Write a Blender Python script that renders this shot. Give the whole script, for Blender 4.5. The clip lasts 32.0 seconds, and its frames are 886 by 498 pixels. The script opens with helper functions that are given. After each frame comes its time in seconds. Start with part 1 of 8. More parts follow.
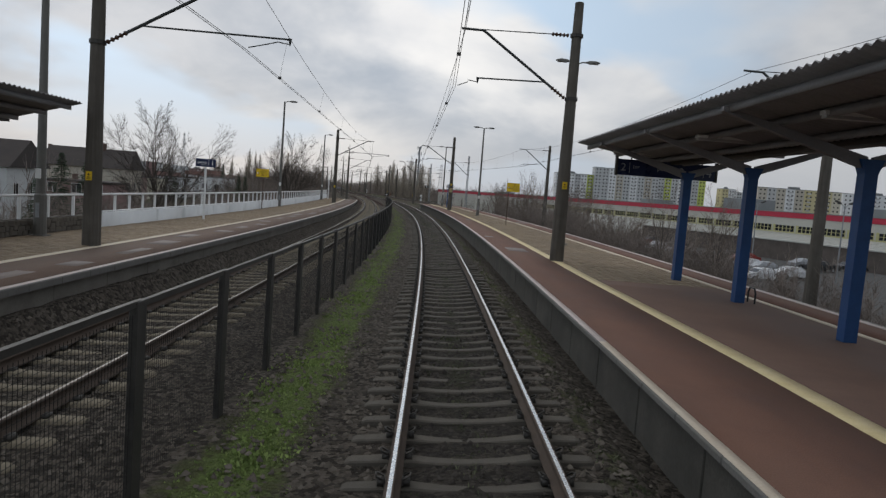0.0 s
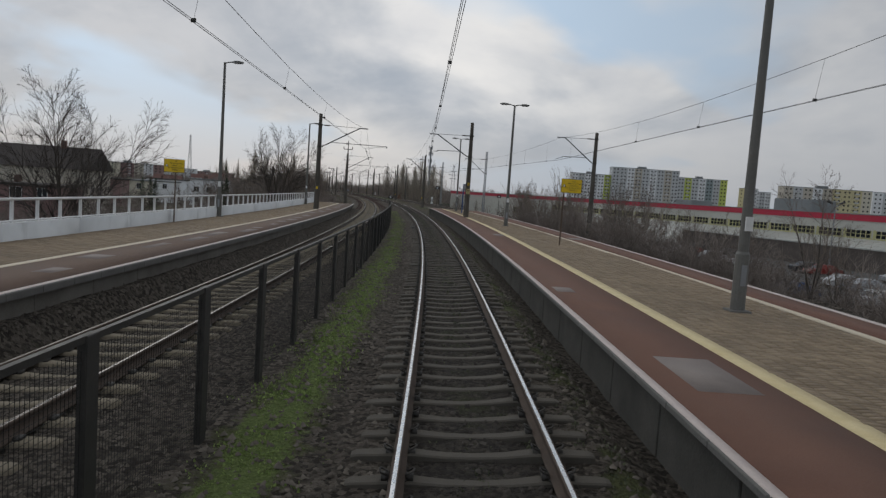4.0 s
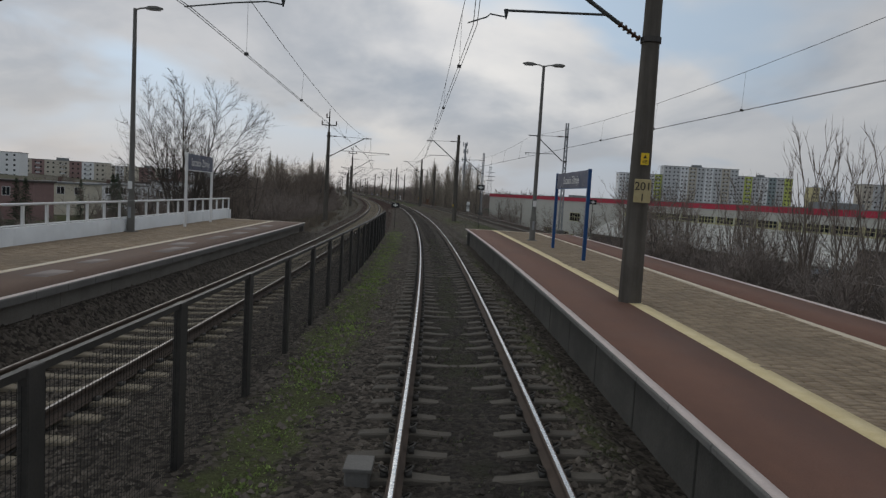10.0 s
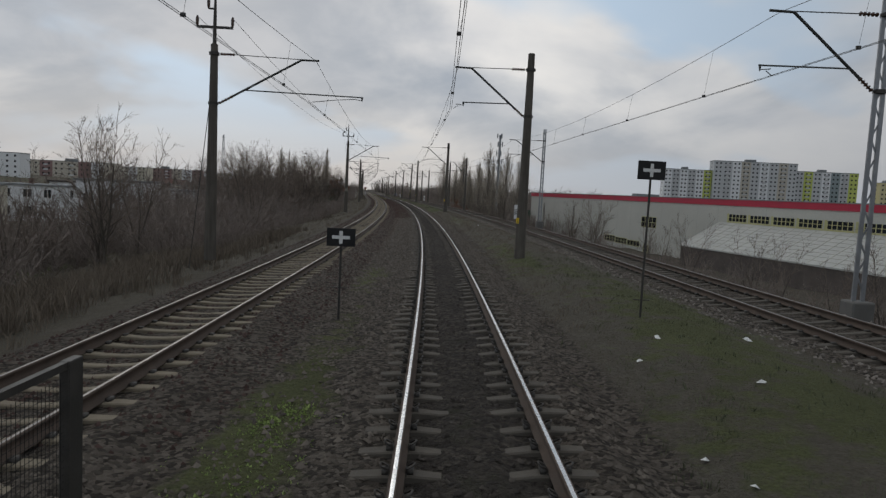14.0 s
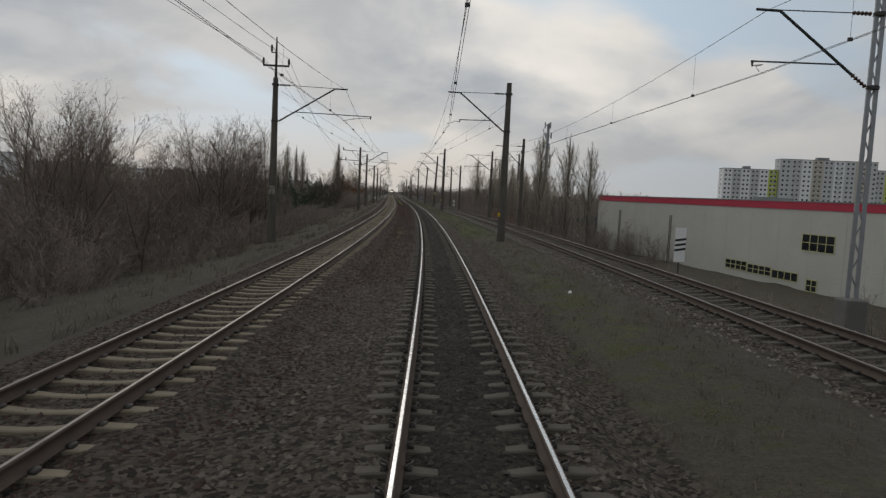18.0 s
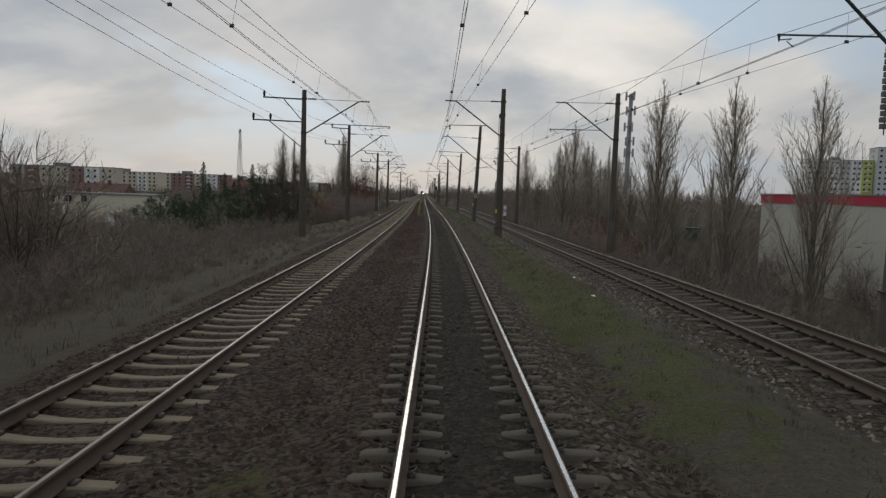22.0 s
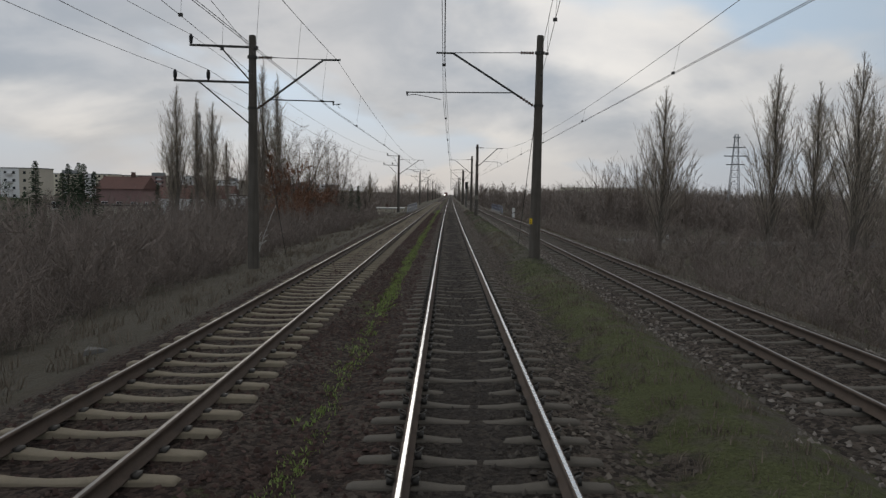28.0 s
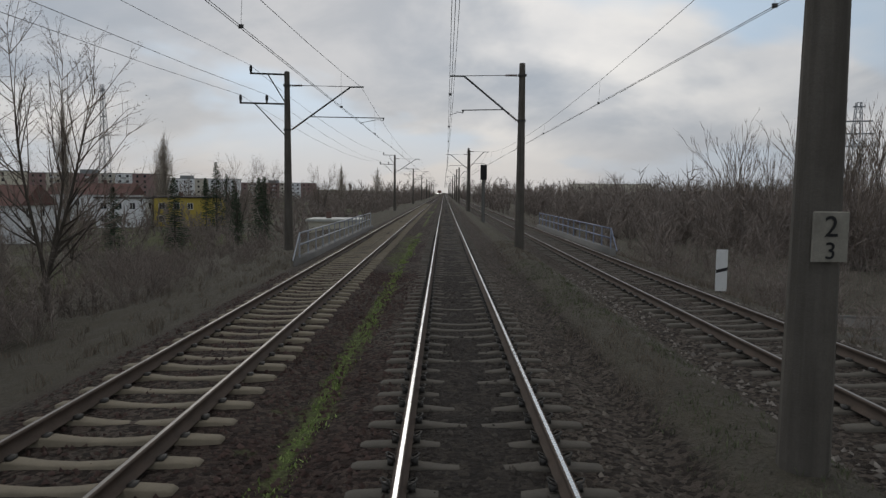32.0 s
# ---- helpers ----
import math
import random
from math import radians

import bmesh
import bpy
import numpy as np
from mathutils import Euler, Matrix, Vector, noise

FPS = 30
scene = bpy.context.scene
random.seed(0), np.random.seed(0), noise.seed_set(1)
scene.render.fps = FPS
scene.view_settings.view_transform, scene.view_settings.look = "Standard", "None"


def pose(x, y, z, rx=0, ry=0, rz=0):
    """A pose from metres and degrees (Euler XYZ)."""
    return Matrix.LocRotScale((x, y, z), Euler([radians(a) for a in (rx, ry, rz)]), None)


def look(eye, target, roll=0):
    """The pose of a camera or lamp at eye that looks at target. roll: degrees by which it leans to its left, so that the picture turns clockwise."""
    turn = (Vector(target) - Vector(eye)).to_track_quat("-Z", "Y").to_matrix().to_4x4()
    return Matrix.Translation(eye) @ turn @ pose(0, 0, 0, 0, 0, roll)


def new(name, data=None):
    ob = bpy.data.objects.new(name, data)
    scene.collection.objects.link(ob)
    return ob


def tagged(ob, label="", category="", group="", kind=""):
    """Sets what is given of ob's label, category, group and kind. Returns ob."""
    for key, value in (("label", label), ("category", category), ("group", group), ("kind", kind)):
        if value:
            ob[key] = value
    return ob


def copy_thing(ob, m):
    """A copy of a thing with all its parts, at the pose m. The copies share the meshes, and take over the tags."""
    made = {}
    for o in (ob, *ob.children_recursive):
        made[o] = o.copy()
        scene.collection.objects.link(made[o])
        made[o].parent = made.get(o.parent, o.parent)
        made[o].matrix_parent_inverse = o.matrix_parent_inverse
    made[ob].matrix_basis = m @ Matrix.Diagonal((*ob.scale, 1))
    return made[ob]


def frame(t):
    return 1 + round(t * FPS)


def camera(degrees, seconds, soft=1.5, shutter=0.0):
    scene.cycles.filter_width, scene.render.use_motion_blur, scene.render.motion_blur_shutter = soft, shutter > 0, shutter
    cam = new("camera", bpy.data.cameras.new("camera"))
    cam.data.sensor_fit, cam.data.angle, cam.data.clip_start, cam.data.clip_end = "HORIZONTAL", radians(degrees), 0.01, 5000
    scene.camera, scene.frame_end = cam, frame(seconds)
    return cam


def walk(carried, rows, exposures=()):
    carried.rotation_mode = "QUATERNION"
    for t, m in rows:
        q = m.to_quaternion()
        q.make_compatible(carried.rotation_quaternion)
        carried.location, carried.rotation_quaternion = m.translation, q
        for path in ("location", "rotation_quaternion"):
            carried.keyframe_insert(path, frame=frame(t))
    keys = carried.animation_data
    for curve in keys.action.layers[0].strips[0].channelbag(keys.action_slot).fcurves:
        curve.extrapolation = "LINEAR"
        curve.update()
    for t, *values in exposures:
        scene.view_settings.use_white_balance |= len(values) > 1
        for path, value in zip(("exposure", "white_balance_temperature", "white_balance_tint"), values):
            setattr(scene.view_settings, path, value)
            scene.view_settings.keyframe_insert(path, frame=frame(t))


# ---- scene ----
cam = camera(66.7, 32.0, soft=1.35)
PATH = [
    (0, (-0.533, 0.000, 2.459), (-0.416, 9.964, 1.623), 4.39),
    (0.5, (-0.533, 1.573, 2.459), (-0.444, 11.538, 1.631), 4.28),
    (1, (-0.534, 3.292, 2.459), (-0.455, 13.259, 1.647), 4.23),
    (1.5, (-0.539, 5.149, 2.459), (-0.486, 15.115, 1.646), 4.26),
    (2, (-0.547, 7.158, 2.460), (-0.499, 17.124, 1.638), 4.05),
    (2.5, (-0.559, 9.313, 2.460), (-0.537, 19.280, 1.641), 4.09),
    (3, (-0.576, 11.607, 2.461), (-0.578, 21.573, 1.638), 3.95),
    (3.5, (-0.599, 14.048, 2.461), (-0.624, 24.013, 1.635), 4.14),
    (4, (-0.630, 16.661, 2.462), (-0.703, 26.626, 1.638), 3.99),
    (4.5, (-0.671, 19.460, 2.462), (-0.781, 29.425, 1.638), 3.89),
    (5, (-0.722, 22.448, 2.463), (-0.866, 32.412, 1.634), 3.80),
    (5.5, (-0.787, 25.615, 2.463), (-0.960, 35.578, 1.619), 3.65),
    (6, (-0.866, 28.945, 2.464), (-1.074, 38.908, 1.628), 3.54),
    (6.5, (-0.962, 32.412, 2.464), (-1.215, 42.375, 1.638), 3.46),
    (7, (-1.074, 35.990, 2.465), (-1.366, 45.952, 1.648), 3.46),
    (7.5, (-1.207, 39.665, 2.466), (-1.545, 49.626, 1.644), 3.59),
    (8, (-1.360, 43.442, 2.466), (-1.742, 53.401, 1.644), 3.56),
    (8.5, (-1.537, 47.339, 2.467), (-1.974, 57.296, 1.647), 3.46),
    (9, (-1.742, 51.364, 2.467), (-2.222, 61.319, 1.652), 3.39),
    (9.5, (-1.977, 55.498, 2.467), (-2.514, 65.450, 1.658), 3.50),
    (10, (-2.241, 59.718, 2.468), (-2.830, 69.668, 1.658), 3.39),
    (10.5, (-2.534, 64.020, 2.468), (-3.169, 73.967, 1.657), 3.30),
    (11, (-2.857, 68.407, 2.468), (-3.535, 78.349, 1.641), 3.41),
    (11.5, (-3.212, 72.890, 2.468), (-3.948, 82.829, 1.647), 3.19),
    (12, (-3.601, 77.480, 2.468), (-4.383, 87.415, 1.645), 3.24),
    (12.5, (-4.026, 82.195, 2.469), (-4.874, 92.125, 1.652), 3.12),
    (13, (-4.492, 87.071, 2.469), (-5.383, 96.997, 1.644), 3.37),
    (13.5, (-5.003, 92.116, 2.469), (-5.957, 102.036, 1.642), 3.23),
    (14, (-5.560, 97.328, 2.469), (-6.579, 107.241, 1.629), 2.92),
    (14.5, (-6.163, 102.696, 2.469), (-7.228, 112.602, 1.618), 2.75),
    (15, (-6.814, 108.216, 2.470), (-7.948, 118.117, 1.638), 2.92),
    (15.5, (-7.516, 113.891, 2.470), (-8.707, 123.785, 1.644), 2.96),
    (16, (-8.271, 119.727, 2.470), (-9.510, 129.615, 1.643), 2.95),
    (16.5, (-9.084, 125.730, 2.470), (-10.354, 135.613, 1.633), 2.92),
    (17, (-9.957, 131.906, 2.471), (-11.295, 141.780, 1.627), 2.88),
    (17.5, (-10.894, 138.259, 2.471), (-12.289, 148.126, 1.635), 2.90),
    (18, (-11.899, 144.790, 2.471), (-13.360, 154.649, 1.647), 2.86),
    (18.5, (-12.970, 151.492, 2.472), (-14.509, 161.338, 1.648), 2.70),
    (19, (-14.106, 158.346, 2.473), (-15.720, 168.179, 1.636), 2.59),
    (19.5, (-15.305, 165.323, 2.474), (-16.960, 175.149, 1.631), 2.60),
    (20, (-16.566, 172.422, 2.475), (-18.295, 182.236, 1.632), 2.47),
    (20.5, (-17.890, 179.654, 2.476), (-19.680, 189.457, 1.632), 2.31),
    (21, (-19.278, 187.027, 2.477), (-21.110, 196.823, 1.649), 2.17),
    (21.5, (-20.728, 194.547, 2.478), (-22.617, 204.331, 1.650), 2.19),
    (22, (-22.240, 202.209, 2.479), (-24.183, 211.983, 1.654), 1.95),
    (22.5, (-23.810, 210.004, 2.480), (-25.811, 219.768, 1.665), 1.67),
    (23, (-25.436, 217.912, 2.481), (-27.490, 227.664, 1.663), 1.58),
    (23.5, (-27.113, 225.907, 2.483), (-29.207, 235.652, 1.670), 1.28),
    (24, (-28.838, 233.981, 2.484), (-30.958, 243.721, 1.683), 1.16),
    (24.5, (-30.612, 242.126, 2.485), (-32.754, 251.861, 1.692), 0.98),
    (25, (-32.435, 250.341, 2.486), (-34.592, 260.073, 1.693), 0.82),
    (25.5, (-34.309, 258.629, 2.486), (-36.494, 268.353, 1.674), 0.87),
    (26, (-36.227, 266.994, 2.486), (-38.438, 276.712, 1.668), 0.89),
    (26.5, (-38.183, 275.440, 2.486), (-40.423, 285.151, 1.666), 0.91),
    (27, (-40.173, 283.967, 2.486), (-42.449, 293.670, 1.665), 0.96),
    (27.5, (-42.192, 292.574, 2.486), (-44.520, 302.265, 1.664), 1.15),
    (28, (-44.233, 301.261, 2.486), (-46.557, 310.953, 1.671), 0.97),
    (28.5, (-46.292, 310.023, 2.486), (-48.647, 319.709, 1.686), 0.45),
    (29, (-48.367, 318.856, 2.486), (-50.715, 328.544, 1.684), 0.53),
    (29.5, (-50.456, 327.761, 2.486), (-52.803, 337.450, 1.697), 0.68),
    (30, (-52.558, 336.736, 2.486), (-54.888, 346.428, 1.691), 0.73),
    (30.5, (-54.670, 345.780, 2.486), (-56.998, 355.473, 1.695), 0.71),
    (31, (-56.790, 354.892, 2.487), (-59.108, 364.588, 1.700), 0.35),
    (31.5, (-58.920, 364.069, 2.487), (-61.192, 373.774, 1.679), 0.43),
    (32, (-61.059, 373.309, 2.488), (-63.300, 383.018, 1.649), 0.47),
]
EXPOSURE = 0.0
walk(cam, [(t, look(eye, target, roll)) for t, eye, target, roll in PATH], [(0.0, EXPOSURE + 0.32, 6500, 10), (2.5, EXPOSURE + 0.18, 6500, 10), (8.0, EXPOSURE + 0.05, 6500, 10), (14.0, EXPOSURE + 0.05, 6550, 10), (19.0, EXPOSURE + 0.10, 6950, 10), (24.0, EXPOSURE + 0.12, 6850, 10), (32.0, EXPOSURE + 0.12, 6600, 10)])

# the line: curvature (1/m) and cant (degrees) along the chainage
BEND = [0.000729, 0.001366, 0.001012, 0.000915, 0.000512, 0.00044, 1.3e-05, -7.3e-05, -1.7e-05, -3.4e-05]
CANT = [5.16, 3.21, 2.74, 0.83, 0.74, 0.03]

S_GRID = np.arange(-120.0, 1500.0, 1.0)
_k = np.interp(S_GRID, np.arange(0, 451, 50.0), BEND)
_k[S_GRID > 450] = 0.0
_k[S_GRID < -60] = 0.0
_h = np.concatenate([[0.0], np.cumsum((_k[1:] + _k[:-1]) / 2)])
_h -= np.interp(0.0, S_GRID, _h)
_mid = (_h[1:] + _h[:-1]) / 2
_x = np.concatenate([[0.0], np.cumsum(-np.sin(_mid))])
_y = np.concatenate([[0.0], np.cumsum(np.cos(_mid))])
_x -= np.interp(0.0, S_GRID, _x)
_y -= np.interp(0.0, S_GRID, _y)


def heading(s):
    return np.interp(s, S_GRID, _h)


def place(s, lat, z=0.0):
    """World place of a chainage, an offset to the right of the line and a height over its rails."""
    h = heading(s)
    s_in = np.clip(s, S_GRID[0], S_GRID[-1])
    over = s - s_in
    x = np.interp(s_in, S_GRID, _x) - np.sin(h) * over + np.cos(h) * lat
    y = np.interp(s_in, S_GRID, _y) + np.cos(h) * over + np.sin(h) * lat
    return np.stack(np.broadcast_arrays(x, y, z), -1)


def stand(s, lat, z=0.0, turn=0.0):
    """Pose of a thing whose local y runs along the line; turn in degrees."""
    p = place(s, lat, z)
    return pose(float(p[0]), float(p[1]), float(p[2]), 0, 0, math.degrees(float(heading(s))) + turn)


def cant(s):
    return np.radians(np.interp(s, np.arange(-50, 451, 100.0), CANT))


def lat_left(s):
    return np.interp(s, [-100, 60, 110, 132, 152, 180, 210, 242, 268, 313, 390], [-5.4, -5.35, -5.2, -5.05, -4.9, -4.68, -4.55, -4.47, -4.3, -4.12, -4.03])


def z_left(s):
    return np.interp(s, [0, 220, 330], [-0.12, -0.12, -0.03])


def lat_third(s):
    return np.interp(s, [-100, 60, 98, 120, 160, 185, 208, 218, 240, 250, 305, 370, 400, 500], [9.9, 9.7, 9.0, 8.4, 7.6, 7.15, 6.65, 6.5, 6.0, 5.92, 5.8, 5.7, 5.5, 5.3])


# ---- light ----
world = bpy.data.worlds.new("overcast_sky")
scene.world = world
world.use_nodes = True
_n, _l = world.node_tree.nodes, world.node_tree.links
_n.clear()


def wnode(kind, **kw):
    nd = _n.new(kind)
    for key, val in kw.items():
        nd.inputs[key].default_value = val
    return nd


SUN_TURN, SUN_UP = 25.0, 24.0
_out, _bg = _n.new("ShaderNodeOutputWorld"), _n.new("ShaderNodeBackground")
_sky = _n.new("ShaderNodeTexSky")
_sky.sky_type, _sky.sun_disc = "NISHITA", False
_sky.sun_elevation, _sky.sun_rotation = radians(SUN_UP), radians(-SUN_TURN)
_sky.air_density, _sky.dust_density = 1.0, 2.0
_tc = _n.new("ShaderNodeTexCoord")
_sep = _n.new("ShaderNodeSeparateXYZ")
_l.new(_tc.outputs["Generated"], _sep.inputs[0])
# the cloud sheet: the direction laid onto a flat layer overhead
_up = _n.new("ShaderNodeMath"); _up.operation = "MAXIMUM"; _up.inputs[1].default_value = 0.0
_l.new(_sep.outputs["Z"], _up.inputs[0])
_add = _n.new("ShaderNodeMath"); _add.operation = "ADD"; _add.inputs[1].default_value = 0.34
_l.new(_up.outputs[0], _add.inputs[0])
_flat = []
for _axis in ("X", "Y"):
    _d = _n.new("ShaderNodeMath"); _d.operation = "DIVIDE"
    _l.new(_sep.outputs[_axis], _d.inputs[0]); _l.new(_add.outputs[0], _d.inputs[1])
    _flat.append(_d)
_com = _n.new("ShaderNodeCombineXYZ")
_l.new(_flat[0].outputs[0], _com.inputs[0]); _l.new(_flat[1].outputs[0], _com.inputs[1])
_com.inputs[2].default_value = 3.7


def cloud_noise(scale, detail, rough, low, high, shift):
    m = _n.new("ShaderNodeMapping")
    m.inputs["Location"].default_value = shift
    _l.new(_com.outputs[0], m.inputs[0])
    nz = wnode("ShaderNodeTexNoise", Scale=scale, Detail=detail, Roughness=rough, Distortion=0.3)
    _l.new(m.outputs[0], nz.inputs["Vector"])
    r = _n.new("ShaderNodeMapRange")
    r.interpolation_type = "SMOOTHSTEP"
    r.inputs["From Min"].default_value, r.inputs["From Max"].default_value = low, high
    _l.new(nz.outputs["Fac"], r.inputs["Value"])
    return r.outputs["Result"]


def wmix(fac, a, b):
    m = _n.new("ShaderNodeMix")
    m.data_type = "RGBA"
    for sock, v in ((m.inputs["Factor"], fac), (m.inputs["A"], a), (m.inputs["B"], b)):
        if isinstance(v, (tuple, float, int)):
            sock.default_value = v
        else:
            _l.new(v, sock)
    return m.outputs["Result"]


_blue = _n.new("ShaderNodeVectorMath"); _blue.operation = "SCALE"; _blue.inputs["Scale"].default_value = 0.11
_l.new(_sky.outputs[0], _blue.inputs[0])
_light = cloud_noise(1.15, 6, 0.5, 0.42, 0.59, (0.3, 1.1, 0))
_fine = cloud_noise(4.0, 5, 0.55, 0.30, 0.75, (4.2, 0.4, 0))
_gap = cloud_noise(1.3, 4, 0.5, 0.50, 0.63, (7.7, 2.9, 0))
_grey = wmix(_light, (0.32, 0.375, 0.45, 1), (0.84, 0.83, 0.815, 1))
_soft = _n.new("ShaderNodeMath"); _soft.operation = "MULTIPLY"; _soft.inputs[1].default_value = 0.5
_l.new(_fine, _soft.inputs[0])
_grey2 = wmix(_soft.outputs[0], _grey, (0.60, 0.62, 0.66, 1))
_half = _n.new("ShaderNodeMath"); _half.operation = "MULTIPLY"; _half.inputs[1].default_value = 0.9
_l.new(_gap, _half.inputs[0])
_open = wmix(_half.outputs[0], _grey2, (0.47, 0.63, 0.81, 1))
# brighter, paler strip low in the sky
_low = _n.new("ShaderNodeMapRange"); _low.interpolation_type = "SMOOTHSTEP"
_low.inputs["From Min"].default_value, _low.inputs["From Max"].default_value = 0.17, 0.015
_l.new(_sep.outputs["Z"], _low.inputs["Value"])
_lowhalf = _n.new("ShaderNodeMath"); _lowhalf.operation = "MULTIPLY"; _lowhalf.inputs[1].default_value = 0.75
_l.new(_low.outputs[0], _lowhalf.inputs[0])
_pale = wmix(_lowhalf.outputs[0], _open, (0.46, 0.475, 0.505, 1))
_whole = wmix(0.04, _pale, _blue.outputs[0])
# the sky dims away from the hidden sun, towards the east
_east = _n.new("ShaderNodeMapRange"); _east.interpolation_type = "SMOOTHSTEP"
_east.inputs["From Min"].default_value, _east.inputs["From Max"].default_value = -0.12, 0.6
_east.inputs["To Min"].default_value, _east.inputs["To Max"].default_value = 0.0, 0.6
_l.new(_sep.outputs["X"], _east.inputs["Value"])
_dim = wmix(_east.outputs[0], _whole, (0.30, 0.32, 0.35, 1))
_l.new(_dim, _bg.inputs["Color"])
_bg.inputs["Strength"].default_value = 0.915
_l.new(_bg.outputs[0], _out.inputs["Surface"])

sun = new("sun", bpy.data.lights.new("sun", "SUN"))
sun.data.energy, sun.data.angle, sun.data.color = 0.25, radians(25), (1.0, 0.95, 0.88)
sun.matrix_world = look((0, 0, 0), (-math.sin(radians(SUN_TURN)) * -1, -math.cos(radians(SUN_TURN)), -math.tan(radians(SUN_UP))))


# ---- materials ----
class Nodes:
    def __init__(self, name, rough=0.8, metal=0.0, spec=0.3):
        self.mat = bpy.data.materials.new(name)
        self.mat.use_nodes = True
        self.t = self.mat.node_tree
        self.b = self.t.nodes["Principled BSDF"]
        self.b.inputs["Roughness"].default_value = rough
        self.b.inputs["Metallic"].default_value = metal
        self.b.inputs["Specular IOR Level"].default_value = spec
        self.co = self.t.nodes.new("ShaderNodeTexCoord").outputs["Object"]
        self.geo = self.t.nodes.new("ShaderNodeNewGeometry")

    def link(self, a, b):
        self.t.links.new(a, b)

    def put(self, sock, v):
        if isinstance(v, tuple) and len(v) == 3:
            v = (*v, 1)
        if isinstance(v, (tuple, float, int)):
            sock.default_value = v
        else:
            self.link(v, sock)

    def noise(self, scale, detail=4, rough=0.55, low=0.3, high=0.7, stretch=None, where=None):
        nz = self.t.nodes.new("ShaderNodeTexNoise")
        nz.inputs["Scale"].default_value, nz.inputs["Detail"].default_value, nz.inputs["Roughness"].default_value = scale, detail, rough
        src = where or self.geo.outputs["Position"]
        if stretch:
            m = self.t.nodes.new("ShaderNodeMapping")
            m.inputs["Scale"].default_value = stretch
            self.link(src, m.inputs[0])
            src = m.outputs[0]
        self.link(src, nz.inputs["Vector"])
        return self.span(nz.outputs["Fac"], low, high)

    def span(self, v, low, high, to=(0.0, 1.0)):
        r = self.t.nodes.new("ShaderNodeMapRange")
        r.inputs["From Min"].default_value, r.inputs["From Max"].default_value = low, high
        r.inputs["To Min"].default_value, r.inputs["To Max"].default_value = to
        self.link(v, r.inputs["Value"])
        return r.outputs["Result"]

    def mix(self, fac, a, b, mode="MIX"):
        m = self.t.nodes.new("ShaderNodeMix")
        m.data_type, m.blend_type = "RGBA", mode
        self.put(m.inputs["Factor"], fac), self.put(m.inputs["A"], a), self.put(m.inputs["B"], b)
        return m.outputs["Result"]

    def math(self, op, a, b=0.0):
        m = self.t.nodes.new("ShaderNodeMath")
        m.operation = op
        self.put(m.inputs[0], a), self.put(m.inputs[1], b)
        return m.outputs[0]

    def attr(self, name):
        a = self.t.nodes.new("ShaderNodeAttribute")
        a.attribute_name = name
        return a.outputs["Fac"]

    def any(self):
        return self.t.nodes.new("ShaderNodeObjectInfo").outputs["Random"]

    def island(self):
        return self.geo.outputs["Random Per Island"]

    def colour(self, v):
        self.put(self.b.inputs["Base Color"], v)
        return self

    def rough(self, v):
        self.put(self.b.inputs["Roughness"], v)
        return self

    def bump(self, h, strength=0.4, far=0.02):
        b = self.t.nodes.new("ShaderNodeBump")
        b.inputs["Strength"].default_value, b.inputs["Distance"].default_value = strength, far
        self.link(h, b.inputs["Height"])
        self.link(b.outputs[0], self.b.inputs["Normal"])
        return self


def plain(name, a, b, rough=0.75, metal=0.0, scale=6.0, fine=60.0, bump=0.15, spec=0.3, per=0.0):
    """A worn surface between two colours: blotches, grain and a fine relief."""
    n = Nodes(name, rough, metal, spec)
    blot = n.noise(scale, 5, 0.6)
    grain = n.noise(fine, 3, 0.6, 0.25, 0.75)
    c = n.mix(blot, a, b)
    c = n.mix(n.math("MULTIPLY", grain, 0.35), c, tuple(v * 0.6 for v in a))
    if per:
        c = n.mix(n.math("MULTIPLY", n.any(), per), c, tuple(v * 0.55 for v in b))
    n.colour(c).bump(grain, bump, 0.01)
    n.rough(n.span(blot, 0, 1, (max(rough - 0.12, 0.05), min(rough + 0.1, 1))))
    return n.mat


CONCRETE = plain("weathered_concrete", (0.126, 0.120, 0.111), (0.180, 0.174, 0.162), 0.9, scale=1.5, fine=40, bump=0.3)


def streaked():
    n = Nodes("pole_concrete", 0.92, spec=0.2)
    blot, grain = n.noise(1.4, 5, 0.65), n.noise(45, 3, 0.6, 0.25, 0.75)
    streak = n.noise(9.0, 4, 0.6, 0.42, 0.68, stretch=(1, 1, 0.06))
    c = n.mix(blot, (0.096, 0.086, 0.073), (0.146, 0.132, 0.113))
    c = n.mix(n.math("MULTIPLY", streak, 0.6), c, (0.060, 0.053, 0.045))
    c = n.mix(n.math("MULTIPLY", grain, 0.35), c, (0.065, 0.058, 0.050))
    n.colour(c).bump(grain, 0.35, 0.008)
    return n.mat


POLE_CONCRETE = streaked()

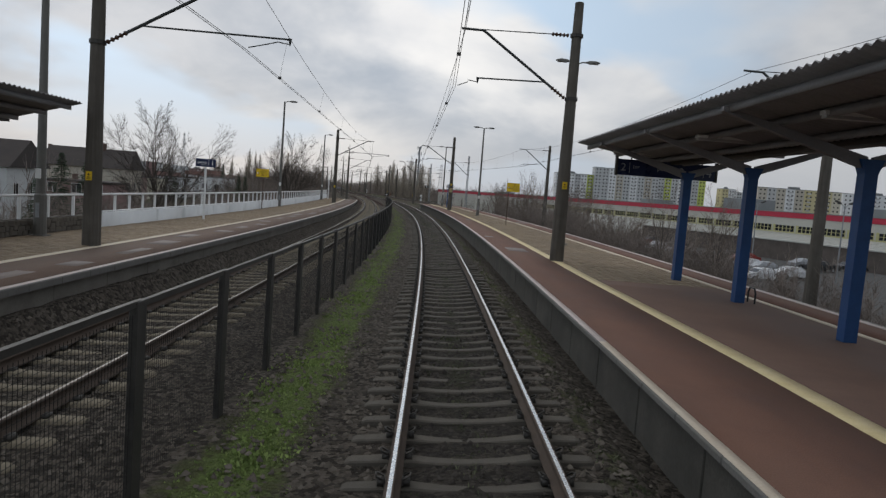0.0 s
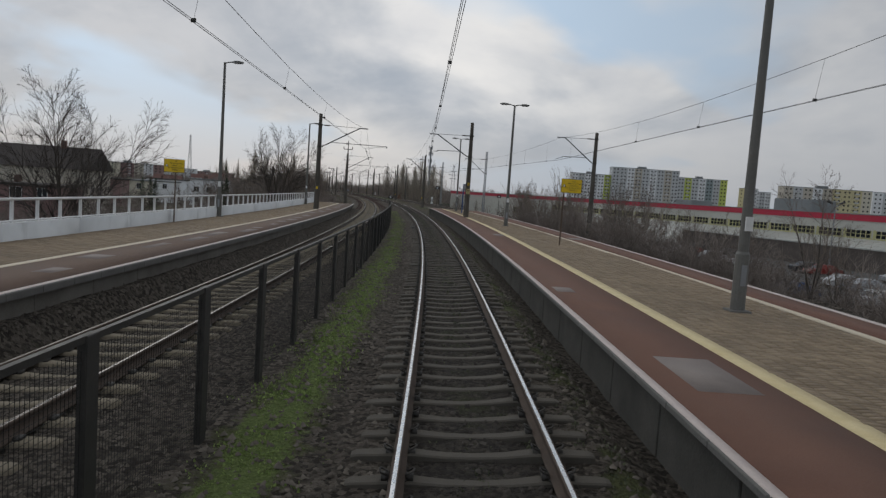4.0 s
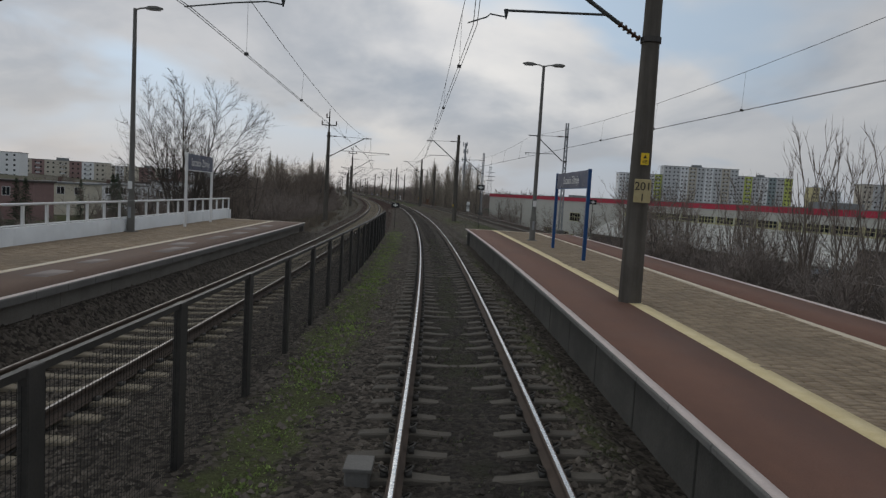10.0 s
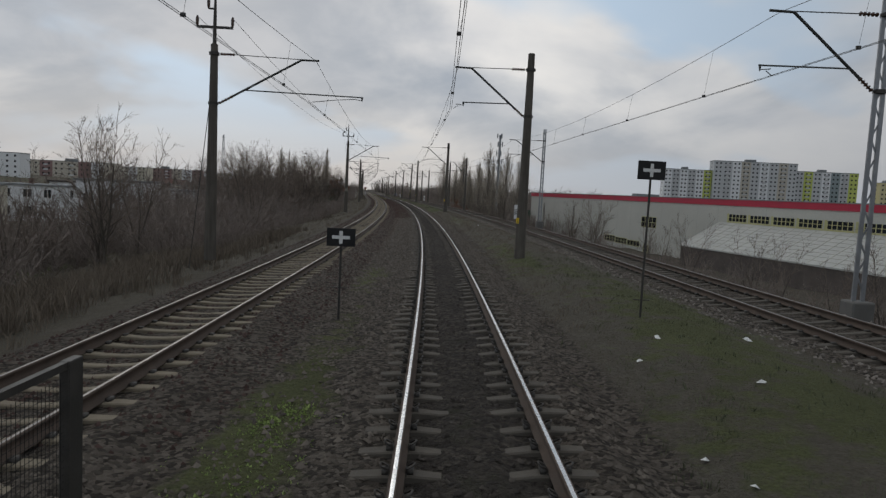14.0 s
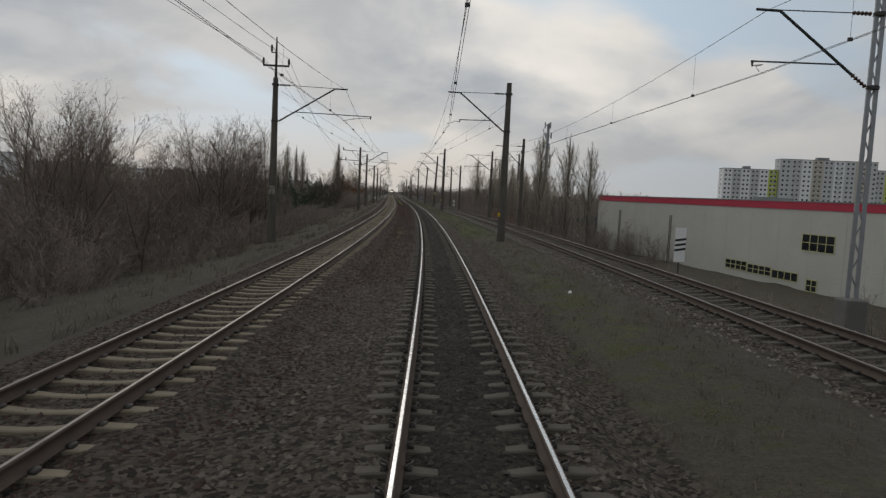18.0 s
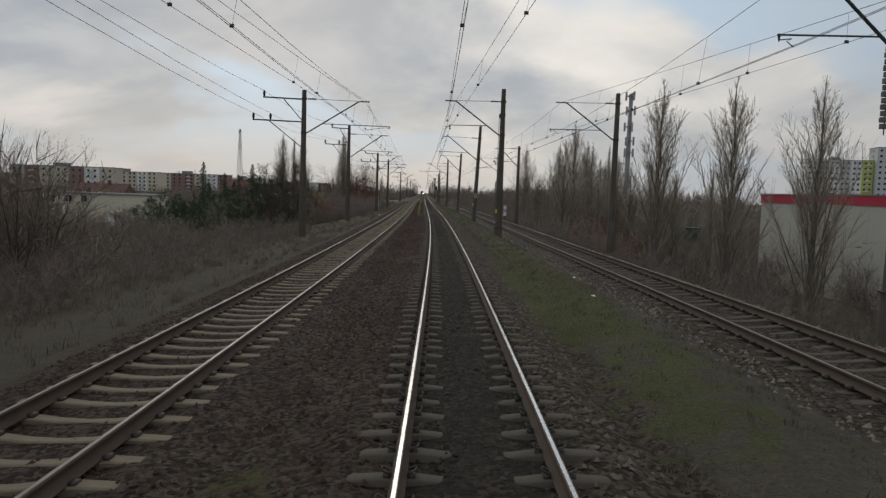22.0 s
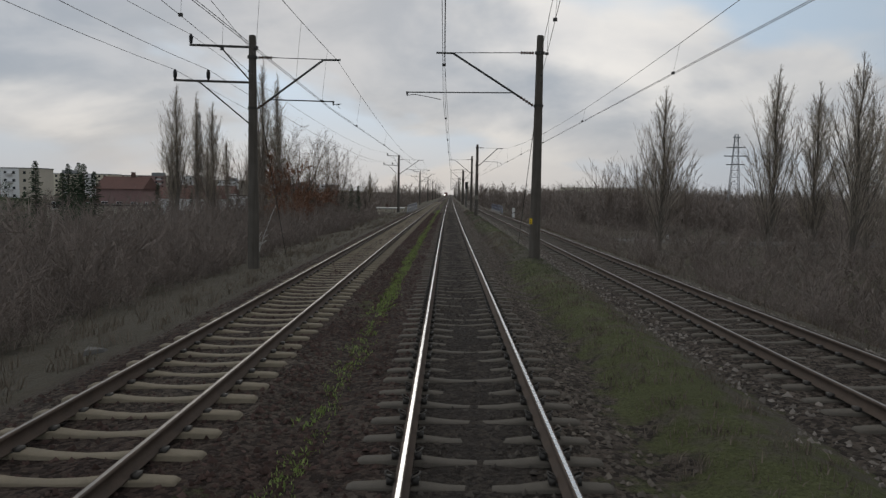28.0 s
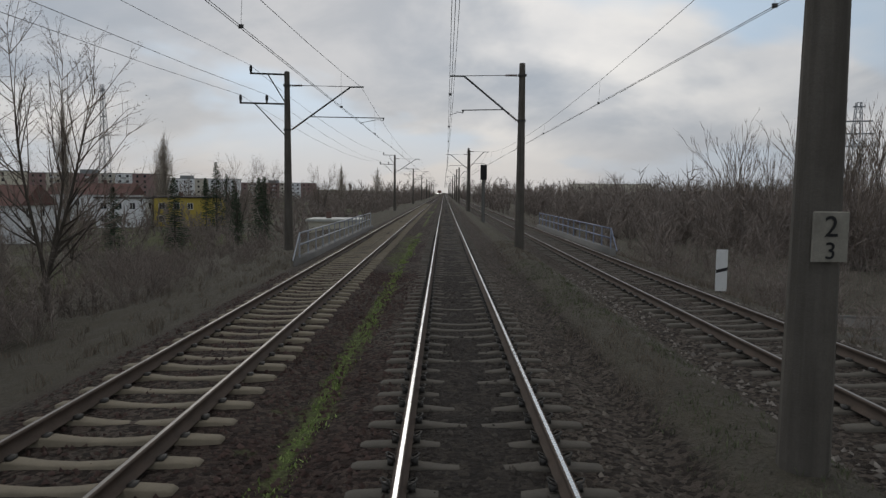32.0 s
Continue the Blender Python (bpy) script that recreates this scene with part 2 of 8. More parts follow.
SLEEPER = plain("sleeper_concrete", (0.078, 0.069, 0.057), (0.130, 0.116, 0.096), 0.92, scale=5, fine=70, bump=0.35, per=0.5)
PALE_SLEEPER = plain("pale_sleeper_concrete", (0.172, 0.146, 0.106), (0.25, 0.215, 0.159), 0.92, scale=5, fine=70, bump=0.35, per=0.35)
EDGE_STONE = plain("platform_edge_paint", (0.46, 0.385, 0.30), (0.57, 0.49, 0.39), 0.75, scale=3, fine=50)
PINK_STONE = plain("platform_edge_pale", (0.50, 0.42, 0.385), (0.60, 0.52, 0.48), 0.7, scale=3, fine=50)
YELLOW_LINE = plain("yellow_line_paint", (0.594, 0.475, 0.241), (0.737, 0.618, 0.375), 0.7, scale=4, fine=60)
CREAM_LINE = plain("cream_line_paint", (0.58, 0.49, 0.36), (0.66, 0.58, 0.46), 0.7, scale=3, fine=60)
WHITE_PAINT = plain("white_paint", (0.72, 0.72, 0.71), (0.80, 0.80, 0.79), 0.5, scale=2, fine=40, bump=0.05)
STEEL = plain("galvanised_steel", (0.26, 0.27, 0.28), (0.36, 0.37, 0.38), 0.5, 0.6, scale=4, fine=40, bump=0.05)
DARK_STEEL = plain("dark_painted_steel", (0.045, 0.043, 0.04), (0.085, 0.078, 0.07), 0.6, 0.3, scale=5, fine=50, bump=0.08)
GREEN_STEEL = plain("weathered_arm_steel", (0.05, 0.055, 0.055), (0.10, 0.105, 0.10), 0.6, 0.4, scale=5, fine=50, bump=0.08)
WIRE = plain("copper_wire", (0.05, 0.05, 0.048), (0.09, 0.085, 0.08), 0.55, 0.5, bump=0.0)
BLUE_PAINT = plain("blue_paint", (0.011, 0.051, 0.156), (0.02, 0.078, 0.218), 0.45, scale=3, fine=50, bump=0.06)
NAVY = plain("navy_sign_enamel", (0.012, 0.020, 0.06), (0.02, 0.03, 0.085), 0.35, scale=2, bump=0.02)
BLACK = plain("black_enamel", (0.012, 0.012, 0.013), (0.022, 0.022, 0.022), 0.45, scale=3, bump=0.03)
SIGN_YELLOW = plain("yellow_sign_enamel", (0.80, 0.53, 0.02), (0.86, 0.60, 0.04), 0.4, scale=3, bump=0.03)
SIGN_WHITE = plain("white_sign_enamel", (0.70, 0.70, 0.68), (0.80, 0.80, 0.78), 0.45, scale=4, bump=0.03)
DIRTY_PLATE = plain("weathered_number_plate", (0.20, 0.185, 0.155), (0.32, 0.30, 0.25), 0.8, scale=5, bump=0.05)
PALE_PLATE = plain("faded_number_plate", (0.435, 0.356, 0.18), (0.54, 0.456, 0.252), 0.6, scale=9, bump=0.05)
RUBBER = plain("black_rubber", (0.01, 0.01, 0.01), (0.02, 0.02, 0.02), 0.6)
PORCELAIN = plain("brown_porcelain", (0.05, 0.025, 0.015), (0.08, 0.04, 0.025), 0.25, bump=0.0, spec=0.5)


def rail_materials():
    top = Nodes("polished_rail_head", 0.24, 1.0)
    top.colour(top.mix(top.noise(3.0, 3, 0.5, stretch=(1, 1, 1)), (0.60, 0.59, 0.57), (0.74, 0.73, 0.71)))
    top.rough(top.span(top.noise(14, 3), 0, 1, (0.18, 0.36)))
    web = plain("rusty_rail_side", (0.074, 0.055, 0.043), (0.130, 0.098, 0.078), 0.85, 0.2, scale=4, fine=60)
    return top.mat, web


RAIL_TOP, RAIL_WEB = rail_materials()
RAIL_DULL = plain("dull_rail_head", (0.16, 0.145, 0.13), (0.30, 0.28, 0.26), 0.42, 0.85, scale=3, fine=30, bump=0.05)


def ground_material():
    n = Nodes("trackside_ground", 0.95, spec=0.15)
    big, mid = n.noise(0.35, 4, 0.6), n.noise(1.8, 5, 0.65)
    grain = n.noise(22, 4, 0.7, 0.25, 0.75)
    stones = n.t.nodes.new("ShaderNodeTexVoronoi")
    stones.inputs["Scale"].default_value = 17
    n.link(n.geo.outputs["Position"], stones.inputs["Vector"])
    bw = n.t.nodes.new("ShaderNodeRGBToBW")
    n.link(stones.outputs["Color"], bw.inputs[0])
    gravel = n.mix(n.span(bw.outputs[0], 0.25, 0.8), (0.036, 0.031, 0.025), (0.158, 0.136, 0.112))
    gravel = n.mix(n.math("MULTIPLY", mid, 0.4), gravel, (0.038, 0.031, 0.026))
    rust = n.mix(n.span(bw.outputs[0], 0.25, 0.8), (0.021, 0.013, 0.011), (0.070, 0.046, 0.038))
    gravel = n.mix(n.attr("rust"), gravel, rust)
    soil = n.mix(mid, (0.082, 0.072, 0.061), (0.148, 0.132, 0.111))
    dry = n.mix(grain, (0.074, 0.065, 0.050), (0.165, 0.145, 0.110))
    tuft = n.noise(7.0, 5, 0.75, 0.35, 0.65)
    dry = n.mix(mid, dry, soil)
    dry = n.mix(n.math("MULTIPLY", tuft, 0.6), dry, n.mix(grain, (0.040, 0.038, 0.029), (0.092, 0.088, 0.060)))
    green = n.mix(grain, (0.058, 0.064, 0.030), (0.145, 0.158, 0.070))
    green = n.mix(n.math("MULTIPLY", big, 0.5), green, (0.043, 0.046, 0.017))
    base = n.mix(n.attr("gravel"), dry, gravel)
    edge = n.math("ADD", n.attr("green"), n.math("MULTIPLY", n.math("SUBTRACT", mid, 0.5), 0.7))
    base = n.mix(n.span(edge, 0.32, 0.6), base, green)
    moss = n.mix(grain, (0.060, 0.082, 0.024), (0.190, 0.245, 0.080))
    base = n.mix(n.span(n.math("ADD", n.attr("moss"), n.math("MULTIPLY", n.math("SUBTRACT", tuft, 0.5), 0.5)), 0.35, 0.6), base, moss)
    base = n.mix(n.math("MULTIPLY", n.attr("grease"), n.span(mid, 0.0, 1.0, (0.45, 0.8))), base, (0.030, 0.027, 0.024))
    base = n.mix(n.attr("paved"), base, n.mix(mid, (0.10, 0.10, 0.098), (0.15, 0.148, 0.144)))
    n.colour(base)
    h = n.math("ADD", n.math("ADD", n.math("MULTIPLY", stones.outputs["Distance"], -0.8), n.math("MULTIPLY", grain, 0.6)), n.math("MULTIPLY", tuft, -0.8))
    n.bump(h, 1.0, 0.05)
    return n.mat


GROUND = ground_material()


def varied(name, a, b, rough=0.9, scale=3.0, per_island=0.7, bump=0.0):
    n = Nodes(name, rough, spec=0.2)
    c = n.mix(n.math("ADD", n.math("MULTIPLY", n.island(), per_island), n.math("MULTIPLY", n.noise(scale), 1 - per_island)), a, b)
    n.colour(c)
    if bump:
        n.bump(n.noise(40, 3), bump, 0.01)
    return n.mat


STONE = varied("ballast_stone", (0.052, 0.045, 0.038), (0.168, 0.146, 0.122), 0.95, 8, 0.8, 0.3)
STONE_OILY = varied("oily_ballast", (0.022, 0.019, 0.017), (0.075, 0.065, 0.056), 0.9, 8, 0.8, 0.3)
STONE_RED = varied("rust_stained_ballast", (0.030, 0.018, 0.015), (0.082, 0.053, 0.045), 0.95, 8, 0.8, 0.3)
STONE_PALE = varied("pale_ballast_stone", (0.075, 0.066, 0.058), (0.24, 0.215, 0.19), 0.95, 8, 0.8, 0.3)
POPLAR_BARK = varied("poplar_bark", (0.115, 0.102, 0.087), (0.190, 0.170, 0.146), 0.95, 2, 0.3, 0.3)
BIRCH_BARK = varied("white_birch_bark", (0.45, 0.44, 0.41), (0.72, 0.71, 0.68), 0.9, 9, 0.2, 0.2)
BARK = varied("grey_brown_bark", (0.066, 0.057, 0.047), (0.120, 0.103, 0.085), 0.95, 2, 0.3, 0.3)
TWIG = varied("bare_twigs", (0.115, 0.094, 0.080), (0.235, 0.192, 0.158), 0.95, 1.0, 0.7)
DARK_TWIG = varied("dark_bare_twigs", (0.050, 0.043, 0.038), (0.105, 0.090, 0.078), 0.95, 1.0, 0.7)
POPLAR_TWIG = varied("poplar_twigs", (0.205, 0.178, 0.146), (0.40, 0.345, 0.280), 0.95, 1.0, 0.7)
BUSH_TWIG = varied("thicket_twigs", (0.124, 0.104, 0.092), (0.305, 0.257, 0.222), 0.95, 0.5, 0.6)
RED_TWIG = varied("reddish_leaves", (0.13, 0.066, 0.042), (0.25, 0.138, 0.09), 0.95, 0.5, 0.6)
DRY_GRASS = varied("dry_grass", (0.105, 0.087, 0.068), (0.215, 0.178, 0.138), 0.95, 0.4, 0.7)
GREEN_GRASS = varied("green_grass", (0.062, 0.070, 0.044), (0.150, 0.160, 0.096), 0.9, 0.4, 0.7)
MOSS = varied("yellow_green_moss", (0.123, 0.181, 0.054), (0.337, 0.419, 0.143), 0.9, 0.5, 0.6)
CONIFER = varied("conifer_needles", (0.027, 0.045, 0.027), (0.076, 0.109, 0.062), 0.95, 1.0, 0.6)


# ---- building helpers ----
class Mesh:
    """Collects vertices and faces of one mesh."""

    def __init__(self):
        self.v, self.f, self.m, self.k = [], [], [], 0

    def add(self, v, f, mat=0):
        self.v.extend(tuple(p) for p in v)
        self.f.extend(tuple(i + self.k for i in q) for q in f)
        self.m.extend([mat] * len(f))
        self.k += len(v)
        return self

    def box(self, lo, hi, m=None, mat=0, chamfer=0.0):
        x0, y0, z0 = lo
        x1, y1, z1 = hi
        if chamfer:
            c = chamfer
            ring = lambda e, z: [(x0 + c, y0 + e, z), (x1 - c, y0 + e, z), (x1 - e, y0 + c, z), (x1 - e, y1 - c, z), (x1 - c, y1 - e, z), (x0 + c, y1 - e, z), (x0 + e, y1 - c, z), (x0 + e, y0 + c, z)]
            v = ring(0, z0) + ring(0, z1 - c) + ring(c * 0.7, z1)
            f = [tuple(range(7, -1, -1)), tuple(range(16, 24))]
            for r in (0, 8):
                f += [(r + i, r + (i + 1) % 8, r + 8 + (i + 1) % 8, r + 8 + i) for i in range(8)]
        else:
            v = [(x, y, z) for z in (z0, z1) for y in (y0, y1) for x in (x0, x1)]
            f = [(0, 2, 3, 1), (4, 5, 7, 6), (0, 1, 5, 4), (2, 6, 7, 3), (0, 4, 6, 2), (1, 3, 7, 5)]
        if m is not None:
            v = [m @ Vector(p) for p in v]
        return self.add(v, f, mat)

    def tube(self, pts, radii, n=8, mat=0, caps=True):
        pts = [Vector(p) for p in pts]
        radii = radii if isinstance(radii, (list, tuple)) else [radii] * len(pts)
        v, f = [], []
        for i, p in enumerate(pts):
            d = (pts[min(i + 1, len(pts) - 1)] - pts[max(i - 1, 0)]).normalized()
            a = d.cross(Vector((0, 0, 1)))
            a = a.normalized() if a.length > 1e-3 else Vector((1, 0, 0))
            b = d.cross(a)
            v += [p + (a * math.cos(2 * math.pi * k / n) + b * math.sin(2 * math.pi * k / n)) * radii[i] for k in range(n)]
        for i in range(len(pts) - 1):
            f += [(i * n + k, i * n + (k + 1) % n, (i + 1) * n + (k + 1) % n, (i + 1) * n + k) for k in range(n)]
        if caps:
            f += [tuple(range(n - 1, -1, -1)), tuple((len(pts) - 1) * n + k for k in range(n))]
        return self.add(v, f, mat)

    def bar(self, a, b, w, h, mat=0):
        """A square bar from a to b, w across and h high."""
        a, b = Vector(a), Vector(b)
        d = (b - a).normalized()
        side = d.cross(Vector((0, 0, 1)))
        side = side.normalized() if side.length > 1e-3 else Vector((1, 0, 0))
        up = side.cross(d)
        v = [p + side * (sx * w / 2) + up * (sz * h / 2) for p in (a, b) for sx, sz in ((-1, -1), (1, -1), (1, 1), (-1, 1))]
        return self.add(v, [(3, 2, 1, 0), (4, 5, 6, 7)] + [(i, (i + 1) % 4, 4 + (i + 1) % 4, 4 + i) for i in range(4)], mat)

    def data(self, name, *mats, smooth=False):
        me = bpy.data.meshes.new(name)
        me.from_pydata(self.v, [], self.f)
        for m in mats:
            me.materials.append(m)
        if len(mats) > 1:
            me.polygons.foreach_set("material_index", self.m)
        if smooth:
            me.shade_smooth()
        me.update()
        return me


def part(name, mesh, mats, parent, label="", smooth=False, at=None):
    me = mesh if isinstance(mesh, bpy.types.Mesh) else mesh.data(name, *(mats if isinstance(mats, (list, tuple)) else [mats]), smooth=smooth)
    ob = new(name, me)
    ob.parent = parent
    if at is not None:
        ob.matrix_local = at
    return tagged(ob, label) if label else ob


def thing(name, m, label, category, group="", kind=""):
    ob = new(name)
    ob.empty_display_size = 0.2
    ob.matrix_world = m
    return tagged(ob, label, category, group, kind)


def arrays(name, v, f, *mats, mat_index=None, smooth=False):
    """One mesh out of numpy arrays of vertices and equal-sided faces."""
    me = bpy.data.meshes.new(name)
    v, f = np.asarray(v, np.float32), np.asarray(f, np.int32)
    me.vertices.add(len(v))
    me.vertices.foreach_set("co", v.ravel())
    side = f.shape[1]
    me.loops.add(f.size)
    me.loops.foreach_set("vertex_index", f.ravel())
    me.polygons.add(len(f))
    me.polygons.foreach_set("loop_start", np.arange(0, f.size, side, dtype=np.int32))
    for m in mats:
        me.materials.append(m)
    if mat_index is not None:
        me.polygons.foreach_set("material_index", np.asarray(mat_index, np.int32))
    me.update(calc_edges=True)
    if smooth:
        me.shade_smooth()
    return me


def lettering(name, text, size, m, mat, parent, spacing=1.0, align="CENTER"):
    cu = bpy.data.curves.new(name, "FONT")
    cu.body, cu.size, cu.align_x, cu.align_y, cu.extrude, cu.space_character = text, size, align, "CENTER", 0.002, spacing
    tmp = bpy.data.objects.new("tmp", cu)
    me = bpy.data.meshes.new_from_object(tmp)
    bpy.data.objects.remove(tmp)
    me.materials.append(mat)
    ob = new(name, me)
    ob.parent = parent
    ob.matrix_local = m
    return ob


# ---- the ground ----


def smooth_noise(a, b, cell, seed):
    """Soft random field over two coordinate arrays, about -1 to 1."""
    g = np.random.default_rng(seed).uniform(-1, 1, (97, 89))
    u, w = a / cell, b / cell
    iu, iw = np.floor(u).astype(int), np.floor(w).astype(int)
    fu, fw = u - iu, w - iw
    fu, fw = fu * fu * (3 - 2 * fu), fw * fw * (3 - 2 * fw)
    q = lambda i, j: g[i % 97, j % 89]
    return (q(iu, iw) * (1 - fu) + q(iu + 1, iw) * fu) * (1 - fw) + (q(iu, iw + 1) * (1 - fu) + q(iu + 1, iw + 1) * fu) * fw


def step01(x, a, b):
    t = np.clip((x - a) / (b - a), 0, 1)
    return t * t * (3 - 2 * t)


def ground_z(s, lat):
    """Height of the ground over the rails at a chainage and offset."""
    s, lat = np.broadcast_arrays(np.asarray(s, float), np.asarray(lat, float))
    ll, lt = lat_left(s), lat_third(s)
    open_line = step01(s, 96, 104)
    c = np.sin(cant(s))
    # embankment flanks, measured out from the outer tracks
    dl, dr = ll - 1.75 - lat, lat - lt - 1.75
    left_open = np.interp(dl, [0, 1.0, 2.5, 6, 14, 22, 60, 140, 330, 700], [-0.38, -0.75, -1.05, -1.7, -3.3, -4.6, -5.2, -5.0, 6, 14])
    left_station = np.interp(dl, [0, 4.6, 4.7, 10, 22, 60, 140, 330, 700], [-0.55, -0.55, -0.6, -3.4, -4.6, -5.2, -5.0, 6, 14])
    left = left_station * (1 - open_line) + left_open * open_line
    right = np.interp(dr, [0, 0.8, 2.0, 6.5, 11, 16, 300, 900, 1500], [-0.36, -0.62, -0.85, -2.9, -4.1, -4.4, -4.6, -4, -2])
    # the yard by the long hall lies deeper
    right = right - 2.6 * step01(s, 122, 165) * (1 - step01(s, 300, 340)) * step01(dr, 5.0, 15.0) * (1 - step01(dr, 150, 300))
    mid = -0.33 + 0 * s
    # low grassy rise between the line and the third track past the platform
    span = np.clip((lat - 1.9) / np.maximum(lt - 3.6, 0.5), 0, 1)
    mid = mid + open_line * np.where((lat > 1.9) & (lat < lt - 1.7), 0.30 * np.sin(np.pi * span) ** 1.2, 0)
    z = np.where(dl > 0, left, np.where(dr > 0, right, mid))
    line = 0 * s
    for centre, base in ((0 * s, line), (ll, z_left(s)), (lt, 0 * s)):
        off = lat - centre
        bed = base - 0.235 + np.clip(off, -1.5, 1.5) * c
        # ballast heaped over the sleeper ends along part of the line
        heap = step01(s, 88, 104) * (1 - step01(s, 262, 300)) + 0.4 * step01(s, 25, 80) * (1 - step01(s, 88, 104))
        middle = 0.06 * (1 - step01(np.abs(off), 0.2, 0.5)) if base is line else 0.0
        bed = bed + heap * (0.045 * step01(np.abs(off), 0.95, 1.15) + middle)
        w = 1 - step01(np.abs(off), 1.35, 2.0)
        z = z * (1 - w) + bed * w
    # ballast piled against the side platform
    pile = (1 - open_line) * step01(-lat, 6.62, 7.04) * (lat > -8.0)
    return z * (1 - pile) + 0.0 * pile


def wide_place(s, lat, z):
    near = np.clip(lat, -120, 120)
    p = place(s, near, z)
    far = lat - near
    p[..., 0] += math.cos(0.2) * far
    p[..., 1] += math.sin(0.2) * far
    return p


def build_ground():
    s = np.concatenate([[-1200, -500, -200, -120, -60], np.arange(-30, 60, 0.42), np.arange(60, 430, 0.8), np.arange(430, 640, 3), np.arange(640, 1500, 30), [1600, 2000, 2600, 3400, 4400]])
    lat = np.concatenate([[-4000, -2400, -1400, -800, -500, -330, -240, -170, -120, -90, -70, -56, -46, -38, -32, -28, -25], np.arange(-22.5, -9, 0.75), np.arange(-9, 12.5, 0.2), np.arange(12.8, 26, 0.8), [28, 31, 35, 40, 48, 58, 72, 90, 120, 170, 240, 330, 500, 800, 1400, 2400, 4000]])
    ss, ll = np.meshgrid(s, lat, indexing="ij")
    z = ground_z(ss, ll)
    rough = smooth_noise(ss, ll, 0.55, 3) * 0.018 + smooth_noise(ss, ll, 0.25, 5) * 0.012
    out = np.where(np.abs(ll - 1.5) > 9.5, 1, 0)
    z = z + rough + out * (smooth_noise(ss, ll, 4.0, 9) * 0.18 + smooth_noise(ss, ll, 1.1, 10) * 0.07)
    v = wide_place(ss, ll, z)
    n, m = ss.shape
    i = np.arange(n * m).reshape(n, m)
    f = np.stack([i[:-1, :-1], i[:-1, 1:], i[1:, 1:], i[1:, :-1]], -1).reshape(-1, 4)
    me = arrays("ground", v.reshape(-1, 3), f, GROUND, smooth=True)
    lft, lth = lat_left(ss), lat_third(ss)
    wob = smooth_noise(ss, ll, 1.4, 21) * 0.5 + smooth_noise(ss, ll, 0.5, 22) * 0.35
    inner = (ll > lft - 2.0) & (ll < lth + 2.2)
    gravel = np.where(inner, 1.0, 0.0)
    dist3 = np.minimum(np.minimum(np.abs(ll), np.abs(ll - lft)), np.abs(ll - lth))
    gravel = np.where(inner & (ll > 2.2) & (ll < lth - 1.8), np.clip(0.55 + wob * 0.6 - 0.5 * step01(ss, 97, 103), 0, 1), gravel)
    gravel = np.where(~inner, np.clip(1 - (np.minimum(np.abs(ll - lft + 2.0), np.abs(ll - lth - 2.2)) / 0.9), 0, 1), gravel)
    # moss and grass: a strip by the fence, patches beside and inside the rails, the verge by the third track
    fence = np.exp(-((ll + 2.25 + 0.15 * wob) / 0.5) ** 2) * (0.85 + 0.35 * wob) * (1 - step01(ss, 104, 118))
    strip = np.exp(-((ll + 1.93 + 0.07 * wob) / 0.15) ** 2) * np.clip(smooth_noise(ss, ll * 0, 4, 31) * 1.5 + 0.55 + 0.25 * step01(ss, 320, 326) * (1 - step01(ss, 346, 356)), 0, 1) * step01(ss, 285, 300)
    strip2 = np.exp(-((ll + 2.3 + 0.2 * wob) / 0.5) ** 2) * np.clip(smooth_noise(ss, ll * 0, 7, 33) * 1.6, 0, 1) * step01(ss, 100, 110) * 0.62
    inside = np.exp(-(ll / 0.45) ** 2) * (0.42 + 0.4 * wob) * (1 - step01(ss, 85, 130))
    side = np.exp(-((ll - 1.45) / 0.3) ** 2) * (0.45 + 0.45 * wob) * (1 - step01(ss, 90, 110))
    verge = np.exp(-((ll - (2.75 + 0.6 * np.clip((240 - ss) / 140, 0, 1))) / 1.2) ** 2) * np.clip(0.55 + 0.6 * wob + 0.5 * smooth_noise(ss, ll * 0, 16, 41) + 0.15 * step01(ss, 270, 310), 0, 1) * (1 - 0.35 * step01(ss, 298, 318)) * (1 - 0.6 * step01(ss, 362, 372)) * step01(ss, 97, 103) * (1 - 0.65 * np.exp(-((ss - 145) / 26) ** 2))
    meadow = np.where(ll > 16, np.clip(0.35 + smooth_noise(ss, ll, 9, 51) * 0.6, 0, 0.8), 0) * step01(ss, 250, 330) * (1 - 0.8 * step01(ss, 365, 395)) + np.where(ll < -24, np.clip(0.25 + smooth_noise(ss, ll, 11, 52) * 0.6, 0, 0.7), 0)
    patch = np.exp(-((ss - 111) / 13) ** 2 - ((ll - 5.0) / 1.7) ** 2) * (0.8 + 0.6 * wob)
    late = np.exp(-((ss - 354) / 9) ** 2 - ((ll - 3.4) / 1.1) ** 2) * (0.75 + 0.4 * wob)
    hollow = np.exp(-((ss - 291) / 10) ** 2 - ((ll + 19) / 5) ** 2) * (0.65 + 0.5 * wob)
    green = np.clip(np.maximum.reduce([hollow, patch, late, fence, strip, strip2, inside, side, verge, meadow]), 0, 1)
    rust = np.clip(np.where((ll < -1.0) & (ll > lft - 1.5), 0.55 + 0.5 * wob, 0.3) * step01(ss, 120, 260) + 0.25 * np.clip(wob, 0, 1), 0, 1)
    paved = np.where((ll > 27) & (ll < 90) & (ss < 150), 1.0, 0.0)
    grease = 1 - step01(np.abs(ll + 0.05 * wob), 0.55, 0.95)
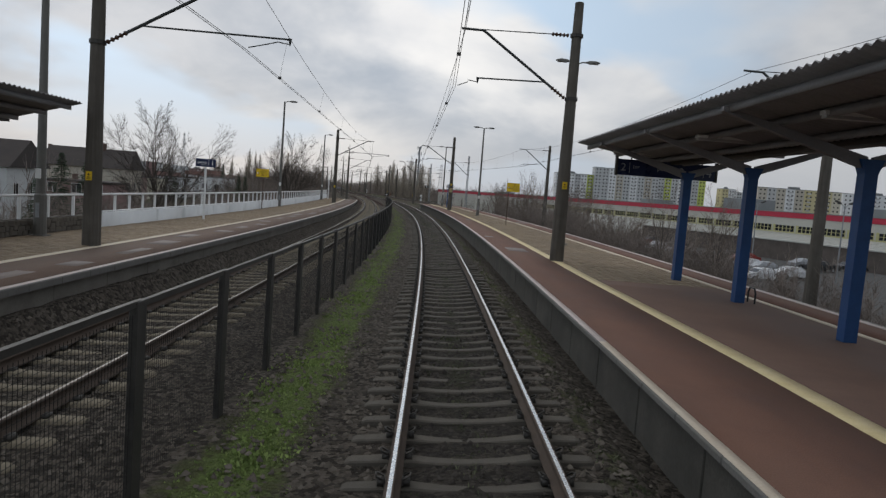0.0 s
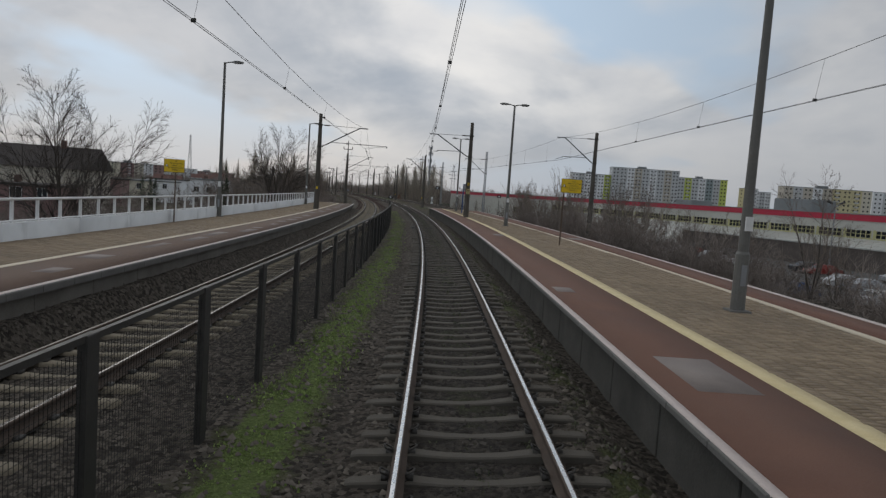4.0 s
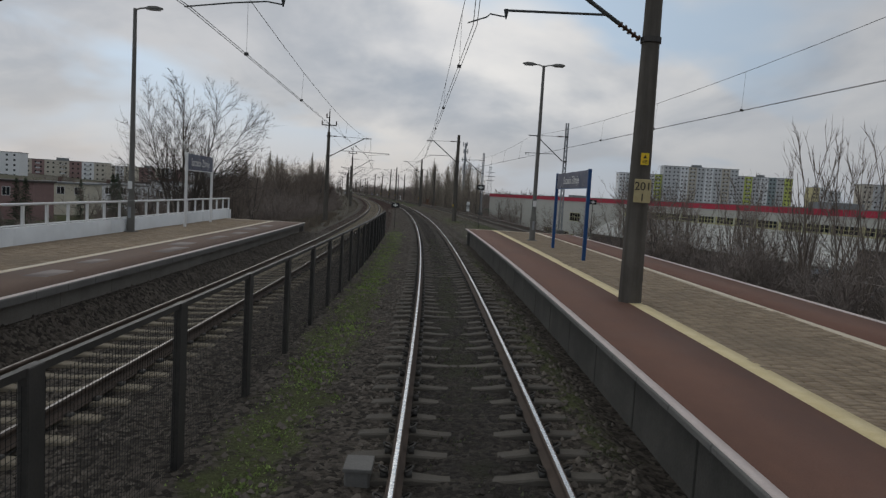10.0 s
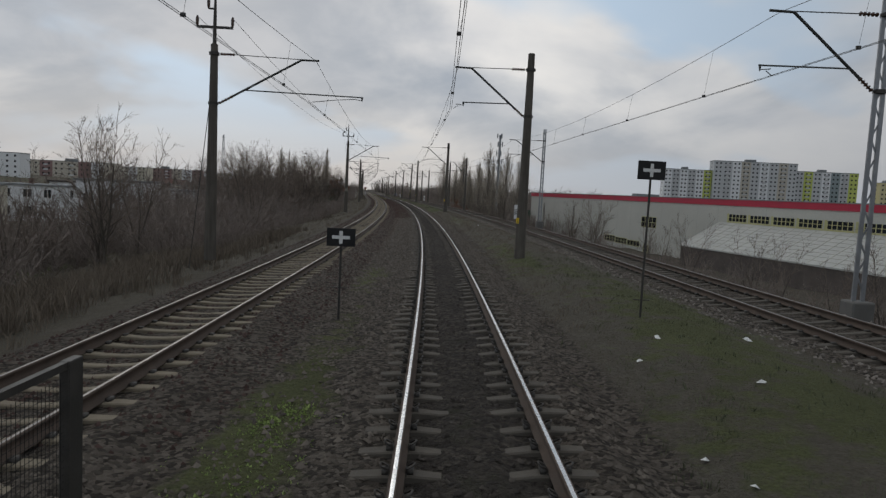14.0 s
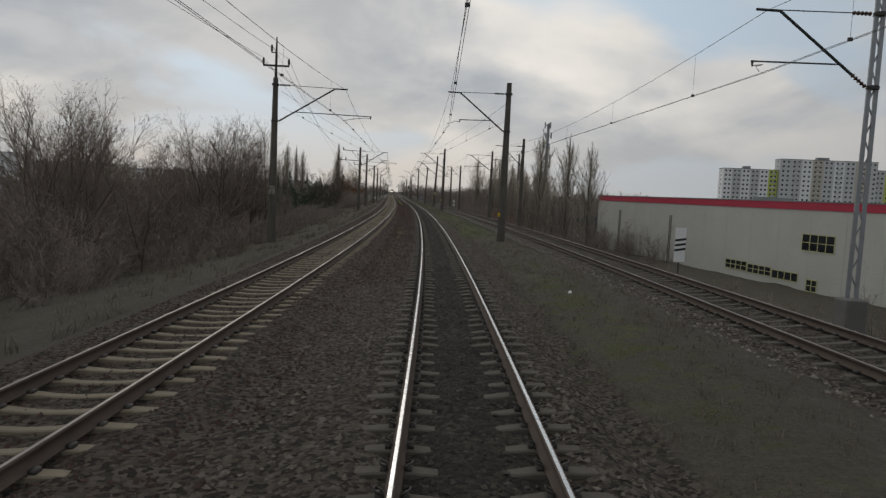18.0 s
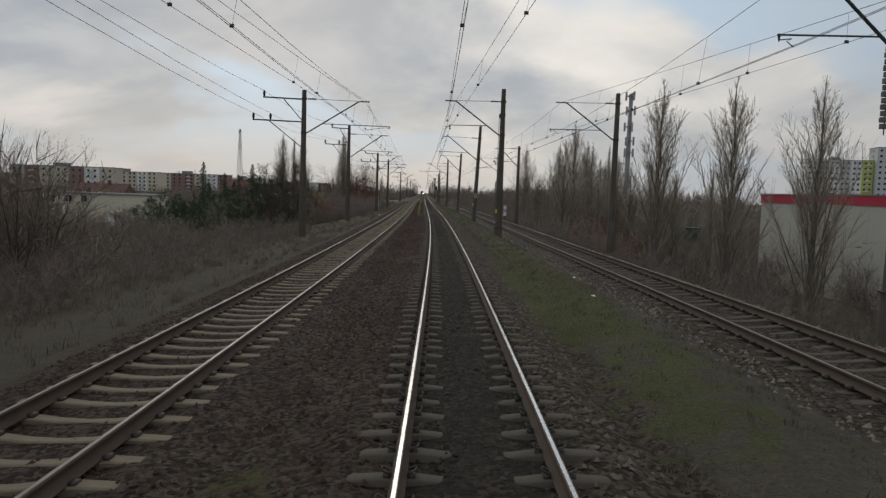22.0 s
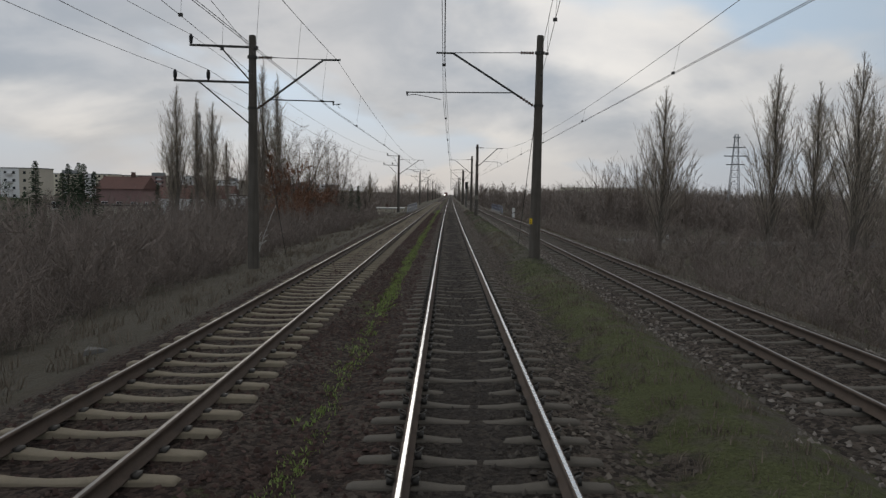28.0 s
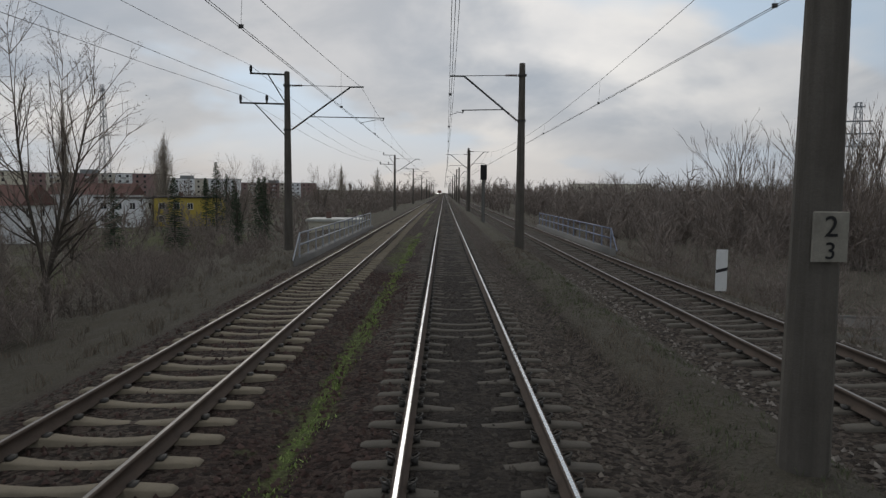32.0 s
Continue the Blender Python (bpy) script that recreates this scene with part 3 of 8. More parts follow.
    for name, val in (("moss", np.maximum(np.exp(-((ll + 2.22 + 0.12 * wob) / 0.40) ** 2) * (0.85 + 0.3 * wob) * (1 - step01(ss, 30, 75)), strip * 0.62)), ("grease", grease), ("gravel", gravel), ("green", green), ("rust", rust), ("paved", paved)):
        me.attributes.new(name, "FLOAT", "POINT").data.foreach_set("value", val.astype(np.float32).ravel())
    tagged(new("ground", me), "ballast, bare soil and winter grass over a railway embankment", "ground", kind="structure")


build_ground()


# ---- tracks ----
def sweep(s, lat, z, profile, tilt):
    """Sweeps a closed profile of (offset, height) along a line."""
    s, prof = np.asarray(s, float), np.asarray(profile, float)
    lat, z, tilt = (np.broadcast_to(a, s.shape) for a in (lat, z, tilt))
    o, h = prof[:, 0][None], prof[:, 1][None]
    co, si = np.cos(tilt)[:, None], np.sin(tilt)[:, None]
    v = place(s[:, None] + 0 * o, lat[:, None] + o * co - h * si, z[:, None] + o * si + h * co)
    n, m = v.shape[:2]
    i = np.arange(n * m).reshape(n, m)
    j = np.roll(i, -1, 1)
    f = np.stack([i[:-1], j[:-1], j[1:], i[1:]], -1).reshape(-1, 4)
    return v.reshape(-1, 3), f, m


RAIL = [(-0.075, -0.172), (0.075, -0.172), (0.075, -0.160), (0.012, -0.140), (0.010, -0.05), (0.036, -0.036), (0.036, -0.008), (0.028, 0.0), (0.019, 0.0006), (-0.019, 0.0006), (-0.028, 0.0), (-0.036, -0.008), (-0.036, -0.036), (-0.010, -0.05), (-0.012, -0.140), (-0.075, -0.160)]


def sleeper_mesh():
    m = Mesh()
    xs = [(-1.25, 0.075, -0.02), (-1.2, 0.09, -0.002), (-0.9, 0.10, 0.01), (-0.6, 0.097, 0.008), (-0.32, 0.083, -0.022), (0.0, 0.075, -0.034), (0.32, 0.083, -0.022), (0.6, 0.097, 0.008), (0.9, 0.10, 0.01), (1.2, 0.09, -0.002), (1.25, 0.075, -0.02)]
    v = []
    for x, w, h in xs:
        v += [(x, -w - 0.03, -0.2), (x, -w, h - 0.015), (x, -w + 0.02, h), (x, w - 0.02, h), (x, w, h - 0.015), (x, w + 0.03, -0.2)]
    f = [tuple(range(5, -1, -1)), tuple(range(60, 66))]
    for i in range(10):
        f += [(i * 6 + k, i * 6 + k + 1, i * 6 + k + 7, i * 6 + k + 6) for k in range(5)]
    return m.add(v, f)


SLEEPER_MESH, PALE_SLEEPER_MESH = sleeper_mesh().data("sleeper", SLEEPER), sleeper_mesh().data("sleeper", PALE_SLEEPER)


def joined(mesh, mats4, name, *materials):
    """Copies one mesh by a stack of matrices into one mesh."""
    co = np.empty(len(mesh.vertices) * 3, np.float32)
    mesh.vertices.foreach_get("co", co)
    co = np.c_[co.reshape(-1, 3), np.ones(len(mesh.vertices))]
    mesh.calc_loop_triangles()
    tri = np.empty(len(mesh.loop_triangles) * 3, np.int32)
    mesh.loop_triangles.foreach_get("vertices", tri)
    mats4 = np.asarray(mats4)
    v = np.einsum("nij,kj->nki", mats4[:, :3], co).reshape(-1, 3)
    f = (tri.reshape(1, -1, 3) + (np.arange(len(mats4)) * len(co))[:, None, None]).reshape(-1, 3)
    return arrays(name, v, f, *(materials or mesh.materials))


def frames4(s, lat, z, tilt=0.0, turn=0.0, scale=1.0):
    """Stack of matrices at chainages, local y along the line, tilted about it."""
    s = np.asarray(s, float)
    p = place(s, lat, z)
    h = heading(s) + turn
    tilt, scale = np.broadcast_to(tilt, s.shape), np.broadcast_to(scale, s.shape)
    m = np.zeros((len(s), 4, 4))
    m[:, 0, 0], m[:, 1, 0], m[:, 2, 0] = np.cos(h) * np.cos(tilt), np.sin(h) * np.cos(tilt), np.sin(tilt)
    m[:, 0, 1], m[:, 1, 1] = -np.sin(h), np.cos(h)
    m[:, 0, 2], m[:, 1, 2], m[:, 2, 2] = -np.cos(h) * np.sin(tilt), -np.sin(h) * np.sin(tilt), np.cos(tilt)
    m[:, :3, :3] *= scale[:, None, None]
    m[:, :3, 3], m[:, 3, 3] = p, 1
    return m


def clip_mesh(full):
    m = Mesh()
    for side in (-1, 1):
        m.box((side * 0.115 - 0.035, -0.055, -0.19), (side * 0.115 + 0.035, 0.055, -0.135))
        if not full:
            continue
        m.tube([(side * 0.09, -0.045, -0.13), (side * 0.15, -0.05, -0.10), (side * 0.165, 0.0, -0.085), (side * 0.15, 0.05, -0.10), (side * 0.09, 0.045, -0.13)], 0.013, 3, caps=False)
    m.box((-0.09, -0.075, -0.186), (0.09, 0.075, -0.168))
    return m.data("rail_clip", DARK_STEEL)


CLIP_MESH, FAR_CLIP_MESH = clip_mesh(True), clip_mesh(False)


def build_track(name, label, lat_of, z_of, s_end, near, pitch, proud, jitter, head, sleeper, clip, sink=lambda s: 0 * s):
    t = tagged(new(name), label, "railway track", kind="structure")
    s = np.concatenate([np.arange(-40, 460, 2.0), np.arange(460, 1490, 15.0)])
    tilt = cant(s)
    for side, nm in ((-0.7535, "left_rail"), (0.7535, "right_rail")):
        v, f, m = sweep(s, lat_of(s) + side * np.cos(tilt), z_of(s) + side * np.sin(tilt), RAIL, tilt)
        k = np.arange(len(f)) % m
        part(nm, arrays(nm, v, f, RAIL_WEB, head, mat_index=k == 8), None, t)
    pos = np.arange(-6.0, s_end, pitch)
    r = np.random.default_rng(len(name))
    lat, z, tl = lat_of(pos), z_of(pos) - 0.185 + proud - sink(pos) + r.normal(0, jitter, len(pos)), cant(pos)
    mats = frames4(pos, lat + r.normal(0, 0.02, len(pos)), z, tl, r.normal(0, 0.012, len(pos)))
    pick = (pos > near[0]) & (pos < near[0] + 295 * pitch)
    for q in np.nonzero(pick)[0]:
        ob = new("sleeper", sleeper)
        ob.parent = t
        ob.matrix_world = Matrix(mats[q].tolist())
    tagged(part("sleepers_beyond", joined(sleeper, mats[~pick], "sleepers_beyond"), None, t), kind="stuff")
    cl = pos[pos < 420]
    tl = cant(cl)
    both = np.concatenate([frames4(cl, lat_of(cl) + sd * np.cos(tl), z_of(cl) + sd * np.sin(tl), tl) for sd in (-0.7535, 0.7535)])
    tagged(part("rail_clips", joined(clip, both, "rail_clips"), None, t), kind="stuff")


build_track("track_1", "running line of polished rails on concrete sleepers half sunk in ballast", lambda s: 0 * s, lambda s: 0 * s, 540, (-3, 0), 0.6, -0.002, 0.010, RAIL_TOP, SLEEPER_MESH, CLIP_MESH, lambda s: 0.022 * step01(s, 290, 325))
build_track("track_2", "neighbouring line of rusty-sided rails on pale concrete sleepers", lat_left, z_left, 540, (60, 0), 0.62, 0.004, 0.008, RAIL_DULL, PALE_SLEEPER_MESH, FAR_CLIP_MESH)
build_track("track_3", "outer line of rusty rails on weathered sleepers", lat_third, lambda s: 0 * s, 500, (100, 0), 0.6, -0.012, 0.014, RAIL_DULL, SLEEPER_MESH, FAR_CLIP_MESH)


# ---- platforms ----
def ribbon(s0, s1, lat0, lat1, z0, z1, step=1.5):
    """A long slab between two offsets, following the line."""
    s = np.append(np.arange(s0, s1 - 0.01, step), s1)
    o = lambda x: np.array([x(q) for q in s]) if callable(x) else np.full(len(s), x)
    a, b = o(lat0), o(lat1)
    v = np.stack([place(s, a, z0), place(s, b, z0), place(s, b, z1), place(s, a, z1)], 1)
    n = len(s)
    i = np.arange(n * 4).reshape(n, 4)
    j = np.roll(i, -1, 1)
    f = np.stack([i[:-1], j[:-1], j[1:], i[1:]], -1).reshape(-1, 4)
    f = np.concatenate([f, i[:1, ::-1], i[-1:]])
    return v.reshape(-1, 3), f


def slab(name, parent, mat, s0, s1, lat0, lat1, z0, z1, label=""):
    v, f = ribbon(s0, s1, lat0, lat1, z0, z1)
    return part(name, arrays(name, v, f, mat), None, parent, label)


def red_asphalt():
    n = Nodes("red_brown_platform_asphalt", 0.8, spec=0.2)
    big, mid, grain = n.noise(0.25, 4, 0.6), n.noise(1.3, 5, 0.6), n.noise(60, 3, 0.6, 0.25, 0.75)
    c = n.mix(mid, (0.146, 0.073, 0.051), (0.200, 0.107, 0.077))
    c = n.mix(n.math("MULTIPLY", n.span(big, 0.5, 0.95), 0.4), c, (0.19, 0.115, 0.085))
    c = n.mix(n.math("MULTIPLY", grain, 0.45), c, (0.090, 0.046, 0.033))
    c = n.mix(n.math("MULTIPLY", n.noise(0.7, 5, 0.65, 0.5, 0.8, stretch=(1, 0.35, 1)), 0.5), c, (0.072, 0.045, 0.040))
    n.colour(c).bump(grain, 0.4, 0.008)
    n.rough(n.span(mid, 0, 1, (0.72, 0.9)))
    return n.mat


def paver_material():
    n = Nodes("beige_block_paving", 0.8, spec=0.25)
    own = n.math("FRACT", n.math("ADD", n.island(), n.any()))
    c = n.mix(own, (0.20, 0.148, 0.096), (0.33, 0.255, 0.172))
    c = n.mix(n.math("MULTIPLY", n.noise(0.5, 4), 0.6), c, (0.17, 0.132, 0.094))
    n.colour(c).bump(n.noise(70, 3), 0.2, 0.005)
    return n.mat


RED, PAVER = red_asphalt(), paver_material()
BROWN = plain("brown_platform_asphalt", (0.125, 0.082, 0.062), (0.175, 0.122, 0.094), 0.85, scale=0.9, fine=60, bump=0.35, spec=0.2)
JOINT = plain("paving_joint", (0.045, 0.038, 0.03), (0.07, 0.06, 0.05), 0.95)
RED_TILE = plain("dark_red_floor_tiles", (0.13, 0.078, 0.060), (0.19, 0.120, 0.092), 0.9, scale=0.8, fine=40)
SIDE_WALL = plain("stained_platform_wall", (0.130, 0.118, 0.100), (0.225, 0.208, 0.182), 0.95, scale=1.1, fine=30, bump=0.3)
# blotchy dark grey for the wall panels set back below the edge slabs
DARK_WALL = plain("dark_platform_wall", (0.055, 0.052, 0.046), (0.115, 0.108, 0.095), 0.95, scale=1.3, fine=30, bump=0.3)
WORN_PATCH = plain("worn_pale_patch", (0.20, 0.165, 0.15), (0.28, 0.24, 0.215), 0.8, scale=2)


def paver_mesh(side):
    v = []
    for ds, dl, up in ((-0.048, -0.095, 0), (-0.048, 0.095, 0), (0.048, 0.095, 0), (0.048, -0.095, 0), (-0.042, -0.088, 1), (-0.042, 0.088, 1), (0.042, 0.088, 1), (0.042, -0.088, 1)):
        v.append((dl, ds + 0.022 * side * (1 if dl > 0 else -1), 0.0 if up else -0.03))
    m = Mesh().add(v, [(7, 6, 5, 4), (4, 5, 1, 0), (5, 6, 2, 1), (6, 7, 3, 2), (7, 4, 0, 3)])
    return m.data("paving_block", PAVER)


def pavers(name, parent, s0, s1, lat0, lat1, z, seed, single, limit=None):
    """Rows of wavy interlocking blocks, 20 by 10 cm, with open joints."""
    r = np.random.default_rng(seed)
    nl, ns = int((lat1 - lat0) / 0.2), int((s1 - s0) / 0.105)
    a, b = np.meshgrid(np.arange(ns), np.arange(nl), indexing="ij")
    a, b = a.ravel(), b.ravel()
    if limit:
        keep = lat0 + 0.2 * (b + 1) < np.array([limit(q) for q in s0 + 0.105 * np.arange(ns)])[a] + 0.1
        a, b = a[keep], b[keep]
    sc, lc = s0 + 0.105 * (a + 0.5), lat0 + 0.2 * (b + 0.5)
    wave = 0.022 * np.where(b % 2, 1, -1)
    h = z + r.normal(0, 0.0025, len(a)) + smooth_noise(sc, lc, 1.5, seed) * 0.006
    own = np.nonzero((sc > single[0]) & (lc > single[1]) & (lc < single[2]))[0][:295]
    shape = (paver_mesh(-1), paver_mesh(1))
    for q in own:
        part("paving_block", shape[b[q] % 2], None, parent, at=stand(sc[q], lc[q], h[q]))
    rest = np.setdiff1d(np.arange(len(a)), own)
    a, b, sc, lc, wave, h = a[rest], b[rest], sc[rest], lc[rest], wave[rest], h[rest]
    pts = []
    for ds, dl, up in ((-0.048, -0.095, 0), (-0.048, 0.095, 0), (0.048, 0.095, 0), (0.048, -0.095, 0), (-0.042, -0.088, 1), (-0.042, 0.088, 1), (0.042, 0.088, 1), (0.042, -0.088, 1)):
        bend = wave * (1 if dl > 0 else -1)
        pts.append(place(sc + ds + bend, lc + dl, h - (0.03 if up == 0 else 0)))
    v = np.stack(pts, 1)
    k = np.arange(len(a))[:, None] * 8
    f = np.concatenate([k + np.array(q) for q in ((4, 5, 6, 7), (0, 1, 5, 4), (1, 2, 6, 5), (2, 3, 7, 6), (3, 0, 4, 7))])
    tagged(part(name, arrays(name, v.reshape(-1, 3), f, PAVER), None, parent), kind="stuff")


def build_platform_right():
    t = tagged(new("platform_1"), "island platform with red asphalt, block paving and pale edge lines", "platform", kind="structure")
    end, top = 97.8, 0.60
    line = lambda s: float(np.interp(s, [-40, 8, 17, 41, 74], [3.46, 3.46, 3.30, 3.24, 3.32]))
    far = lambda s: float(np.interp(s, [-40, 20, 46, 78, 98], [6.75, 6.70, 6.40, 5.98, 5.80]))
    slab("platform_bed", t, JOINT, -40, end - 0.1, 2.2, 7.62, -0.5, top - 0.03)
    slab("asphalt_strip", t, RED, -40, end - 0.25, 1.93, line, top - 0.06, top)
    slab("asphalt_strip", t, RED, -40, end - 0.25, lambda s: far(s) + 0.17, 7.74, top - 0.06, top)
    slab("yellow_line", t, YELLOW_LINE, -40, end, line, lambda s: line(s) + 0.29, top - 0.05, top + 0.004)
    slab("cream_line", t, CREAM_LINE, -40, end, far, lambda s: far(s) + 0.17, top - 0.05, top + 0.004)
    slab("cream_line", t, CREAM_LINE, end - 0.25, end - 0.06, 1.98, 7.75, top - 0.06, top + 0.002)
    slab("shelter_floor", t, RED_TILE, -40, 16.5, lambda s: line(s) + 0.29, far, top - 0.06, top - 0.001)
    pavers("paving_blocks", t, 16.5, end - 0.25, 3.54, 6.74, top, 5, (46.0, 3.6, 5.3), far)
    slab("edge_line", t, EDGE_STONE, -40, 9, 1.815, 1.925, top - 0.03, top + 0.010)
    slab("edge_line", t, PINK_STONE, 9, end - 0.06, 1.815, 1.925, top - 0.03, top + 0.010)
    for s0, s1, a, b in ((50, 51.5, 6.7, 7.4), (49.2, 50.4, 2.75, 3.25), (23.5, 25.0, 2.3, 3.0), (30.5, 31.2, 2.1, 2.5)):
        slab("worn_patch", t, WORN_PATCH, s0, s1, a, b, top - 0.04, top + 0.003)
    edge, wall = {}, {}
    for i in range(138):
        s0 = -40 + i * 1.0
        if s0 + 1.0 > end:
            break
        for lat0, lat1, mat, key in ((1.79, 1.93, CONCRETE, "a"), (7.74, 7.9, PINK_STONE, "b")):
            m = Mesh().box((lat0, 0.004, -0.055), (lat1, 0.996, 0.006), chamfer=0.012)
            part("edge_slab", edge.setdefault((key, mat.name), m.data("edge_slab", mat)), None, t, at=stand(s0, 0, top))
    for i in range(69):
        s0 = -40 + i * 2.0
        if s0 + 2 > end + 0.5:
            break
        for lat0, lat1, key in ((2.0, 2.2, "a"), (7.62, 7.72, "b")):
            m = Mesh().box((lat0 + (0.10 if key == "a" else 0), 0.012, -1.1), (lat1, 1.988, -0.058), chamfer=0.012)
            part("wall_panel", wall.setdefault(key, m.data("wall_panel", DARK_WALL)), None, t, at=stand(s0, 0, top))
    part("end_wall", Mesh().box((1.95, 0, -1.1), (7.75, 0.12, -0.06), chamfer=0.01), CONCRETE, t, at=stand(end - 0.06, 0, top))


def build_platform_left():
    t = tagged(new("platform_2"), "side platform with patched red-brown asphalt, block paving and a white wall", "platform", kind="structure")
    end, top = 97.4, 0.45
    slab("platform_bed", t, JOINT, -40, end, -11.75, -7.32, -0.6, top - 0.03)
    slab("asphalt_strip", t, BROWN, -40, end - 0.2, -8.78, -7.22, top - 0.06, top)
    slab("cream_line", t, CREAM_LINE, -40, end, -8.98, -8.78, top - 0.05, top + 0.004)
    slab("cream_line", t, CREAM_LINE, end - 0.2, end, -11.4, -7.3, top - 0.06, top + 0.002)
    pavers("paving_blocks", t, 4, end - 0.2, -11.45, -9.0, top, 8, (40.0, -10.5, -9.0))
    slab("edge_line", t, PINK_STONE, -40, end, -7.20, -7.09, top - 0.03, top + 0.008)
    r = np.random.default_rng(4)
    for i in range(34):
        s0 = 2 + i * 2.7 + r.uniform(0, 0.6)
        a = r.uniform(-8.7, -7.9)
        slab("worn_patch", t, WORN_PATCH, s0, s0 + r.uniform(0.5, 2.0), a, a + r.uniform(0.25, 0.55), top - 0.04, top + 0.003)
    shared = {}
    for i in range(138):
        s0 = -40 + i * 1.0
        if s0 + 1.0 <= end:
            m = Mesh().box((-7.24, 0.004, -0.12), (-7.05, 0.996, 0.004), chamfer=0.014)
            part("edge_slab", shared.setdefault("e", m.data("edge_slab", CONCRETE)), None, t, at=stand(s0, 0, top))
        if i % 2 == 0 and s0 + 2 <= end + 0.5:
            m = Mesh().box((-7.32, 0.012, -1.0), (-7.20, 1.988, -0.122), chamfer=0.012)
            part("wall_panel", shared.setdefault("w", m.data("wall_panel", SIDE_WALL)), None, t, at=stand(s0, 0, top))
    part("end_wall", Mesh().box((-11.7, 0, -1.0), (-7.2, 0.12, -0.05), chamfer=0.01), CONCRETE, t, at=stand(end, 0, top))


build_platform_right()
build_platform_left()


# ---- white wall with railing, and the rubble wall before it ----
def build_parapet():
    lat, s0, s1, base = -11.6, 22.7, 98.5, 0.40
    t = tagged(new("parapet_wall"), "low white-painted wall with a white steel railing along the platform", "wall", kind="structure")
    for i in range(10):
        a = s0 + i * (s1 - s0) / 10
        b = a + (s1 - s0) / 10 - 0.03
        v, f = ribbon(a, b, lat - 0.14, lat + 0.14, -0.6, 0.90, 2.0)
        part("wall_bay", arrays("wall_bay", v, f, WHITE_WALL), None, t)
    v, f = ribbon(s0, s1, lat - 0.045, lat + 0.045, 1.49, 1.56, 2.0)
    part("top_rail", arrays("top_rail", v, f, WHITE_PAINT), None, t)
    v, f = ribbon(s0, s1, lat - 0.03, lat + 0.03, 0.93, 0.97, 2.0)
    part("bottom_rail", arrays("bottom_rail", v, f, WHITE_PAINT), None, t)
    post = Mesh().box((-0.035, -0.035, 0.88), (0.035, 0.035, 1.5)).data("railing_post", WHITE_PAINT)
    k = int((s1 - s0) / 1.17)
    for i in range(k + 1):
        part("railing_post", post, None, t, at=stand(s0 + 0.05 + i * (s1 - s0 - 0.1) / k, lat, 0))
    t2 = tagged(new("rubble_wall"), "rough fieldstone wall with a pale steel railing", "wall", kind="structure")
    v, f = ribbon(-40, 22.4, lat - 0.12, lat + 0.1, -0.6, 0.88, 2.0)
    part("wall_core", arrays("wall_core", v, f, JOINT), None, t2)
    r = np.random.default_rng(12)
    stone = Mesh().box((-0.5, -0.5, -0.5), (0.5, 0.5, 0.5), chamfer=0.16).data("stone", RUBBLE)
    n = 0
    for row in range(3):
        s = 4.0
        while s < 22.2 and n < 290:
            w = r.uniform(0.16, 0.34)
            ob = part("stone", stone, None, t2)
            ob.matrix_world = stand(s + w / 2, lat + 0.1, 0.52 + row * 0.14 + r.normal(0, 0.012), r.normal(0, 4)) @ Matrix.Diagonal((0.11, w * 0.94, 0.135 * r.uniform(0.85, 1.05), 1))
            s += w
            n += 1
    v, f = ribbon(-40, 22.5, lat - 0.03, lat + 0.03, 1.49, 1.55, 2.0)
    part("top_rail", arrays("top_rail", v, f, WHITE_PAINT), None, t2)
    for i in range(16):
        part("railing_post", post, None, t2, at=stand(1.5 + i * 1.4, lat, 0))


def wall_paint():
    n = Nodes("stained_white_render", 0.8)
    mid, grain = n.noise(0.9, 5, 0.6), n.noise(35, 3)
    c = n.mix(mid, (0.55, 0.56, 0.56), (0.66, 0.67, 0.67))
    c = n.mix(n.noise(1.6, 4, 0.6, 0.58, 0.8, stretch=(1, 1, 0.25)), c, (0.36, 0.37, 0.36))
    n.colour(c).bump(grain, 0.2, 0.006)
    return n.mat


WHITE_WALL = wall_paint()
RUBBLE = plain("fieldstone", (0.085, 0.075, 0.062), (0.17, 0.15, 0.125), 0.95, scale=3, per=0.6)
build_parapet()


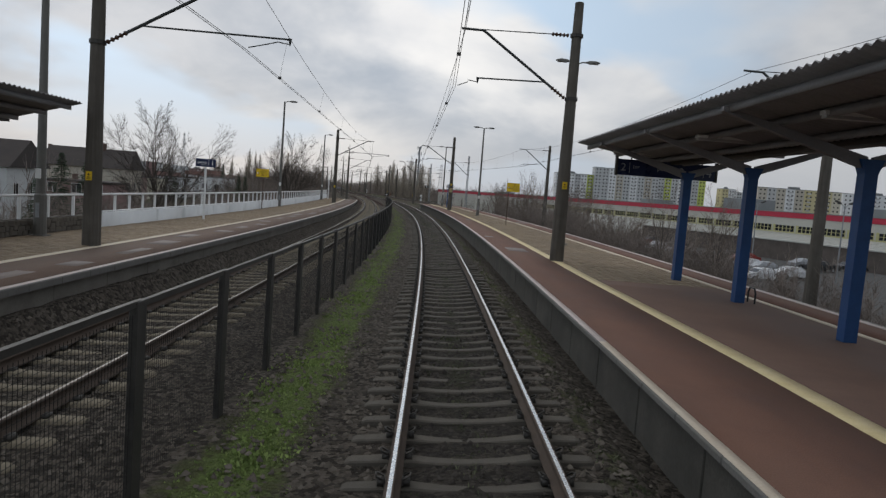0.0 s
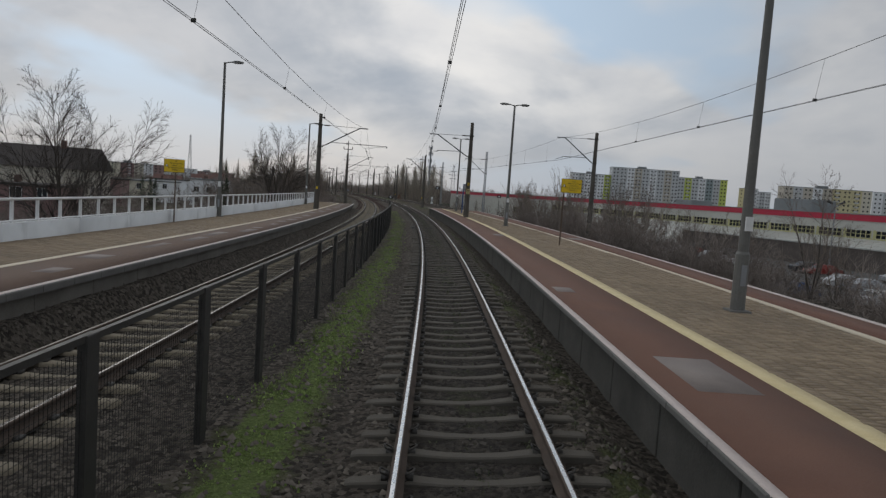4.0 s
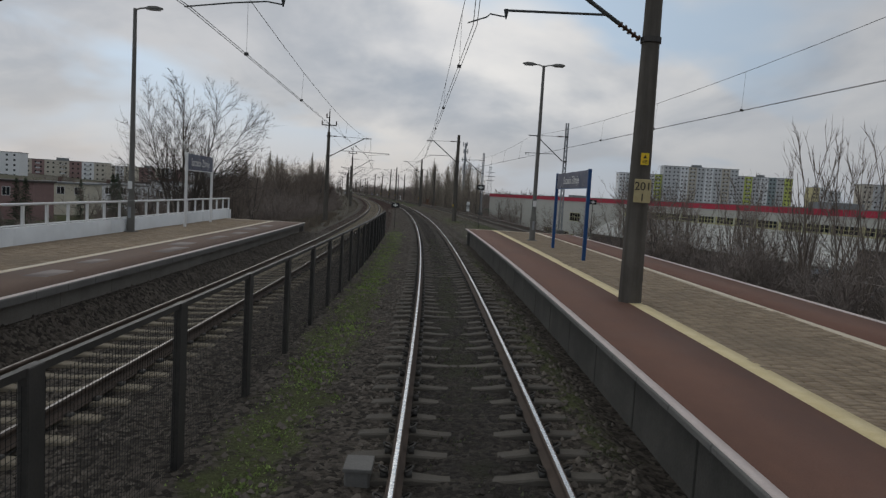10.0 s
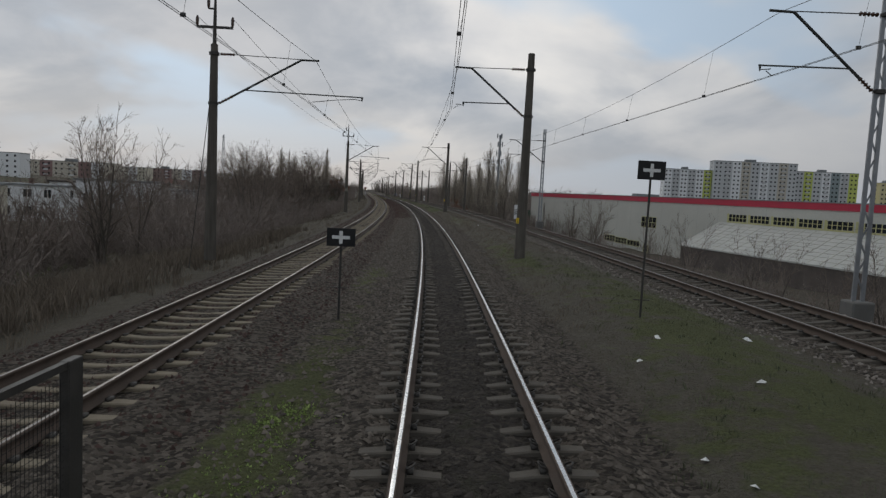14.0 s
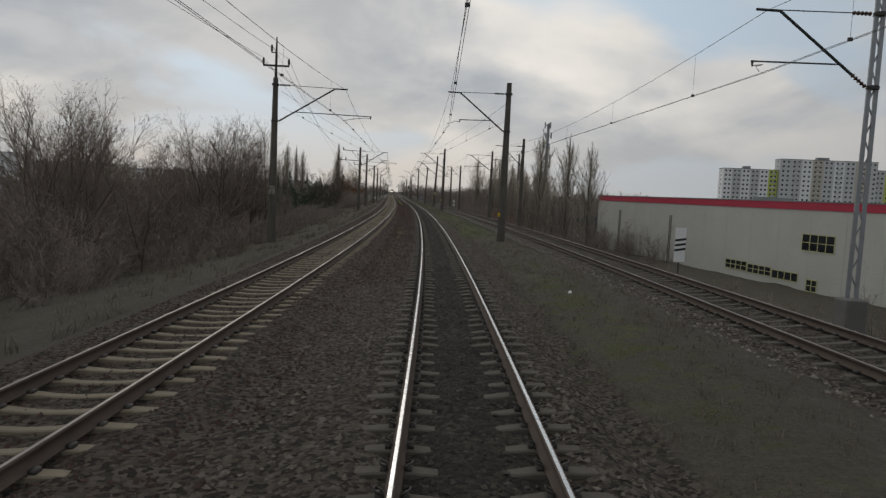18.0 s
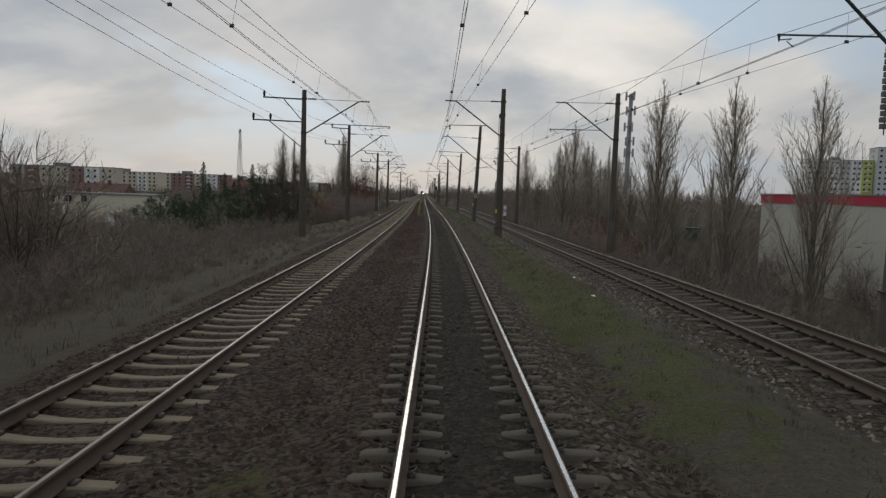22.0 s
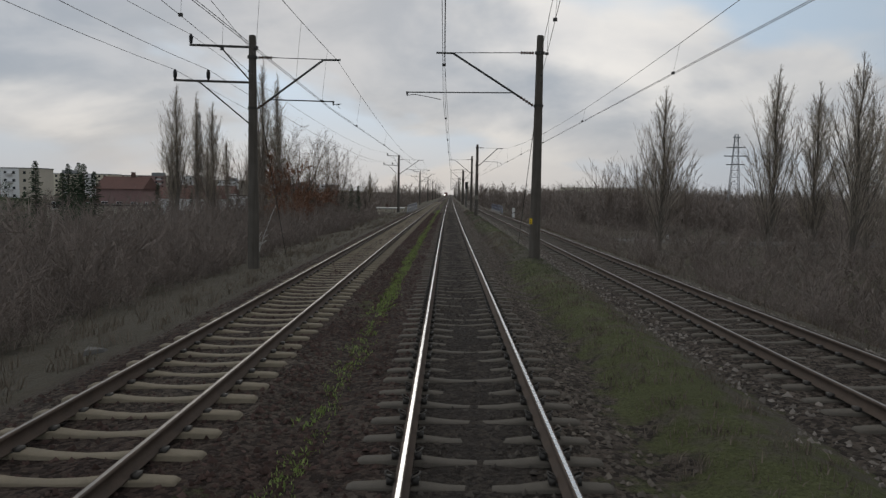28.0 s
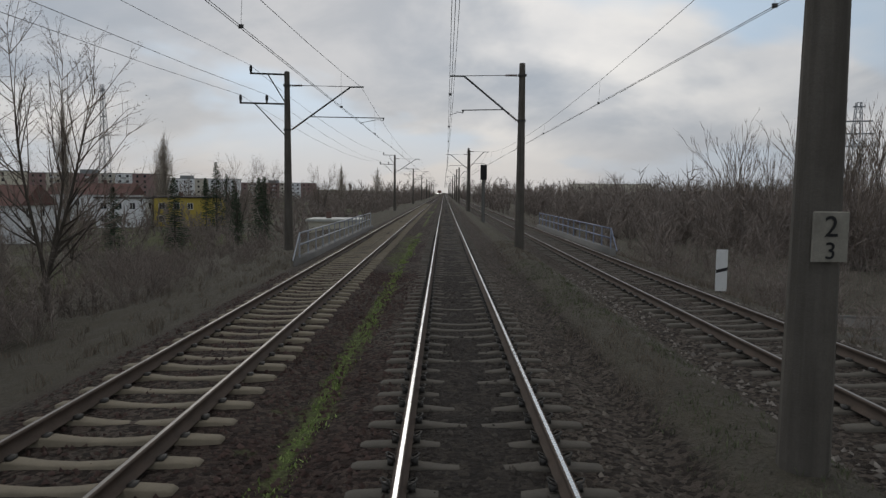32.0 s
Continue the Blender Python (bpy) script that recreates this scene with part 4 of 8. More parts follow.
# ---- mesh fence between the tracks ----
def build_fence():
    lat = -2.88
    t = tagged(new("mesh_fence"), "dark steel wire-mesh fence with flat posts between two tracks", "fence", kind="structure")
    post = Mesh().box((-0.035, -0.09, -0.6), (0.035, 0.09, 1.33), chamfer=0.008).data("fence_post", DARK_STEEL)
    gap = 2.33
    wire = Mesh()
    for i in range(1, 49):
        y = i * gap / 49
        wire.bar((0.0, y, -0.28), (0.0, y, 1.22), 0.0028, 0.0028)
    for i in range(31):
        z = -0.25 + i * 0.048
        wire.bar((0.0, 0.03, z), (0.0, gap - 0.03, z), 0.0028, 0.0028)
    mesh = wire.data("wire_mesh", FENCE_WIRE)
    rail = Mesh().bar((0, 0.0, 1.30), (0, gap, 1.30), 0.045, 0.05).data("top_rail", DARK_STEEL)
    posts = np.interp(np.arange(-8, 43), [-8, 0, 5, 15, 29, 37, 42], [-13.2, 5.41, 16.59, 40.01, 73.29, 91.56, 102.0])
    for s, after in zip(posts, list(posts[1:]) + [None]):
        dz = float(np.interp(s, [0, 20, 60, 101], [0.10, 0.0, -0.02, -0.09]))
        part("fence_post", post, None, t, at=stand(s, lat, dz))
        if after is not None:
            a, b = place(s, lat, dz), place(after, lat, dz)
            turn = math.degrees(math.atan2(-(b[0] - a[0]), b[1] - a[1]))
            m = pose(*a, 0, 0, turn) @ Matrix.Diagonal((1, float(np.linalg.norm(b - a)) / gap, 1, 1))
            part("wire_mesh", mesh, None, t, at=m)
            part("top_rail", rail, None, t, at=m)


FENCE_WIRE = plain("dark_fence_wire", (0.014, 0.014, 0.013), (0.026, 0.024, 0.022), 0.9, 0.0, bump=0.0)
build_fence()


# ---- overhead line ----
def insulator(m, a, b, n=5):
    """A ribbed insulator between two points."""
    a, b = Vector(a), Vector(b)
    pts, rad = [], []
    for i in range(n):
        for u, r in ((0.15, 0.028), (0.4, 0.062), (0.7, 0.062), (0.85, 0.028)):
            pts.append(a.lerp(b, (i + u) / n))
            rad.append(r)
    m.tube(pts, rad, 8)
    return m


def overhead_pole(label, reach, top=8.5, tie=7.5, foot=5.6, reg=6.05, wire=5.7, steel=False, arm=True, beyond=0.5, spike=False, feeders=None, anchor=None, plate=None, base_z=-0.6, foundation=False):
    """A pole whose cantilever reaches along local -x (reach > 0) or +x (reach < 0) to the wires over the track."""
    t = thing("overhead_line_pole", Matrix(), label, "catenary pole", "overhead line poles along the line")
    d = -1 if reach > 0 else 1
    r = abs(reach)
    m = Mesh()
    if steel:
        for sx in (-1, 1):
            for k, (w0, w1) in enumerate(((0.13, 0.09),)):
                m.bar((sx * w0, 0, base_z), (sx * w1, 0, top), 0.05, 0.12)
        col = part("column", m, STEEL, t)
        lace = Mesh()
        for i in range(18):
            z0, z1 = 0.3 + i * (top - 0.5) / 18, 0.3 + (i + 1) * (top - 0.5) / 18
            lace.bar((-0.11 if i % 2 else 0.11, 0, z0), (0.11 if i % 2 else -0.11, 0, z1), 0.012, 0.05)
        part("lattice_lacing", lace, STEEL, t)
    else:
        zs = [base_z, 0.0, 2.0, 4.0, 6.0, top - 0.02, top]
        m.tube([(0, 0, z) for z in zs], [float(np.interp(z, [-1, top], [0.238, 0.135])) for z in zs[:-1]] + [0.10], 14)
        part("column", m, POLE_CONCRETE, t, smooth=False)
    if foundation or steel:
        part("foundation", Mesh().box((-0.32, -0.32, base_z - 0.3), (0.32, 0.32, 0.02), chamfer=0.04), CONCRETE, t)
    if arm:
        x = lambda q: d * q
        for z in (tie, foot):
            part("clamp_band", Mesh().tube([(0, 0, z - 0.05), (0, 0, z + 0.05)], 0.20 if not steel else 0.17, 10), DARK_STEEL, t)
        m = Mesh().tube([(x(0.75), 0, tie), (x(r + 0.05), 0, tie - 0.05)], 0.016, 6)
        part("tie_rod", m, GREEN_STEEL, t)
        part("tie_insulator", insulator(Mesh(), (x(0.22), 0, tie), (x(0.78), 0, tie)), PORCELAIN, t)
        ex = r - 0.55
        a, b = Vector((x(0.2), 0, foot)), Vector((x(ex), 0, tie - 0.06))
        part("bracket_insulator", insulator(Mesh(), a, a.lerp(b, 0.17)), PORCELAIN, t)
        m = Mesh().tube([a.lerp(b, 0.15), b], 0.042, 8)
        m.tube([b, (x(r + 0.12), 0, tie - 0.05)], 0.038, 8)
        part("cantilever_tube", m, GREEN_STEEL, t)
        u = (reg - foot) / (tie - 0.06 - foot)
        start = a.lerp(b, u)
        end = r - beyond
        m = Mesh().tube([start, (x(end), 0, reg - 0.04)], 0.024, 7)
        part("registration_tube", m, GREEN_STEEL, t)
        m = Mesh().tube([(x(end), 0, reg - 0.02), (x(end + d * 0), 0, reg - 0.2)], [0.05, 0.012], 6)
        near = r if beyond > 0 else r
        s0 = end
        s1 = r + (0.12 if end < r else -0.1)
        step = 1 if s1 > s0 else -1
        m.tube([(x(s0), 0, reg - 0.16), (x(s0 + step * 0.3), 0, reg - 0.12), (x((s0 + s1) / 2), 0, reg - 0.18), (x(s1), 0, wire + 0.03)], 0.014, 6)
        part("steady_arm", m, GREEN_STEEL, t)
    if spike:
        m = Mesh().tube([(0, 0, top), (0, 0, top + 1.2), (0, 0, top + 2.1)], [0.075, 0.06, 0.03], 8)
        m.bar((-0.68, 0, top + 0.62), (0.68, 0, top + 0.62), 0.08, 0.09)
        m.bar((-0.25, 0, top + 1.3), (0.02, 0, top + 1.3), 0.06, 0.06)
        part("top_cross_arm", m, DARK_STEEL, t)
        for sx, sz in ((-0.66, 0.62), (0.66, 0.62), (-0.25, 1.3)):
            part("pin_insulator", Mesh().tube([(sx, 0, top + sz), (sx, 0, top + sz + 0.12), (sx, 0, top + sz + 0.28), (sx, 0, top + sz + 0.4)], [0.03, 0.06, 0.065, 0.035], 8), PORCELAIN, t)
        if top < 8:
            part("side_stay", Mesh().tube([(-0.15, 0.1, 5.6), (-0.9, 0.3, -1.0)], 0.014, 6), WIRE, t)
    if feeders:
        zu, xu, zl, xl, xm = feeders
        m = Mesh()
        m.bar((0.1, 0, zu - 0.06), (xu, 0, zu), 0.08, 0.08)
        m.bar((0.1, 0, zl - 0.05), (xl, 0, zl), 0.08, 0.08)
        m.bar((-0.12, 0, zl + 0.05), (xu * 0.52, 0, zu - 0.03), 0.05, 0.05)
        m.bar((-0.12, 0, zl - 1.65), (xl * 0.68, 0, zl - 0.04), 0.05, 0.05)
        part("feeder_bracket", m, DARK_STEEL, t)
        for px, pz in ((xu + 0.05, zu), (xl + 0.05, zl), (xm, zl)):
            part("pin_insulator", Mesh().tube([(px, 0, pz), (px, 0, pz + 0.15), (px, 0, pz + 0.3), (px, 0, pz + 0.42)], [0.03, 0.075, 0.08, 0.04], 8), BLACK, t)
    if anchor:
        z0, n, ax, ay = anchor
        for i in range(n):
            part("tension_weight", Mesh().tube([(ax + 0.008 * (-1) ** i, ay, z0 + i * 0.155), (ax + 0.008 * (-1) ** i, ay, z0 + 0.115 + i * 0.155)], 0.115, 10), CONCRETE, t)
        part("weight_rod", Mesh().tube([(ax, ay, z0 - 0.15), (ax, ay, 7.6)], 0.016, 6), DARK_STEEL, t)
        m = Mesh().tube([(0.0, 0.2, 7.5), (0.0, 0.55, 7.5)], 0.2, 14)
        m.bar((0, 0, 7.5), (0, 0.5, 7.5), 0.08, 0.08)
        part("tension_wheel", m, DARK_STEEL, t)
        part("base_sleeve", Mesh().tube([(0, 0, -0.7), (0, 0, 0.42)], 0.26, 14), POLE_CONCRETE, t)
        part("base_collar", Mesh().tube([(0, 0, 0.42), (0, 0, 0.47)], 0.33, 14), DARK_STEEL, t, "rusty steel collar")
    if plate:
        kind, lines, z, tw = plate
        pm = PALE_PLATE if kind == "yellow" else DIRTY_PLATE
        board = part("distance_plate", Mesh().box((-0.16, -0.245, z - 0.22), (0.16, -0.225, z + 0.22), chamfer=0.01), pm, t, "faded enamel distance plate")
        for i, tx in enumerate(lines):
            lettering("inscription", tx, (0.215 if len(tx) > 1 else 0.26) if i == 0 else 0.21, pose(0, -0.252, z + 0.08 - i * 0.21, 90, 0, 0), BLACK, board)
    return t


def warn_label(t, z, w=0.15, turn=0):
    b = part("warning_label", Mesh().box((-w / 2, -0.242, z - 0.11), (w / 2, -0.232, z + 0.11)), SIGN_YELLOW, t, "small yellow warning label", at=pose(0, 0, 0, 0, 0, turn))
    m = Mesh().add([(-0.035, -0.245, z + 0.01), (0.035, -0.245, z + 0.01), (0, -0.245, z + 0.075)], [(0, 1, 2)])
    for dz in (-0.03, -0.055, -0.08):
        m.box((-0.045, -0.245, z + dz), (0.045, -0.243, z + dz + 0.01))
    part("label_print", m, BLACK, b)


# chainage, offset, top, tie, foot of the bracket, registration tube, tip of the bracket, tip of the registration tube
RIGHT_POLES = [
    (20.9, 3.46, 8.50, 7.50, 5.60, 6.05, -0.05, 0.55), (72.7, 3.38, 8.42, 7.32, 5.58, 6.00, -0.09, 0.62),
    (125.4, 3.30, 8.26, 7.60, 5.72, 6.20, 0.22, 0.62), (182.6, 3.60, 8.62, 8.02, 6.00, 6.55, 0.29, 1.00),
    (246.6, 3.55, 9.10, 8.32, 6.24, 6.80, -0.10, 0.22), (271.2, 3.70, 9.22, 8.02, 5.92, 6.52, 0.00, -0.15),
    (306.0, 3.85, 8.52, 8.10, 5.96, 6.46, 0.60, 0.45), (332.6, 3.20, 8.80, 8.12, 6.05, 6.55, -0.91, -2.05)]
LEFT_POLES = [
    (17.2, -9.12, 8.15, 7.30, 5.50, 5.98, -5.20, -4.40), (72.7, -9.00, 8.20, 7.30, 5.56, 5.96, -5.14, -3.54),
    (123.9, -9.00, 7.62, 7.26, 5.40, 5.96, -5.03, -3.35), (181.9, -8.85, 8.10, 7.74, 5.84, 6.37, -5.05, -3.79),
    (247.1, -8.98, 8.66, 8.12, 6.00, 6.60, -4.86, -3.58), (272.0, -9.00, 8.95, 8.06, 5.80, 6.46, -5.08, -4.68),
    (306.5, -8.40, 8.20, 7.90, 5.66, 6.20, -4.75, -4.30), (332.0, -8.05, 8.50, 7.66, 5.70, 6.05, -4.62, -4.90),
    (414.5, -8.45, 8.60, 7.90, 5.64, 6.32, -4.51, -3.50)]
THIRD_POLES = [
    (23.5, 13.2, 8.30, 7.50, 5.60, 6.05, 9.90, 10.4), (71.9, 13.65, 8.28, 7.75, 5.78, 6.20, 10.37, 10.9),
    (116.0, 11.5, 8.98, 7.84, 5.80, 6.37, 8.28, 8.15), (164.5, 11.72, 9.20, 8.05, 6.03, 6.62, 8.23, 8.24),
    (220.0, 10.62, 8.88, 8.05, 5.94, 6.50, 7.54, 7.40), (246.3, 10.68, 9.05, 8.42, 6.18, 6.74, 6.80, 6.53),
    (283.0, 9.62, 8.25, 7.95, 5.95, 6.45, 6.85, 6.70), (306.0, 9.88, 8.78, 8.00, 6.06, 6.55, 6.29, 6.20)]
SHARED_POLES = [(385.4, 3.00, 8.36, 7.97, 5.90, 6.39, 6.05, 5.36), (470.0, 2.9, 8.4, 7.95, 5.9, 6.4, 5.6, 5.1), (555.0, 2.9, 8.4, 7.95, 5.9, 6.4, 5.5, 5.0), (640.0, 2.9, 8.4, 7.95, 5.9, 6.4, 5.5, 5.0)]
FEEDERS = {247.1: (8.14, -2.56, 6.72, -3.22, -2.10), 272.0: (8.62, -1.75, 7.00, -2.40, -0.98), 306.5: (8.10, -1.9, 6.85, -2.5, -1.1), 332.0: (8.10, -2.44, 6.74, -3.08, -1.73), 414.5: (8.50, -1.90, 7.00, -2.45, -1.05)}


def put(t, s, lat, z=0.0, turn=0.0):
    t.matrix_world = stand(s, lat, z, turn)
    return t


def bracket(row):
    """Arguments of a pole from its row of heights and reaches."""
    s, lat, top, tie, foot, reg, tip, end = row
    side = 1 if tip < lat else -1
    return dict(reach=side * (abs(lat - tip) - 0.12), top=top, tie=tie, foot=foot, reg=reg, wire=reg - 0.34, beyond=abs(lat - tip) - 0.12 - abs(lat - end))


def build_poles():
    grey = "weathered concrete overhead-line pole with a steel cantilever arm"
    plates = {72.7: ("yellow", ("201", "1"), 2.75, 0), 271.2: ("yellow", ("200", "9"), 2.35, 0)}
    for row in RIGHT_POLES:
        s, lat = row[:2]
        t = put(overhead_pole("weathered concrete overhead-line pole bearing a faded distance plate" if s in plates else grey, plate=plates.get(s), anchor=(1.05, 15, -0.17, 0.55) if s == 246.6 else None, **bracket(row)), s, lat)
        warn_label(t, {20.9: 2.95, 72.7: 3.35}.get(s, 1.45), turn=-55 if s > 100 else 0)
        if s in (271.2, 306.0):
            t.matrix_world = t.matrix_world @ pose(0, 0, 0, 0, 2.2, 0)
    for row in LEFT_POLES:
        s, lat = row[:2]
        t = put(overhead_pole("weathered concrete overhead-line pole with feeder brackets" if s > 200 else grey, spike=100 < s < 200, feeders=FEEDERS.get(s), plate=("white", ("201", "0"), 2.2, 0) if 180 < s < 185 else None, **bracket(row)), s, lat)
        if s < 100:
            warn_label(t, 2.2)
    for row in THIRD_POLES:
        s, lat = row[:2]
        steel = 110 < s < 170
        put(overhead_pole("galvanised steel overhead-line mast on a concrete footing" if steel else grey, steel=steel, base_z=-0.9, anchor=(4.4, 18, -0.36, 0.3) if s == 220.0 else None, **bracket(row)), s, lat)
    # past the bridge: poles on the strip between the tracks
    for row in SHARED_POLES:
        s, lat = row[:2]
        put(overhead_pole(grey, plate=("white", ("2", "3"), 2.13, 0) if s < 390 else None, **bracket(row)), s, lat)
    far = overhead_pole("distant concrete overhead-line pole with a cantilever arm", 3.2, top=8.4, tie=7.85, foot=5.8, reg=6.3, wire=6.0)
    put(far, 410.7, 3.2)
    for s in (475.0, 540.0, 605.0, 670.0, 735.0, 800.0, 870.0, 940.0):
        copy_thing(far, stand(s, 3.2, 0))
    far = overhead_pole("distant concrete overhead-line pole with feeder brackets", -4.0, tie=7.9, foot=5.7, reg=6.3, wire=6.0, feeders=FEEDERS[414.5])
    put(far, 490.0, -8.4)
    for s in (556.0, 622.0, 690.0, 756.0, 822.0, 890.0):
        copy_thing(far, stand(s, -8.4, 0))


build_poles()


def wire_run(name, label, poles, twin=True, span=60.0):
    """Messenger, contact wires and droppers of one track; poles are rows of chainage, offset, upper and lower height."""
    t = tagged(new(name), label, "overhead wires", kind="structure")
    hang, con, drop = Mesh(), Mesh(), Mesh()
    zig = 1
    for (a, la, ha, ca), (b, lb, hb, cb) in zip(poles[:-1], poles[1:]):
        za, zb = 0.12 * zig, -0.12 * zig
        zig = -zig
        n = 12
        pts, low = [], []
        for i in range(n + 1):
            u = i / n
            # straight in plan between the poles
            p = Vector(place(a, la + 0.1, 0)).lerp(Vector(place(b, lb + 0.1, 0)), u)
            q = Vector(place(a, la + za, 0)).lerp(Vector(place(b, lb + zb, 0)), u)
            deep = min(ha - ca, hb - cb) - 0.45
            p.z = ha + (hb - ha) * u - deep * min(1.0, (b - a) / span) ** 2 * 4 * u * (1 - u) * 0.9
            q.z = ca + (cb - ca) * u + 0.02 * math.sin(u * math.pi)
            pts.append(p)
            low.append(q)
        hang.tube(pts, 0.0085, 5, caps=False)
        for off in ((-0.035, 0.035) if twin else (0,)):
            con.tube([q + Vector((off, 0, 0)) for q in low], 0.0075, 5, caps=False)
        for i in range(1, n, 2):
            drop.tube([pts[i], low[i]], 0.004, 4, caps=False)
            drop.box((low[i].x - 0.05, low[i].y - 0.02, low[i].z - 0.02), (low[i].x + 0.05, low[i].y + 0.02, low[i].z + 0.06))
    part("messenger_wire", hang, WIRE, t)
    part("contact_wire", con, WIRE, t)
    part("droppers", drop, WIRE, t)


def hung(rows, skip=()):
    """Where each pole of a row holds its wires."""
    out = []
    for s, lat, top, tie, foot, reg, tip, end in rows:
        if s not in skip:
            out.append((s, tip + (0.02 if abs(tip) < 1 and s < 200 else 0.22 if tip < lat else -0.22), tie - 0.06, reg - 0.34))
    return out


wire_run("overhead_wires_1", "messenger and twin contact wires over the running line", [(-35, 0.1, 7.45, 5.72)] + hung(RIGHT_POLES, (271.2, 306.0)) + [(s, 0.0, 7.8, 6.0) for s in (410.7, 475, 540, 605, 670, 735, 800, 870, 940)])
wire_run("overhead_wires_2", "messenger and twin contact wires over the neighbouring line", [(-40, -5.4, 7.3, 5.64)] + hung(LEFT_POLES, (272.0,)) + [(s, -4.2, 7.85, 6.0) for s in (490, 556, 622, 690, 756, 822, 890)])
wire_run("overhead_wires_3", "messenger and twin contact wires over the outer line", [(-30, 9.9, 7.5, 5.72)] + hung(THIRD_POLES, (246.3,)) + hung(SHARED_POLES) + [(760, 5.3, 7.9, 6.05)])
wire_run("overhead_wires_4", "overlapping wires at a tensioning section", [(182.6, 3.4, 7.5, 6.6), (246.6, 0.45, 8.25, 6.75), (271.2, 0.1, 7.95, 6.2), (306.0, 0.6, 8.0, 6.1), (332.6, 3.1, 7.9, 6.9)], False)
wire_run("overhead_wires_5", "overlapping wires at a tensioning section", [(181.9, -8.6, 7.4, 6.6), (247.1, -5.2, 8.0, 6.6), (272.0, -5.0, 8.0, 6.15), (306.5, -5.0, 7.85, 6.1), (332.0, -7.9, 7.6, 6.8)], False)
wire_run("overhead_wires_6", "overlapping wires at a tensioning section", [(220.0, 10.5, 7.6, 6.9), (246.3, 7.0, 8.35, 6.4), (283.0, 6.6, 7.9, 6.5), (306.0, 9.6, 7.8, 7.0)], False)


def feeder_lines():
    t = tagged(new("feeder_cables"), "three slack feeder cables on side brackets", "overhead wires", kind="structure")
    rows = [(s, lat) + FEEDERS[s] for s, lat in [r[:2] for r in LEFT_POLES] if s in FEEDERS] + [(s, -8.4) + FEEDERS[414.5] for s in (490, 556, 622, 690)]
    for which in range(3):
        pts3 = [(123.9, -9.66 + 1.3 * (which == 1), 8.62), (181.9, -9.5 + 1.3 * (which == 1), 9.1)] if which < 2 else [(181.9, -9.1, 9.8)]
        for s, lat, zu, xu, zl, xl, xm in rows:
            pts3.append((s, lat + (xu, xl, xm)[which], (zu if which == 0 else zl) + 0.42))
        m = Mesh()
        for (a, la, za), (b, lb, zb) in zip(pts3[:-1], pts3[1:]):
            pa, pb = Vector(place(a, la, za)), Vector(place(b, lb, zb))
            m.tube([pa.lerp(pb, u) - Vector((0, 0, 4 * u * (1 - u) * 0.012 * (b - a))) for u in np.linspace(0, 1, 9)], 0.009, 5, caps=False)
        part("feeder_cable", m, WIRE, t)


feeder_lines()


# ---- station furniture ----
ROOF_SHEET = plain("dark_corrugated_sheet", (0.20, 0.195, 0.195), (0.30, 0.29, 0.29), 0.7, 0.2, scale=1.2, fine=30, bump=0.1)
TUBE_GLASS = plain("milky_lamp_cover", (0.40, 0.40, 0.39), (0.50, 0.50, 0.49), 0.4, bump=0.02)
LAMP_GREY = plain("lamp_column_grey", (0.135, 0.130, 0.118), (0.19, 0.184, 0.168), 0.6, 0.2, scale=1.5, fine=30, bump=0.1)


def corrugated(s0, s1, lat0, z0, lat1, z1, wave=0.177, deep=0.022):
    n = int((s1 - s0) / wave * 6)
    s = np.linspace(s0, s1, n + 1)
    dz = deep * np.sin((s - s0) / wave * 2 * np.pi)
    rows = []
    for th in (0, -0.012):
        rows += [place(s, np.full(n + 1, lat0), z0 + dz + th), place(s, np.full(n + 1, lat1), z1 + dz + th)]
    v = np.stack(rows, 1)
    i = np.arange((n + 1) * 4).reshape(-1, 4)
    f = np.concatenate([np.stack([i[:-1, a], i[:-1, b], i[1:, b], i[1:, a]], -1) for a, b in ((0, 1), (3, 2), (1, 3), (2, 0))])
    return v.reshape(-1, 3), f


